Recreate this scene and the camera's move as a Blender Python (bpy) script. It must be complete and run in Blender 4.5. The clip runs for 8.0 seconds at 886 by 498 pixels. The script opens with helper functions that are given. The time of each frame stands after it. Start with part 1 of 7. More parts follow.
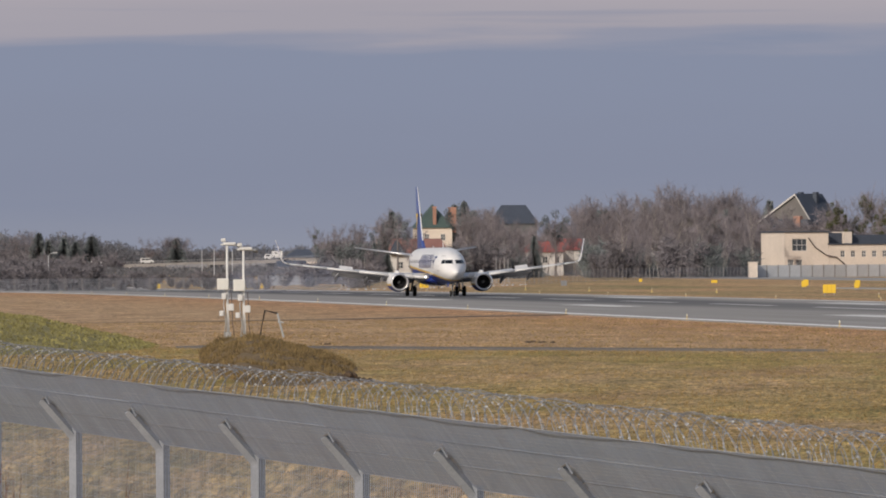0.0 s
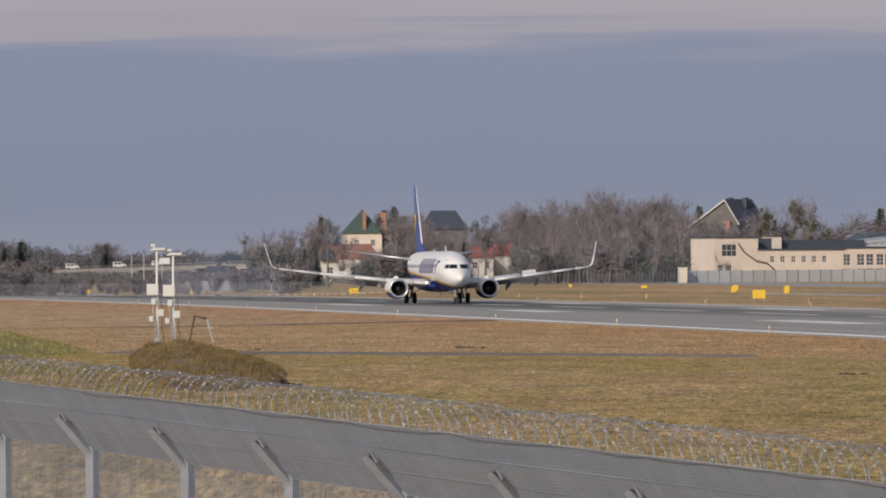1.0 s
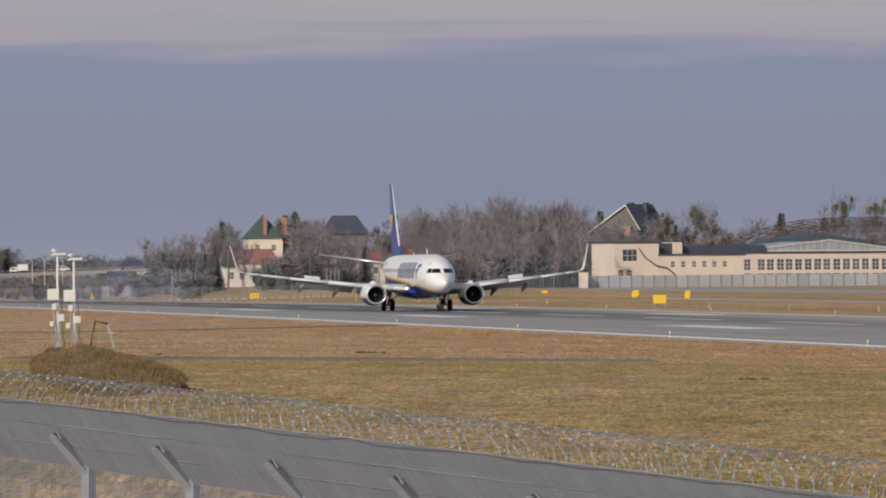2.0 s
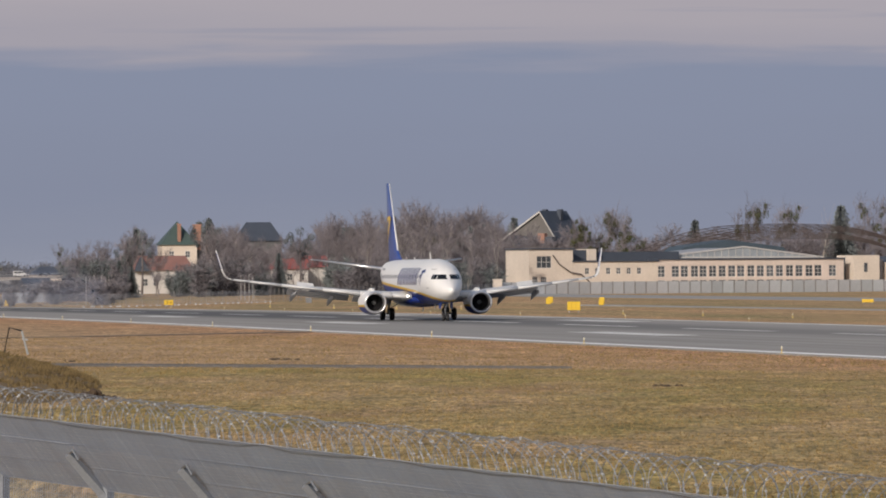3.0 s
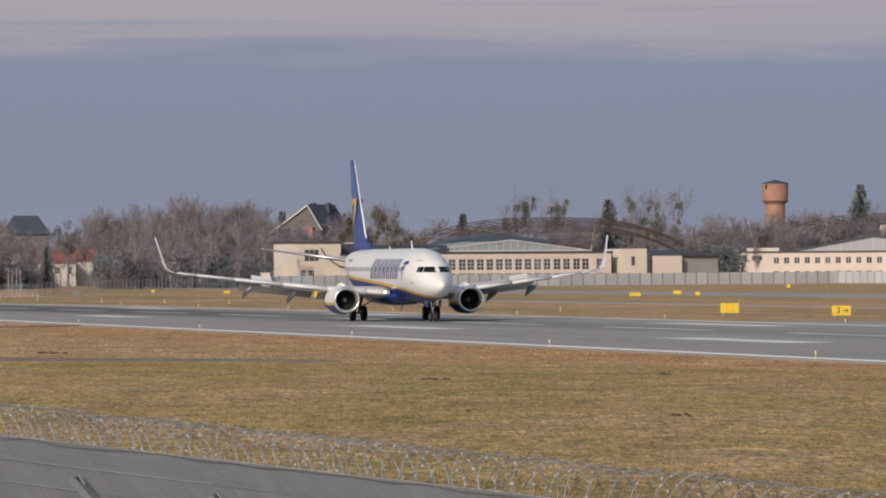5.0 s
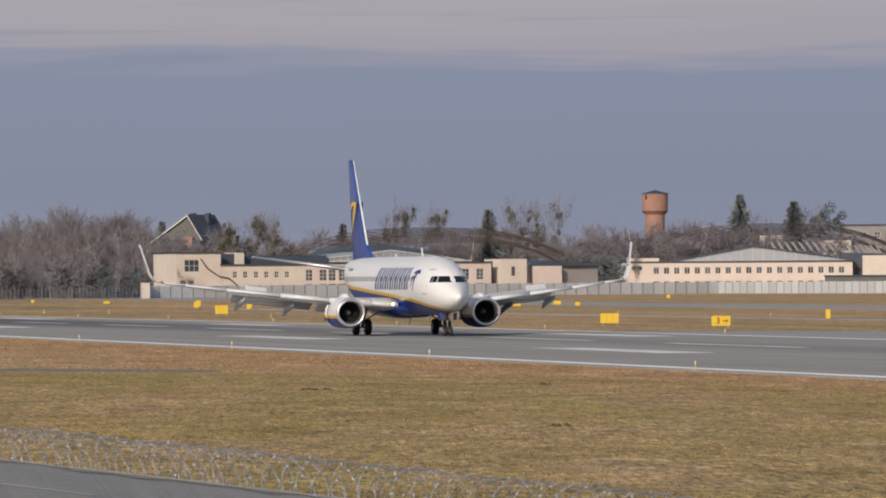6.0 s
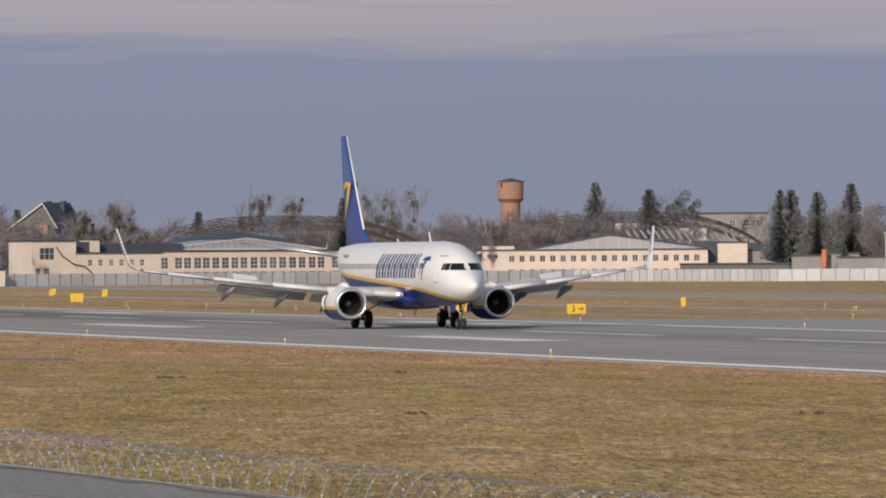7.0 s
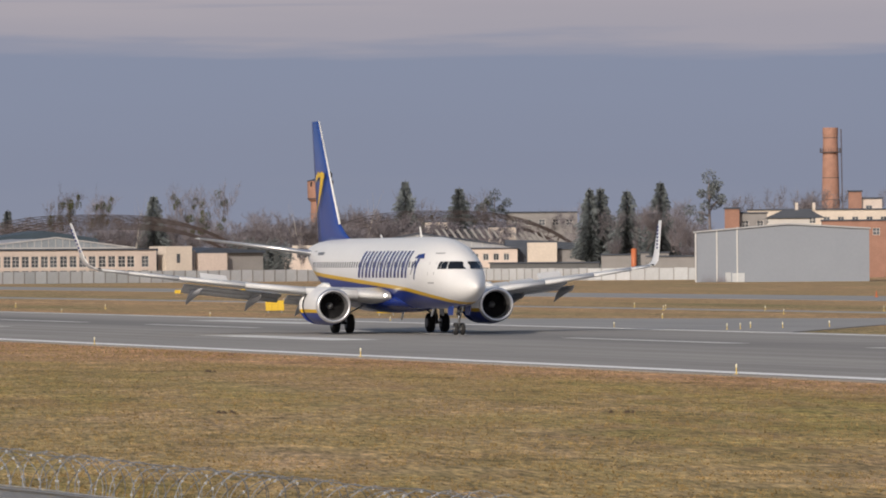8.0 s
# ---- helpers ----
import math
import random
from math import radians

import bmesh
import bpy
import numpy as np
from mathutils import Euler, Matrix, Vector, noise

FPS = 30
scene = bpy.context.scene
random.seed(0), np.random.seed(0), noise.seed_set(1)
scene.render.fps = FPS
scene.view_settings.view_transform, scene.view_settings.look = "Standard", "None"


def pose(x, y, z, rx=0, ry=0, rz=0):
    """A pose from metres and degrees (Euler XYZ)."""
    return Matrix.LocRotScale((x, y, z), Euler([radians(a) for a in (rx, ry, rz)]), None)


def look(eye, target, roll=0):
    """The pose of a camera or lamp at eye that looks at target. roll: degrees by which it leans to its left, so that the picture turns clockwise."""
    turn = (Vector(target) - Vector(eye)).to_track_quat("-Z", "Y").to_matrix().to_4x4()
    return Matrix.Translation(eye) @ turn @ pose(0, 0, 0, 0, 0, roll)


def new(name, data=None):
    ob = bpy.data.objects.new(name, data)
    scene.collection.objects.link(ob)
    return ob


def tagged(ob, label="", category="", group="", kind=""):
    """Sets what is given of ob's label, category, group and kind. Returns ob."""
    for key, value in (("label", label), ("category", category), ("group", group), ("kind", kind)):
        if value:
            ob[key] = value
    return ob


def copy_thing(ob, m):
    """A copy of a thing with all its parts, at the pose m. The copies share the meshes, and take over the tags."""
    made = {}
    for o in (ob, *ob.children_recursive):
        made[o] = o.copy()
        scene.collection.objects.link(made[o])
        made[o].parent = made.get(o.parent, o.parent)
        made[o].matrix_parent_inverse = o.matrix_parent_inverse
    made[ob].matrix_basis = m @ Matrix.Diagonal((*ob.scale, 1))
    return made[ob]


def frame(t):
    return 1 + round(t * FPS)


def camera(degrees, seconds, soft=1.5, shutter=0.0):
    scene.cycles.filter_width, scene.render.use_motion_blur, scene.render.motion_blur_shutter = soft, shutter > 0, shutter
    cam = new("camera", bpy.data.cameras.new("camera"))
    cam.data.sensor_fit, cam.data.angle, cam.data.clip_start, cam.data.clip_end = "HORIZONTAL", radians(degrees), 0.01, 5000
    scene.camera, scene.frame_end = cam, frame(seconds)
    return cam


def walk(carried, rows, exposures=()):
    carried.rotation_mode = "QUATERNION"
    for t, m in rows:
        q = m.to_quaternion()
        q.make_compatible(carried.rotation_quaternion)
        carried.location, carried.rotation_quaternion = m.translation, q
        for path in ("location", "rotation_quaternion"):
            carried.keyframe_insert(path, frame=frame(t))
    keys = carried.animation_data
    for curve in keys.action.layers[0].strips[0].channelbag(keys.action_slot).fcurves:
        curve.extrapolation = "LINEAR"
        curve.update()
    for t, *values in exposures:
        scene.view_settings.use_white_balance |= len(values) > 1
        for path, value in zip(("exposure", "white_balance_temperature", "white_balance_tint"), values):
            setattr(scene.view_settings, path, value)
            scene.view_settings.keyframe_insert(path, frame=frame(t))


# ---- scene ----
# ---- camera: stands still on a bank by the fence and pans to follow the landing ----
cam = camera(7.346, 8.0, soft=1.9)
EYE = 4.32
PAN = [
    (0.0, 7.6186, 0.0723), (0.5, 7.9068, 0.178), (1.0, 8.2012, 0.1136), (1.5, 8.5017, 0.1041),
    (2.0, 9.0243, 0.1501), (2.2, 9.2248, 0.1542), (3.3, 9.9155, 0.2259), (3.5, 10.0692, 0.2372),
    (4.0, 10.6242, 0.085), (4.5, 11.0949, 0.1355), (5.0, 11.664, 0.1346), (5.2, 11.8798, 0.127),
    (6.3, 12.9861, 0.2234), (6.5, 13.2294, 0.1615), (7.0, 13.8593, 0.1057), (7.5, 14.6292, 0.1754),
    (8.0, 15.4389, 0.0885),
]
walk(cam, [(t, pose(0, 0, EYE, 90 + tilt, 0.379, -azimuth)) for t, azimuth, tilt in PAN])

# ---- light: a low winter sun from behind and to the left, haze bank on the horizon ----
SUN_AZ, SUN_EL = 217.0, 25.0
world = bpy.data.worlds.new("sky")
scene.world = world
world.use_nodes = True
wn, wl = world.node_tree.nodes, world.node_tree.links
wn.clear()
w_out, w_bg = wn.new("ShaderNodeOutputWorld"), wn.new("ShaderNodeBackground")
sky = wn.new("ShaderNodeTexSky")
sky.sky_type, sky.sun_disc = "NISHITA", False
sky.sun_elevation, sky.sun_rotation = radians(SUN_EL), radians(SUN_AZ)
sky.dust_density = 3.0
w_co = wn.new("ShaderNodeTexCoord")
w_sep = wn.new("ShaderNodeSeparateXYZ")
wl.new(w_co.outputs["Generated"], w_sep.inputs[0])
w_map = wn.new("ShaderNodeMapping")
w_map.inputs["Scale"].default_value = (14, 14, 160)
wl.new(w_co.outputs["Generated"], w_map.inputs[0])
w_noise = wn.new("ShaderNodeTexNoise")
w_noise.inputs["Scale"].default_value, w_noise.inputs["Detail"].default_value = 1.0, 5.0
wl.new(w_map.outputs[0], w_noise.inputs["Vector"])


def w_math(op, a, b, clamp=False):
    n = wn.new("ShaderNodeMath")
    n.operation, n.use_clamp = op, clamp
    for i, v in enumerate((a, b)):
        if isinstance(v, (int, float)):
            n.inputs[i].default_value = v
        else:
            wl.new(v, n.inputs[i])
    return n.outputs[0]


w_wave = w_math("ADD", w_sep.outputs[2], w_math("MULTIPLY", w_math("SUBTRACT", w_noise.outputs["Fac"], 0.5), 0.012))
w_ramp = wn.new("ShaderNodeValToRGB")
w_ramp.color_ramp.interpolation = "EASE"
for e in range(4):
    w_ramp.color_ramp.elements.new(0.5)
for e, (p, c) in zip(w_ramp.color_ramp.elements, [
        (0.0, (0.262, 0.281, 0.354)), (0.30, (0.234, 0.259, 0.347)), (0.745, (0.240, 0.270, 0.366)),
        (0.785, (0.285, 0.297, 0.378)), (0.83, (0.365, 0.345, 0.395)), (1.0, (0.40, 0.37, 0.41))]):
    e.position, e.color = p, (*c, 1)
wl.new(w_math("DIVIDE", w_wave, 0.040, True), w_ramp.inputs[0])
w_high = w_math("DIVIDE", w_math("SUBTRACT", w_sep.outputs[2], 0.05), 0.25, True)
w_skymul = wn.new("ShaderNodeVectorMath")
w_skymul.operation = "SCALE"
w_skymul.inputs["Scale"].default_value = 0.10
wl.new(sky.outputs[0], w_skymul.inputs[0])
w_mix = wn.new("ShaderNodeMix")
w_mix.data_type = "RGBA"
wl.new(w_high, w_mix.inputs[0])
# thin darker streaks of cloud high over the haze
w_map2 = wn.new("ShaderNodeMapping")
w_map2.inputs["Scale"].default_value, w_map2.inputs["Location"].default_value = (9, 9, 330), (3.3, 1.2, 0.6)
wl.new(w_co.outputs["Generated"], w_map2.inputs[0])
w_noise2 = wn.new("ShaderNodeTexNoise")
w_noise2.inputs["Scale"].default_value, w_noise2.inputs["Detail"].default_value = 1.0, 4.0
wl.new(w_map2.outputs[0], w_noise2.inputs["Vector"])
w_str = w_math("MULTIPLY", w_math("MULTIPLY", w_math("SUBTRACT", w_noise2.outputs["Fac"], 0.57), 6.0, True), w_math("MULTIPLY", w_math("SUBTRACT", w_sep.outputs[2], 0.029), 160.0, True))
w_cloud = wn.new("ShaderNodeMix")
w_cloud.data_type = "RGBA"
w_cloud.inputs[7].default_value = (0.255, 0.275, 0.365, 1)
wl.new(w_str, w_cloud.inputs[0])
wl.new(w_ramp.outputs[0], w_cloud.inputs[6])
wl.new(w_cloud.outputs[2], w_mix.inputs[6])
wl.new(w_skymul.outputs[0], w_mix.inputs[7])
wl.new(w_mix.outputs[2], w_bg.inputs[0])
wl.new(w_bg.outputs[0], w_out.inputs[0])
sun = new("sun", bpy.data.lights.new("sun", "SUN"))
sun.data.energy, sun.data.angle, sun.data.color = 2.78, radians(0.6), (1.0, 0.89, 0.77)
a, e = radians(SUN_AZ), radians(SUN_EL)
sun.matrix_world = look((math.sin(a) * math.cos(e), math.cos(a) * math.cos(e), math.sin(e)), (0, 0, 0))
scene.view_settings.exposure = 0.0


# ---- materials ----
def mat(name, base, rough=0.7, metal=0.0, vary=0.15, scale=1.0, fine=12.0, bump=0.0, per_object=0.0, spec=None, per_island=0.0, emit=None):
    m = bpy.data.materials.new(name)
    m.use_nodes = True
    n, l = m.node_tree.nodes, m.node_tree.links
    b = n["Principled BSDF"]
    b.inputs["Roughness"].default_value, b.inputs["Metallic"].default_value = rough, metal
    if spec is not None:
        b.inputs["Specular IOR Level"].default_value = spec
    co = n.new("ShaderNodeTexCoord")
    big, small = n.new("ShaderNodeTexNoise"), n.new("ShaderNodeTexNoise")
    for t, s in ((big, scale), (small, scale * fine)):
        t.inputs["Scale"].default_value, t.inputs["Detail"].default_value = s, 4.0
        l.new(co.outputs["Object"], t.inputs["Vector"])
    add = n.new("ShaderNodeMath")
    add.operation = "ADD"
    l.new(big.outputs["Fac"], add.inputs[0]), l.new(small.outputs["Fac"], add.inputs[1])
    rng = n.new("ShaderNodeMapRange")
    rng.inputs["From Min"].default_value, rng.inputs["From Max"].default_value = 0.6, 1.4
    rng.inputs["To Min"].default_value, rng.inputs["To Max"].default_value = 1 - vary, 1 + vary
    l.new(add.outputs[0], rng.inputs["Value"])
    value = rng.outputs[0]
    for amount, node, out in ((per_object, "ShaderNodeObjectInfo", "Random"), (per_island, "ShaderNodeNewGeometry", "Random Per Island")):
        if amount:
            o, r2, mul = n.new(node), n.new("ShaderNodeMapRange"), n.new("ShaderNodeMath")
            r2.inputs["To Min"].default_value, r2.inputs["To Max"].default_value = 1 - amount, 1 + amount
            l.new(o.outputs[out], r2.inputs["Value"])
            mul.operation = "MULTIPLY"
            l.new(value, mul.inputs[0]), l.new(r2.outputs[0], mul.inputs[1])
            value = mul.outputs[0]
    vm = n.new("ShaderNodeVectorMath")
    vm.operation = "SCALE"
    vm.inputs[0].default_value = base
    l.new(value, vm.inputs["Scale"])
    l.new(vm.outputs[0], b.inputs["Base Color"])
    if bump:
        bm_ = n.new("ShaderNodeBump")
        bm_.inputs["Strength"].default_value, bm_.inputs["Distance"].default_value = min(1, bump * 4), bump
        l.new(small.outputs["Fac"], bm_.inputs["Height"])
        l.new(bm_.outputs[0], b.inputs["Normal"])
    if emit:
        b.inputs["Emission Color"].default_value, b.inputs["Emission Strength"].default_value = (*emit[:3], 1), emit[3]
    return m


M_PAINT = mat("white_gloss_paint", (0.74, 0.74, 0.74), 0.32, vary=0.04, scale=0.6)
M_BLUE = mat("blue_gloss_paint", (0.014, 0.052, 0.27), 0.3, vary=0.1, scale=0.6)
M_NAVY = mat("dark_blue_gloss_paint", (0.010, 0.026, 0.17), 0.22, vary=0.1, scale=0.6)
M_YELLOW = mat("yellow_gloss_paint", (0.78, 0.50, 0.015), 0.35, vary=0.06, scale=0.6)
M_WING = mat("grey_wing_paint", (0.56, 0.57, 0.59), 0.38, vary=0.1, scale=0.8)
M_CHROME = mat("polished_aluminium", (0.80, 0.80, 0.82), 0.34, 0.9, vary=0.05)
M_DULL = mat("dull_metal", (0.30, 0.31, 0.33), 0.45, 0.7, vary=0.15, scale=4)
M_TYRE = mat("tyre_rubber", (0.018, 0.018, 0.02), 0.85, vary=0.25, scale=5)
# near-black colour paints the darkness inside hollows and openings
M_DARK = mat("painted_void_shade", (0.012, 0.012, 0.014), 0.6, vary=0.2, scale=3)
M_GLASS = mat("cockpit_glass", (0.012, 0.014, 0.018), 0.06, vary=0.05)
M_FAN = mat("dark_fan_blade", (0.03, 0.03, 0.034), 0.5, 0.4, vary=0.2)
M_LAMP = mat("lit_lamp", (0.9, 0.9, 0.9), 0.3, emit=(1.0, 0.93, 0.78, 7.0))
M_CONCRETE = mat("weathered_concrete", (0.47, 0.49, 0.52), 0.9, vary=0.12, scale=0.35, bump=0.01, per_object=0.1)
M_PLASTER = mat("pale_pink_plaster", (0.62, 0.53, 0.48), 0.9, vary=0.12, scale=0.25, fine=9, bump=0.01)
M_PLASTER2 = mat("cream_plaster", (0.61, 0.54, 0.475), 0.9, vary=0.12, scale=0.25, fine=9, bump=0.01)
M_WHITEWALL = mat("whitewashed_wall", (0.52, 0.505, 0.495), 0.9, vary=0.12, scale=0.3, bump=0.01)
M_PANE = mat("window_glass", (0.08, 0.09, 0.105), 0.12, vary=0.5, scale=0.5, per_object=0.4)
M_FRAME = mat("white_window_frame", (0.62, 0.60, 0.58), 0.6, vary=0.1)
M_ROOFDARK = mat("dark_slate_roof", (0.05, 0.062, 0.088), 0.7, vary=0.2, scale=0.5, bump=0.02)
M_ROOFGREEN = mat("green_tin_roof", (0.06, 0.09, 0.085), 0.55, vary=0.15, scale=0.5)
M_ROOFRED = mat("red_tile_roof", (0.27, 0.085, 0.08), 0.7, vary=0.2, scale=0.6, bump=0.02)
M_ROOFBROWN = mat("brown_tile_roof", (0.24, 0.125, 0.11), 0.75, vary=0.2, scale=0.6, bump=0.02)
M_GABLE = mat("grey_cladding", (0.26, 0.25, 0.25), 0.8, vary=0.15, scale=0.4)
M_BRICK = mat("red_brick", (0.33, 0.185, 0.14), 0.9, vary=0.2, scale=0.5, fine=8, bump=0.02, per_island=0.12)
M_HANGAR = mat("grey_profiled_sheet", (0.235, 0.262, 0.315), 0.55, vary=0.05, scale=0.15)
M_HANGROOF = mat("light_grey_sheet_roof", (0.34, 0.35, 0.38), 0.5, vary=0.08, scale=0.2)
M_GALV = mat("galvanised_steel", (0.40, 0.41, 0.42), 0.6, 0.1, vary=0.2, scale=3, per_island=0.2)
M_WIRE = mat("galvanised_wire", (0.32, 0.35, 0.41), 0.7, 0.0, vary=0.15, scale=2, per_island=0.25)
M_COIL = mat("dull_razor_wire", (0.215, 0.228, 0.255), 0.7, 0.0, vary=0.2, scale=2, per_island=0.3)
M_BLADE = mat("razor_blade_steel", (0.36, 0.37, 0.385), 0.6, 0.0, vary=0.15, scale=3, per_island=0.35)
M_WHITE = mat("white_enamel", (0.6, 0.6, 0.6), 0.45, vary=0.06, scale=2)
M_GABLEDARK = mat("dark_grey_cladding", (0.115, 0.118, 0.125), 0.8, vary=0.15, scale=0.4)
M_POST = mat("grey_concrete_post", (0.215, 0.235, 0.275), 0.9, vary=0.2, scale=2, bump=0.01, per_object=0.1)
M_SLAT = mat("bright_slat_metal", (0.60, 0.61, 0.63), 0.5, 0.0, vary=0.06)
M_SIGN = mat("yellow_sign_face", (0.64, 0.43, 0.025), 0.5, vary=0.06, scale=1)
M_BLACK = mat("black_letter", (0.015, 0.015, 0.015), 0.6, vary=0.1)
M_LINE = mat("white_runway_paint", (0.86, 0.86, 0.86), 0.8, vary=0.1, scale=0.15, fine=20)
M_WORN = mat("worn_white_marking", (0.68, 0.68, 0.67), 0.8, vary=0.28, scale=0.15, fine=20)
M_TRACK = mat("worn_earth_track", (0.24, 0.18, 0.125), 0.95, vary=0.25, scale=0.4, fine=15, bump=0.01)
M_PATH = mat("old_asphalt_path", (0.115, 0.108, 0.105), 0.9, vary=0.2, scale=0.3, fine=20, bump=0.01)
M_TRUNK = mat("grey_bark", (0.18, 0.158, 0.16), 0.9, vary=0.25, scale=1.5, bump=0.02)
M_BIRCH = mat("pale_birch_bark", (0.46, 0.42, 0.38), 0.85, vary=0.3, scale=1.5, bump=0.01)
# twigs and needles are greyed and bluish: distance haze put into the colour
M_TWIG = mat("hazed_twigs", (0.19, 0.173, 0.193), 0.9, vary=0.25, scale=0.3, per_island=0.35, per_object=0.2)
M_TWIGDRY = mat("hazed_thicket_twigs", (0.135, 0.127, 0.143), 0.9, vary=0.25, scale=0.3, per_island=0.35, per_object=0.25)
M_NEEDLE = mat("hazed_conifer_needles", (0.13, 0.15, 0.158), 0.9, vary=0.3, scale=0.5, per_island=0.4, per_object=0.25)
M_MISTLE = mat("mistletoe_leaves", (0.075, 0.085, 0.03), 0.8, vary=0.3, scale=1, per_island=0.4)
M_RUST = mat("rusty_steel", (0.085, 0.066, 0.064), 0.85, 0.0, vary=0.3, scale=1, per_island=0.2)
M_ORANGE = mat("orange_paint", (0.50, 0.15, 0.06), 0.5, vary=0.1, scale=2)


def ground_material():
    m = bpy.data.materials.new("winter_grass_ground")
    m.use_nodes = True
    n, l = m.node_tree.nodes, m.node_tree.links
    b = n["Principled BSDF"]
    b.inputs["Roughness"].default_value, b.inputs["Specular IOR Level"].default_value = 0.95, 0.15
    co = n.new("ShaderNodeTexCoord")

    def nz(scale, detail, stretch=(1, 1, 1), rough=0.6):
        mp, t = n.new("ShaderNodeMapping"), n.new("ShaderNodeTexNoise")
        mp.inputs["Scale"].default_value = stretch
        l.new(co.outputs["Object"], mp.inputs[0]), l.new(mp.outputs[0], t.inputs["Vector"])
        t.inputs["Scale"].default_value, t.inputs["Detail"].default_value, t.inputs["Roughness"].default_value = scale, detail, rough
        return t.outputs["Fac"]

    def blades(scale, detail, longer, rough=0.7):
        """Noise drawn out along the way the field was mown."""
        mp, t = n.new("ShaderNodeMapping"), n.new("ShaderNodeTexNoise")
        mp.vector_type = "TEXTURE"
        mp.inputs["Rotation"].default_value = (0, 0, radians(-11))
        mp.inputs["Scale"].default_value = (1, longer, 1)
        l.new(co.outputs["Object"], mp.inputs[0]), l.new(mp.outputs[0], t.inputs["Vector"])
        t.inputs["Scale"].default_value, t.inputs["Detail"].default_value, t.inputs["Roughness"].default_value = scale, detail, rough
        return t.outputs["Fac"]

    def ramp(f, stops):
        r = n.new("ShaderNodeValToRGB")
        while len(r.color_ramp.elements) < len(stops):
            r.color_ramp.elements.new(0.5)
        for e_, (p, c) in zip(r.color_ramp.elements, stops):
            e_.position, e_.color = p, (*c, 1)
        l.new(f, r.inputs[0])
        return r.outputs[0]

    def mix(f, a_, b_, mode="MIX"):
        x = n.new("ShaderNodeMix")
        x.data_type, x.blend_type = "RGBA", mode
        for i, v in ((0, f), (6, a_), (7, b_)):
            if isinstance(v, (int, float)):
                x.inputs[i].default_value = v
            elif isinstance(v, tuple):
                x.inputs[i].default_value = (*v, 1)
            else:
                l.new(v, x.inputs[i])
        return x.outputs[2]

    # straw here and rust below carry extra blue, haze mixed into the grass colour
    straw = ramp(nz(0.35, 6), [(0.3, (0.37, 0.24, 0.15)), (0.5, (0.47, 0.33, 0.22)), (0.7, (0.56, 0.42, 0.295))])
    green = ramp(nz(0.5, 6), [(0.3, (0.20, 0.185, 0.068)), (0.55, (0.335, 0.273, 0.106)), (0.75, (0.48, 0.362, 0.172))])
    broad = ramp(blades(0.05, 5, 4, 0.6), [(0.36, (0.32, 0.32, 0.32)), (0.56, (1, 1, 1))])
    where = mix(1.0, ramp(blades(0.2, 9, 6, 0.78), [(0.30, (0.1, 0.1, 0.1)), (0.54, (1, 1, 1))]), broad, "MULTIPLY")
    # the mown strip in front of the path stays greener than the verge of the runway
    sep = n.new("ShaderNodeSeparateXYZ")
    l.new(co.outputs["Object"], sep.inputs[0])
    side = n.new("ShaderNodeVectorMath")
    side.operation = "DOT_PRODUCT"
    side.inputs[1].default_value = (0.797, 0.604, 0)
    l.new(co.outputs["Object"], side.inputs[0])
    strip = n.new("ShaderNodeMapRange")
    strip.inputs["From Min"].default_value, strip.inputs["From Max"].default_value = 231, 225
    strip.inputs["To Min"].default_value = 0.12
    l.new(side.outputs["Value"], strip.inputs["Value"])
    fac = n.new("ShaderNodeMath")
    fac.operation = "MULTIPLY"
    l.new(where, fac.inputs[0]), l.new(strip.outputs[0], fac.inputs[1])
    # dry burnt edge along the runway
    rim = n.new("ShaderNodeMapRange")
    rim.inputs["From Min"].default_value, rim.inputs["From Max"].default_value = 68, 73.5
    rim.inputs["To Min"].default_value, rim.inputs["To Max"].default_value = 1, 0.08
    l.new(sep.outputs[0], rim.inputs["Value"])
    edge = n.new("ShaderNodeMath")
    edge.operation = "MULTIPLY"
    l.new(fac.outputs[0], edge.inputs[0]), l.new(rim.outputs[0], edge.inputs[1])
    verge = n.new("ShaderNodeMapRange")
    verge.inputs["From Min"].default_value, verge.inputs["From Max"].default_value = 55, 73
    l.new(sep.outputs[0], verge.inputs["Value"])
    rust = ramp(blades(0.3, 6, 5), [(0.3, (0.34, 0.20, 0.12)), (0.5, (0.47, 0.29, 0.175)), (0.7, (0.57, 0.38, 0.24))])
    straw = mix(verge.outputs[0], straw, rust)
    beyond = n.new("ShaderNodeMapRange")
    beyond.inputs["From Min"].default_value, beyond.inputs["From Max"].default_value = 95, 120
    l.new(sep.outputs[0], beyond.inputs["Value"])
    moor = ramp(nz(0.09, 6, (1, .07, 1)), [(0.32, (0.24, 0.215, 0.115)), (0.47, (0.38, 0.285, 0.165)), (0.6, (0.47, 0.31, 0.185)), (0.72, (0.48, 0.37, 0.23))])
    straw = mix(beyond.outputs[0], straw, moor)
    colour = mix(edge.outputs[0], straw, green)
    tuft = ramp(nz(1.6, 5, (1, 0.5, 1), 0.7), [(0.30, (0.6, 0.58, 0.55)), (0.5, (1, 1, 1)), (0.7, (1.3, 1.27, 1.2))])
    colour = mix(0.85, colour, tuft, "MULTIPLY")
    streak = ramp(nz(0.22, 6, (1, 0.4, 1), 0.72), [(0.32, (0.66, 0.64, 0.60)), (0.5, (1, 1, 1)), (0.68, (1.28, 1.24, 1.15))])
    colour = mix(0.9, colour, streak, "MULTIPLY")
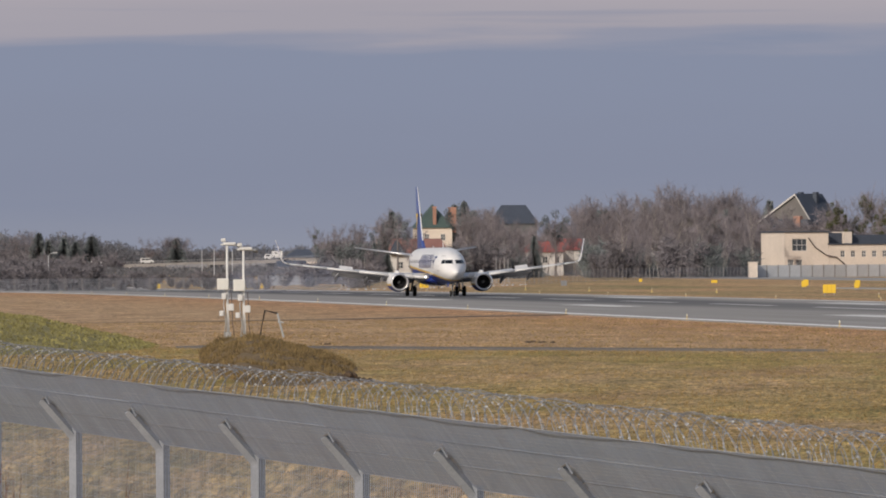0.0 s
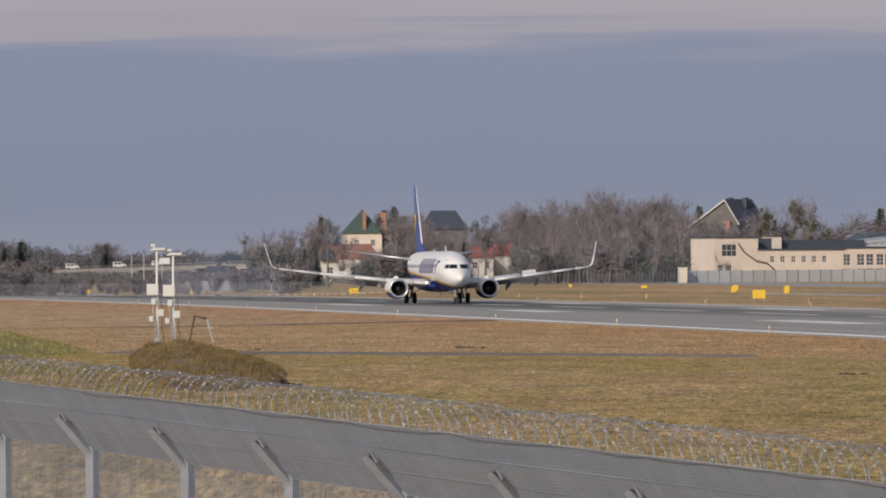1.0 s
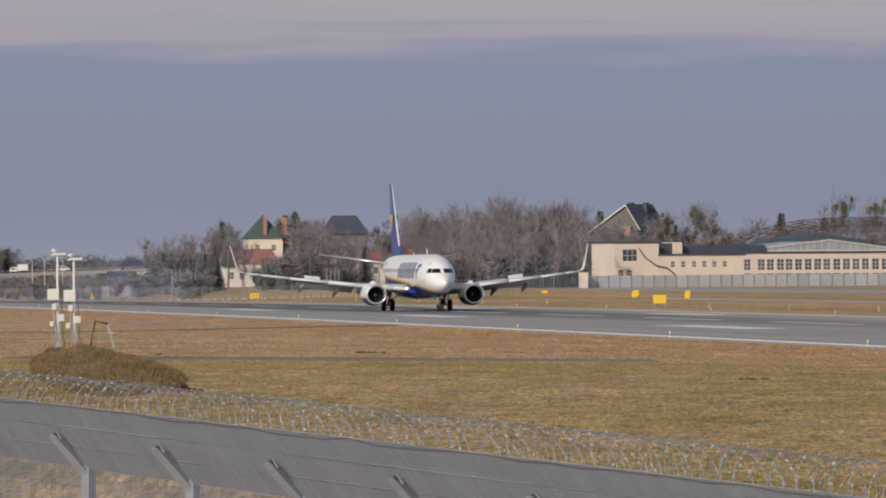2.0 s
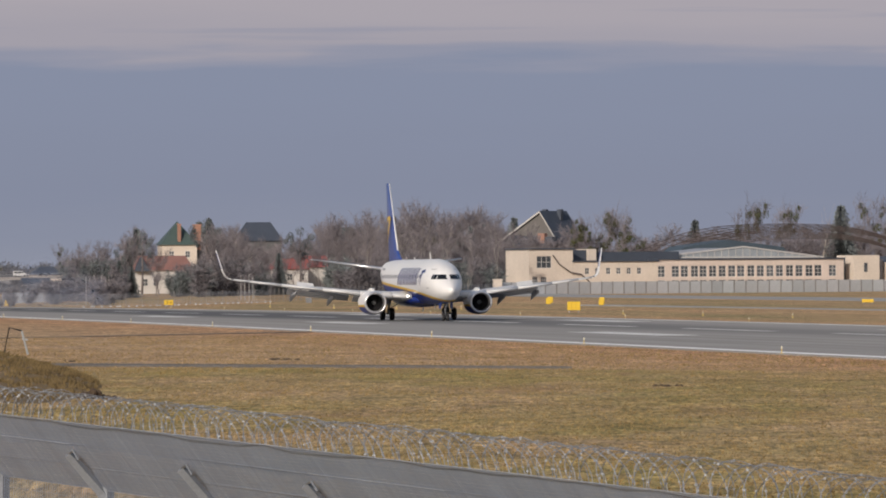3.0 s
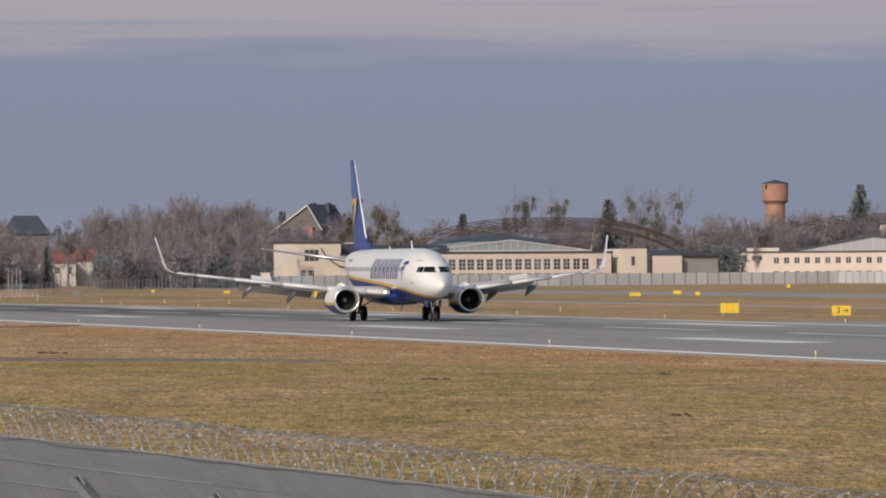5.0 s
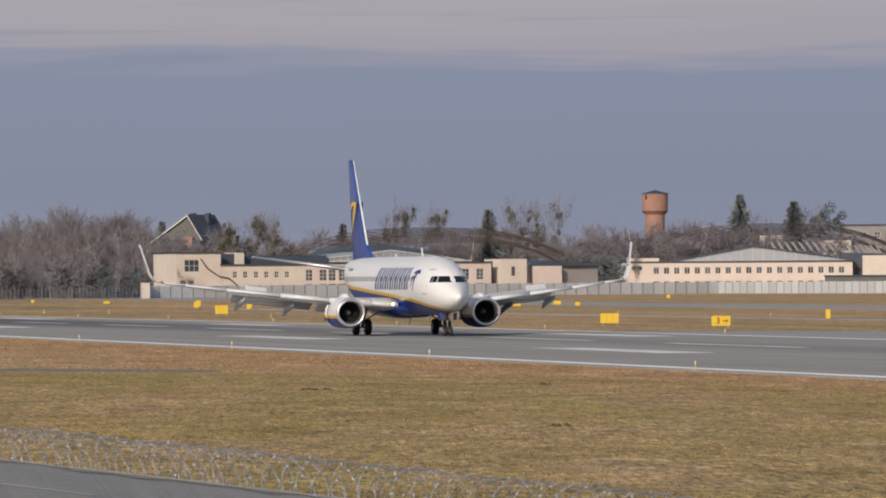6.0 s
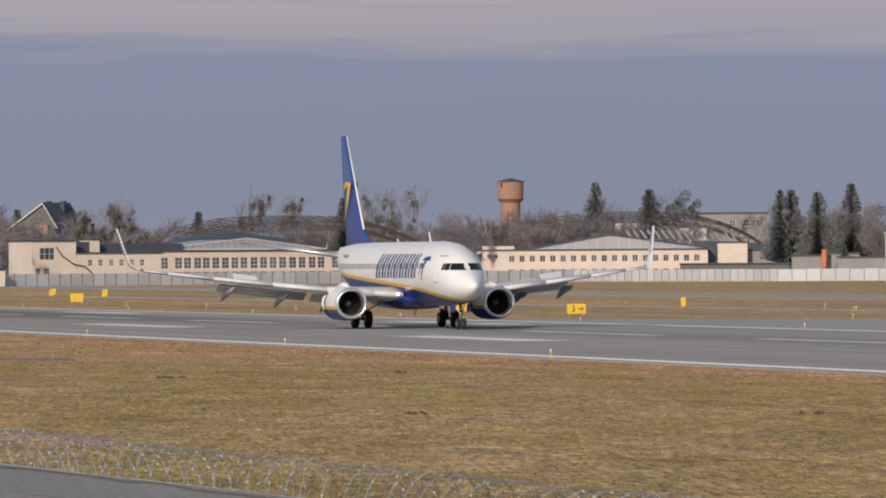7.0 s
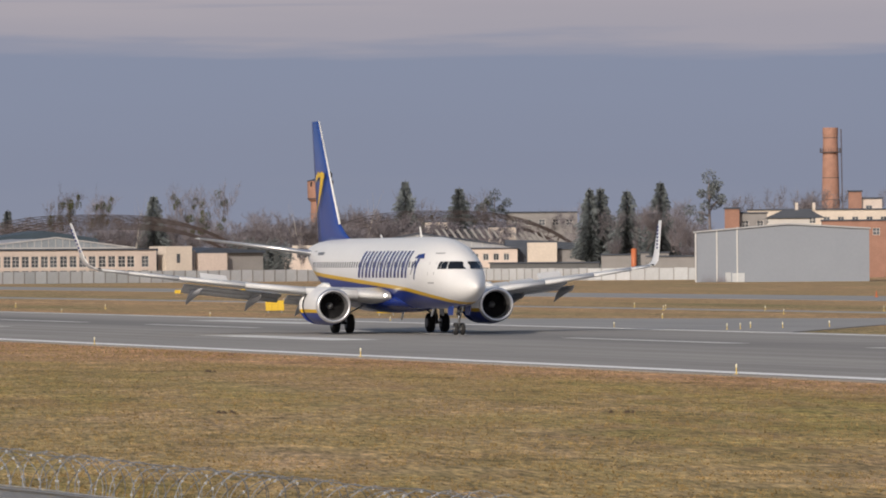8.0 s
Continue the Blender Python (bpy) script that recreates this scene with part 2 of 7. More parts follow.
    swath = ramp(blades(1.1, 8, 7, 0.8), [(0.34, (0.52, 0.53, 0.48)), (0.5, (1, 1, 1)), (0.66, (1.45, 1.36, 1.22))])
    colour = mix(0.9, colour, swath, "MULTIPLY")
    sward = ramp(blades(5.0, 6, 10, 0.8), [(0.38, (0.36, 0.37, 0.32)), (0.5, (1, 1, 1)), (0.62, (1.7, 1.6, 1.45))])
    colour = mix(0.9, colour, sward, "MULTIPLY")
    dead = ramp(blades(0.16, 7, 6, 0.72), [(0.56, (0, 0, 0)), (0.68, (0.75, 0.75, 0.75))])
    colour = mix(dead, colour, (0.30, 0.185, 0.105))
    soil = ramp(nz(0.09, 6, (1, 0.6, 1)), [(0.66, (0, 0, 0)), (0.72, (1, 1, 1))])
    colour = mix(soil, colour, (0.10, 0.065, 0.035))
    l.new(colour, b.inputs["Base Color"])
    bmp = n.new("ShaderNodeBump")
    bmp.inputs["Strength"].default_value, bmp.inputs["Distance"].default_value = 0.7, 0.12
    l.new(nz(2.5, 6, (1, 0.6, 1), 0.7), bmp.inputs["Height"]), l.new(bmp.outputs[0], b.inputs["Normal"])
    return m


def runway_material(name, base, streak, rubber=False):
    """Concrete or asphalt laid along y, with long tyre-rubber streaks."""
    m = mat(name, base, 0.8, vary=0.12, scale=0.08, fine=40)
    n, l = m.node_tree.nodes, m.node_tree.links
    b = n["Principled BSDF"]
    link = b.inputs["Base Color"].links[0]
    src = link.from_socket
    co, mp, t = n.new("ShaderNodeTexCoord"), n.new("ShaderNodeMapping"), n.new("ShaderNodeTexNoise")
    mp.inputs["Scale"].default_value = (0.9, 0.006, 1)
    l.new(co.outputs["Object"], mp.inputs[0]), l.new(mp.outputs[0], t.inputs["Vector"])
    t.inputs["Scale"].default_value, t.inputs["Detail"].default_value = 1.0, 5
    r = n.new("ShaderNodeMapRange")
    r.inputs["From Min"].default_value, r.inputs["From Max"].default_value = 0.35, 0.65
    r.inputs["To Min"].default_value, r.inputs["To Max"].default_value = 1 - streak, 1 + 0.3 * streak
    l.new(t.outputs["Fac"], r.inputs["Value"])
    v = n.new("ShaderNodeVectorMath")
    v.operation = "SCALE"
    l.new(src, v.inputs[0]), l.new(r.outputs[0], v.inputs["Scale"])
    l.new(v.outputs[0], b.inputs["Base Color"])
    if rubber:
        # tyre rubber laid down on both sides of the centreline, widest where the wheels touch down
        def calc(op, p, q, clamp=False):
            k = n.new("ShaderNodeMath")
            k.operation, k.use_clamp = op, clamp
            for i, u in enumerate((p, q)):
                if isinstance(u, (int, float)):
                    k.inputs[i].default_value = u
                else:
                    l.new(u, k.inputs[i])
            return k.outputs[0]

        sep = n.new("ShaderNodeSeparateXYZ")
        l.new(co.outputs["Object"], sep.inputs[0])
        far = calc("DIVIDE", calc("SUBTRACT", sep.outputs[1], 430.0), 260.0, True)
        half = calc("ADD", calc("MULTIPLY", far, 4.5), 7.5)
        off = calc("ABSOLUTE", calc("SUBTRACT", sep.outputs[0], 105.5), 0.0)
        wave = calc("MULTIPLY", calc("SUBTRACT", t.outputs["Fac"], 0.5), 9.0)
        body = calc("DIVIDE", calc("ADD", calc("SUBTRACT", half, off), wave), 6.0, True)
        amount = calc("MULTIPLY", body, calc("ADD", calc("MULTIPLY", far, 0.50), 0.28))
        mx = n.new("ShaderNodeMix")
        mx.data_type = "RGBA"
        l.new(amount, mx.inputs[0]), l.new(v.outputs[0], mx.inputs[6])
        mx.inputs[7].default_value = (0.045, 0.046, 0.052, 1)
        l.new(mx.outputs[2], b.inputs["Base Color"])
    return m


M_GROUND = ground_material()
M_RUNWAY = runway_material("worn_runway_concrete", (0.328, 0.312, 0.292), 0.22, True)
M_TAXI = runway_material("taxiway_asphalt", (0.32, 0.315, 0.31), 0.12)


# ---- mesh helpers ----
def mesh_of(bm, material, smooth=False):
    me = bpy.data.meshes.new("mesh")
    bmesh.ops.recalc_face_normals(bm, faces=bm.faces)
    bm.to_mesh(me)
    bm.free()
    for m in material if isinstance(material, (list, tuple)) else [material]:
        me.materials.append(m)
    if smooth:
        me.shade_smooth()
    return me


def part(name, bm, material, parent, label="", smooth=False):
    ob = new(name, mesh_of(bm, material, smooth))
    ob.parent = parent
    return tagged(ob, label)


def thing(name, bm, material, label="", category="", group="", kind="", smooth=False):
    return tagged(new(name, mesh_of(bm, material, smooth)), label, category, group, kind)


def base(name, m, label, category, group="", kind=""):
    ob = new(name)
    ob.matrix_world = m
    return tagged(ob, label, category, group, kind)


def box(bm, x0, x1, y0, y1, z0, z1, m=None, bevel=0.0):
    vs = [bm.verts.new((x, y, z)) for z in (z0, z1) for y in (y0, y1) for x in (x0, x1)]
    for f in ((0, 2, 3, 1), (4, 5, 7, 6), (0, 1, 5, 4), (2, 6, 7, 3), (0, 4, 6, 2), (1, 3, 7, 5)):
        bm.faces.new([vs[i] for i in f])
    if bevel:
        bmesh.ops.bevel(bm, geom=list({e_ for v in vs for e_ in v.link_edges}), offset=bevel, segments=1, affect="EDGES")
    elif m is not None:
        bmesh.ops.transform(bm, matrix=m, verts=vs)
    return vs


def tube(bm, pts, radii, sides=6, cap=True):
    """A tapered tube along points."""
    rings = []
    for i, p in enumerate(pts):
        p = Vector(p)
        d = Vector(pts[min(i + 1, len(pts) - 1)]) - Vector(pts[max(i - 1, 0)])
        d.normalize()
        u = d.cross(Vector((0, 0, 1)) if abs(d.z) < 0.9 else Vector((1, 0, 0))).normalized()
        v = d.cross(u)
        r = radii[i] if isinstance(radii, (list, tuple)) else radii
        rings.append([bm.verts.new(p + (u * math.cos(k * math.tau / sides) + v * math.sin(k * math.tau / sides)) * r) for k in range(sides)])
    skin(bm, rings, cap)
    return rings


def skin(bm, rings, cap=True, closed=True):
    n = len(rings[0])
    for a_, b_ in zip(rings, rings[1:]):
        for k in range(n if closed else n - 1):
            bm.faces.new((a_[k], a_[(k + 1) % n], b_[(k + 1) % n], b_[k]))
    if cap and n > 2:
        bm.faces.new(rings[0][::-1])
        bm.faces.new(rings[-1])


def prism(bm, outline, y0, y1):
    """An outline in x, z pushed from y0 to y1."""
    a_ = [bm.verts.new((x, y0, z)) for x, z in outline]
    b_ = [bm.verts.new((x, y1, z)) for x, z in outline]
    skin(bm, [a_, b_])


def B():
    return bmesh.new()


def disc(bm, c, r, axis, sides=20):
    c, ax = Vector(c), Vector(axis).normalized()
    u = ax.cross(Vector((0, 0, 1)) if abs(ax.z) < 0.9 else Vector((1, 0, 0))).normalized()
    v = ax.cross(u)
    bm.faces.new([bm.verts.new(c + (u * math.cos(k * math.tau / sides) + v * math.sin(k * math.tau / sides)) * r) for k in range(sides)])


def lathe(bm, profile, axis_y, axis_z, sides=32, squash=1.0):
    """Rings of (x, radius) round an axis along x."""
    rings = [[bm.verts.new((x, axis_y + r * math.cos(k * math.tau / sides), axis_z + squash * r * math.sin(k * math.tau / sides))) for k in range(sides)] for x, r in profile]
    skin(bm, rings, False)
    return rings


# ---- ground: one sheet, flat airfield, a dip along the near fence and a bank under the viewer ----
FENCE_A, FENCE_B = Vector((9.3, 134.7)), Vector((21.1, 77.1))


def ground_height(x, y):
    r = math.hypot(x, y)
    d = FENCE_B - FENCE_A
    side = (Vector((x, y)) - FENCE_A).cross(d.normalized())
    z = 0.0
    if y < 190 and r < 220:
        dip = max(0.0, 1 - abs(side) / 16.0)
        dip = dip * dip * (3 - 2 * dip)
        fade = min(1.0, max(0.0, (175 - y) / 30.0))
        z -= 1.7 * dip * fade
    if r < 60:
        k = 1 - r / 60
        z += 2.7 * k * k * (3 - 2 * k)
    if y > 550:
        side_fade = min(1.0, max(0.0, (190 - x) / 45.0))
        z -= 0.85 * min(1.6, ((y - 550) / 570) ** 2) * side_fade
    z += 0.05 * noise.noise((x * 0.03, y * 0.03, 0)) if y < 420 and x < 74 else 0
    return z


def axis(stops):
    out = []
    for a_, b_, step in stops:
        out += list(np.arange(a_, b_, step))
    return out + [stops[-1][1]]


def build_ground():
    xs = axis([(-2600, -200, 300), (-200, -40, 20), (-40, 80, 3), (80, 200, 8), (200, 2600, 240)])
    ys = axis([(-600, -60, 90), (-60, 240, 3), (240, 460, 10), (460, 1600, 40), (1600, 4600, 250)])
    verts = [(x, y, ground_height(x, y)) for y in ys for x in xs]
    n = len(xs)
    faces = [(j * n + i, j * n + i + 1, (j + 1) * n + i + 1, (j + 1) * n + i) for j in range(len(ys) - 1) for i in range(n - 1)]
    me = bpy.data.meshes.new("ground")
    me.from_pydata(verts, [], faces)
    me.materials.append(M_GROUND)
    me.shade_smooth()
    tagged(new("ground", me), "straw-coloured winter grass with greener patches", "grass", kind="structure")


build_ground()


def runway_fall(y):
    return -0.85 * min(1.6, ((y - 550) / 570) ** 2) if y > 550 else 0.0


def slab(name, corners, z, material, label, category, thick=0.3, kind="structure"):
    bm = B()
    long_way = len(corners) == 4 and corners[2][1] > 360 and corners[0][0] < 150
    (ax, ay), (bx, by), (cx, cy), (dx, dy) = corners[:4]
    if long_way:
        # long strips follow the slight fall of the runway
        rings = []
        steps = [ay] + [v for v in range(-375, 2600, 25) if ay + 1 < v < dy - 1] + [dy]
        for v in steps:
            u = (v - ay) / (dy - ay)
            pts = [(ax + (dx - ax) * u, ay + (dy - ay) * u), (bx + (cx - bx) * u, by + (cy - by) * u)]
            h = [z + runway_fall(q[1]) for q in pts]
            rings.append([bm.verts.new((*pts[0], h[0])), bm.verts.new((*pts[1], h[1])), bm.verts.new((*pts[1], h[1] - thick)), bm.verts.new((*pts[0], h[0] - thick))])
        skin(bm, rings)
    else:
        top = [bm.verts.new((x, y, z)) for x, y in corners]
        low = [bm.verts.new((x, y, z - thick)) for x, y in corners]
        skin(bm, [low, top])
    return thing(name, bm, material, label, category, kind=kind)


RW0, RW1, RWC, RWZ = 77.0, 123.6, 104.2, 0.07
slab("runway", [(RW0, -400), (RW1, -400), (RW1, 2600), (RW0, 2600)], RWZ, M_RUNWAY, "worn grey concrete runway with white edge line", "runway")
slab("runway_edge_line", [(77.75, -400), (79.0, -400), (79.0, 1600), (77.75, 1600)], RWZ + 0.01, M_LINE, "white painted runway edge line", "marking", 0.004)
slab("runway_edge_line", [(121.6, -400), (122.5, -400), (122.5, 1600), (121.6, 1600)], RWZ + 0.006, M_LINE, "white painted runway edge line", "marking", 0.004)
for y0, y1 in [(355, 385), (450, 482), (578, 608), (698, 732)]:
    for x0 in (91.6, 114.2) if y0 > 400 else (91.6,):
        slab("touchdown_marking", [(x0, y0), (x0 + 3, y0), (x0 + 3, y1), (x0, y1)], RWZ + 0.012, M_WORN, "worn white touchdown bar on the runway", "marking", 0.004)
for i in range(22):
    slab("centreline_dash", [(104.6, 125 + 50 * i), (105.5, 125 + 50 * i), (105.5, 155 + 50 * i), (104.6, 155 + 50 * i)], RWZ + 0.018, M_WORN, "worn white centreline dash", "marking", 0.004)
slab("taxiway", [(213, -300), (238, -300), (252, 1500), (227, 1500)], 0.05, M_TAXI, "grey asphalt taxiway behind the runway", "taxiway")
slab("service_road", [(172, 100), (176, 100), (176, 900), (172, 900)], 0.04, M_TAXI, "narrow grey service road in the grass", "road")
slab("exit_taxiway", [(123.6, 374), (142, 411), (165, 440), (216, 490), (216, 505), (157, 456), (139, 477), (123.6, 500)], 0.045, M_TAXI, "grey asphalt runway exit", "taxiway")
slab("field_path", [(33, 337), (38.4, 331), (53, 312.6), (58, 305.2), (58, 304.0), (53, 309), (36.8, 327.5), (31.6, 334.6)], 0.10, M_PATH, "narrow old asphalt path through the grass", "path")
slab("field_track", [(30, 470), (45, 475), (56, 485), (78, 512), (78, 507), (57, 481), (45, 472), (30, 467)], 0.05, M_TRACK, "narrow worn track towards the runway edge", "track")


# ---- airliner: local x ahead, y to its own left, z up, origin on the ground between the main wheels ----
STATIONS = [(19.5, .05, 2.74, 2.62), (19.36, .22, 2.91, 2.44), (19.1, .40, 3.07, 2.26), (18.7, .60, 3.27, 2.07), (18.1, .84, 3.53, 1.88), (17.5, 1.03, 3.78, 1.76),
            (17.1, 1.14, 4.02, 1.70), (16.7, 1.25, 4.33, 1.64), (16.2, 1.37, 4.62, 1.60), (15.4, 1.54, 4.93, 1.55), (14.3, 1.72, 5.23, 1.5), (13.0, 1.83, 5.43, 1.47), (11.5, 1.88, 5.52, 1.45),
            (6.0, 1.88, 5.52, 1.45), (0.0, 1.88, 5.52, 1.45), (-6.0, 1.88, 5.52, 1.47), (-8.5, 1.86, 5.52, 1.70), (-11.0, 1.72, 5.50, 2.20),
            (-13.5, 1.42, 5.46, 2.85), (-16.0, .98, 5.36, 3.55), (-18.0, .56, 5.18, 4.10), (-19.2, .27, 4.98, 4.45), (-19.7, .1, 4.84, 4.6)]


def section(x):
    s = STATIONS
    x = min(max(x, s[-1][0]), s[0][0])
    for a_, b_ in zip(s, s[1:]):
        if x >= b_[0]:
            k = (a_[0] - x) / (a_[0] - b_[0])
            return [p + (q - p) * k for p, q in zip(a_[1:], b_[1:])]


def hull(x, z, side, out=0.0):
    """The point of the hull's side at x and height z."""
    w, t, b_ = section(x)
    c, h = (t + b_) / 2, (t - b_) / 2
    k = max(-0.999, min(0.999, (z - c) / h))
    return Vector((x, side * (w * math.sqrt(1 - k * k) + out), z))


def hull_patch(bm, corners, side, out=0.012, cuts=4):
    """A panel on the hull from four (x, z) corners."""
    (x0, z0), (x1, z1), (x2, z2), (x3, z3) = corners
    grid = []
    for j in range(cuts + 1):
        v = j / cuts
        row = []
        for i in range(cuts + 1):
            u = i / cuts
            x = (x0 * (1 - u) + x1 * u) * (1 - v) + (x3 * (1 - u) + x2 * u) * v
            z = (z0 * (1 - u) + z1 * u) * (1 - v) + (z3 * (1 - u) + z2 * u) * v
            row.append(bm.verts.new(hull(x, z, side, out)))
        grid.append(row)
    skin(bm, grid, False, False)


def livery_material():
    """White above, a yellow line that climbs towards the tail, blue below."""
    m = mat("airliner_livery", (0.76, 0.76, 0.765), 0.3, vary=0.04, scale=0.5)
    n, l = m.node_tree.nodes, m.node_tree.links
    b = n["Principled BSDF"]
    src = b.inputs["Base Color"].links[0].from_socket
    co, sep = n.new("ShaderNodeTexCoord"), n.new("ShaderNodeSeparateXYZ")
    l.new(co.outputs["Object"], sep.inputs[0])
    slope = n.new("ShaderNodeMath")
    slope.operation = "MULTIPLY_ADD"
    slope.inputs[1].default_value, slope.inputs[2].default_value = 0.04, -3.1
    l.new(sep.outputs[0], slope.inputs[0])
    # it sweeps down more steeply under the nose
    ahead, bow, sweep = n.new("ShaderNodeMath"), n.new("ShaderNodeMath"), n.new("ShaderNodeMath")
    ahead.operation, ahead.use_clamp = "MULTIPLY_ADD", True
    ahead.inputs[1].default_value, ahead.inputs[2].default_value = 1 / 12.0, -8.0 / 12.0
    l.new(sep.outputs[0], ahead.inputs[0])
    bow.operation, bow.inputs[1].default_value = "POWER", 2.0
    l.new(ahead.outputs[0], bow.inputs[0])
    sweep.operation, sweep.inputs[1].default_value = "MULTIPLY_ADD", 0.79
    l.new(bow.outputs[0], sweep.inputs[0]), l.new(slope.outputs[0], sweep.inputs[2])
    slope = sweep
    level = n.new("ShaderNodeMath")
    level.operation = "ADD"
    l.new(slope.outputs[0], level.inputs[0]), l.new(sep.outputs[2], level.inputs[1])
    prev = src
    for edge, c in ((0.0, (0.70, 0.43, 0.012)), (-0.23, (0.012, 0.035, 0.25))):
        cmp_, mx = n.new("ShaderNodeMath"), n.new("ShaderNodeMix")
        cmp_.operation, cmp_.inputs[1].default_value = "LESS_THAN", edge
        l.new(level.outputs[0], cmp_.inputs[0])
        mx.data_type = "RGBA"
        l.new(cmp_.outputs[0], mx.inputs[0]), l.new(prev, mx.inputs[6])
        mx.inputs[7].default_value = (*c, 1)
        prev = mx.outputs[2]
    l.new(prev, b.inputs["Base Color"])
    return m


def wing_ring(bm, y, le, te, z, thick, twist=0.0):
    """An airfoil section at span y from leading edge le to trailing edge te."""
    c = le - te
    up = [(0, 0), (.02, .30), (.08, .62), (.22, .95), (.42, 1.0), (.68, .66), (.88, .27), (1, .03)]
    lo = [(1, -.03), (.85, -.12), (.6, -.42), (.35, -.70), (.14, -.62), (.04, -.36)]
    return [bm.verts.new((le - u * c, y, z + v * thick / 2 - twist * u * c)) for u, v in up + lo]


SLEEVES = []


def build_airliner():
    plane = base("airliner", Matrix(), "white twin-jet airliner with blue belly, yellow stripe and blue tail", "airplane")
    M_LIVERY = livery_material()
    bm, N = B(), 40
    xs = sorted({s[0] for s in STATIONS} | {x * 1.0 for x in range(-18, 15)} | {18.4, 17.8, 17.3, 16.9, 16.45, 15.8, 14.85}, reverse=True)
    rings = []
    for x in xs:
        w, t, b_ = section(x)
        rings.append([bm.verts.new((x, w * math.cos(k * math.tau / N), (t + b_) / 2 + (t - b_) / 2 * math.sin(k * math.tau / N))) for k in range(N)])
    skin(bm, rings)
    fus = part("fuselage", bm, M_LIVERY, plane, smooth=True)
    # cockpit windows, three to a side
    for side in (1, -1):
        for a0, a1 in ((0.03, 0.50), (0.535, 0.80), (0.83, 0.98)):
            bm = B()
            cut = 4
            grid = []
            for j in range(cut + 1):
                zz = 3.70 + 0.42 * j / cut
                row = []
                for i in range(cut + 1):
                    th = (a0 + (a1 - a0) * i / cut) * math.pi / 2 * 0.9
                    # walk round the nose at this height
                    best = None
                    for x in np.arange(18.2, 14.6, -0.02):
                        p = hull(x, zz, 1, 0.0)
                        w, t, b_ = section(x)
                        if t <= zz:
                            continue
                        ang = math.atan2(p.y, max(1e-3, x - 15.7))
                        if ang >= th:
                            best = p
                            break
                    best = best or hull(14.8, zz, 1)
                    row.append(bm.verts.new((best.x + 0.015, side * (best.y + 0.015), best.z + 0.012)))
                grid.append(row)
            skin(bm, grid, False, False)
            part("cockpit_window", bm, M_GLASS, fus, "dark cockpit window pane", True)
    # cabin windows
    M_CABIN = mat("cabin_window", (0.05, 0.06, 0.075), 0.2, vary=0.2)
    for side in (1, -1):
        for i in range(46):
            x = 12.6 - 0.555 * i
            bm = B()
            hull_patch(bm, [(x, 3.80), (x + 0.25, 3.80), (x + 0.25, 4.13), (x, 4.13)], side, 0.01, 1)
            part("cabin_window", bm, M_CABIN, fus)
        for x, z0, z1, w in ((14.85, 2.9, 4.62, 0.8), (-12.9, 3.2, 4.8, 0.8)):
            for dx0, dx1, dz0, dz1 in ((0, w, 0, .05), (0, w, z1 - z0 - .05, z1 - z0), (0, .05, 0, z1 - z0), (w - .05, w, 0, z1 - z0)):
                bm = B()
                hull_patch(bm, [(x + dx0, z0 + dz0), (x + dx1, z0 + dz0), (x + dx1, z0 + dz1), (x + dx0, z0 + dz1)], side, 0.008, 3)
                part("door_seam", bm, M_DULL, fus)
        # seven leaning blue bars where the name stands, and the small emblem beside the door
        for i in range(7):
            x = 0.1 + 1.66 * i
            for dx, wd in ((0.0, 0.50), (0.84, 0.40)):
                bm = B()
                lean = -0.5
                x0 = x + dx
                hull_patch(bm, [(x0 + lean * .5, 3.22), (x0 + lean * .5 + wd, 3.22), (x0 - lean * .5 + wd, 4.74), (x0 - lean * .5, 4.74)], side, 0.016, 5)
                part("name_bar", bm, M_NAVY, fus, "plain leaning blue bar of the painted name")
        bm = B()
        hull_patch(bm, [(12.5, 3.1), (12.65, 3.1), (13.35, 4.3), (12.95, 4.3)], side, 0.014, 4)
        hull_patch(bm, [(12.3, 4.32), (13.9, 4.3), (13.6, 4.6), (12.7, 4.52)], side, 0.014, 4)
        hull_patch(bm, [(11.95, 3.4), (12.05, 3.4), (12.75, 4.2), (12.5, 4.2)], side, 0.014, 3)
        part("emblem", bm, M_NAVY, fus, "small blue emblem as a plain shape")
        bm = B()
        hull_patch(bm, [(-11.4, 4.55), (-9.6, 4.55), (-9.6, 4.72), (-11.4, 4.72)], side, 0.012, 3)
        part("registration_bar", bm, M_DULL, fus, "plain grey bar of small writing")
    # belly fairing between the wings
    bm = B()
    rings = []
    for x, w, zt, zb in ((8.2, .5, 2.0, 1.7), (7.0, 1.5, 2.3, 1.4), (5.0, 2.0, 2.6, 1.22), (1, 2.1, 2.7, 1.15), (-2.5, 2.0, 2.6, 1.2), (-5, 1.5, 2.3, 1.4), (-6.5, .5, 2.0, 1.65)):
        rings.append([bm.verts.new((x, w * math.cos(k * math.tau / 20), (zt + zb) / 2 + (zt - zb) / 2 * math.sin(k * math.tau / 20))) for k in range(20)])
    skin(bm, rings)
    part("belly_fairing", bm, M_NAVY, plane, "blue wing-body fairing", True)
    # antennas
    for x, z, hgt in ((7.6, 5.5, 0.62), (-1.5, 5.5, 0.22)):
        bm = B()
        prism(bm, [(x, z), (x - .42, z), (x - .62, z + hgt), (x - .48, z + hgt)], -.025, .025)
        part("antenna", bm, M_PAINT, fus, "white blade antenna")
    for x, z in ((10.2, 1.5), (3.4, 1.25)):
        bm = B()
        prism(bm, [(x, z), (x - .4, z), (x - .75, z - .5), (x - .6, z - .5)], -.03, .03)
        part("antenna", bm, M_PAINT, fus, "white belly antenna")
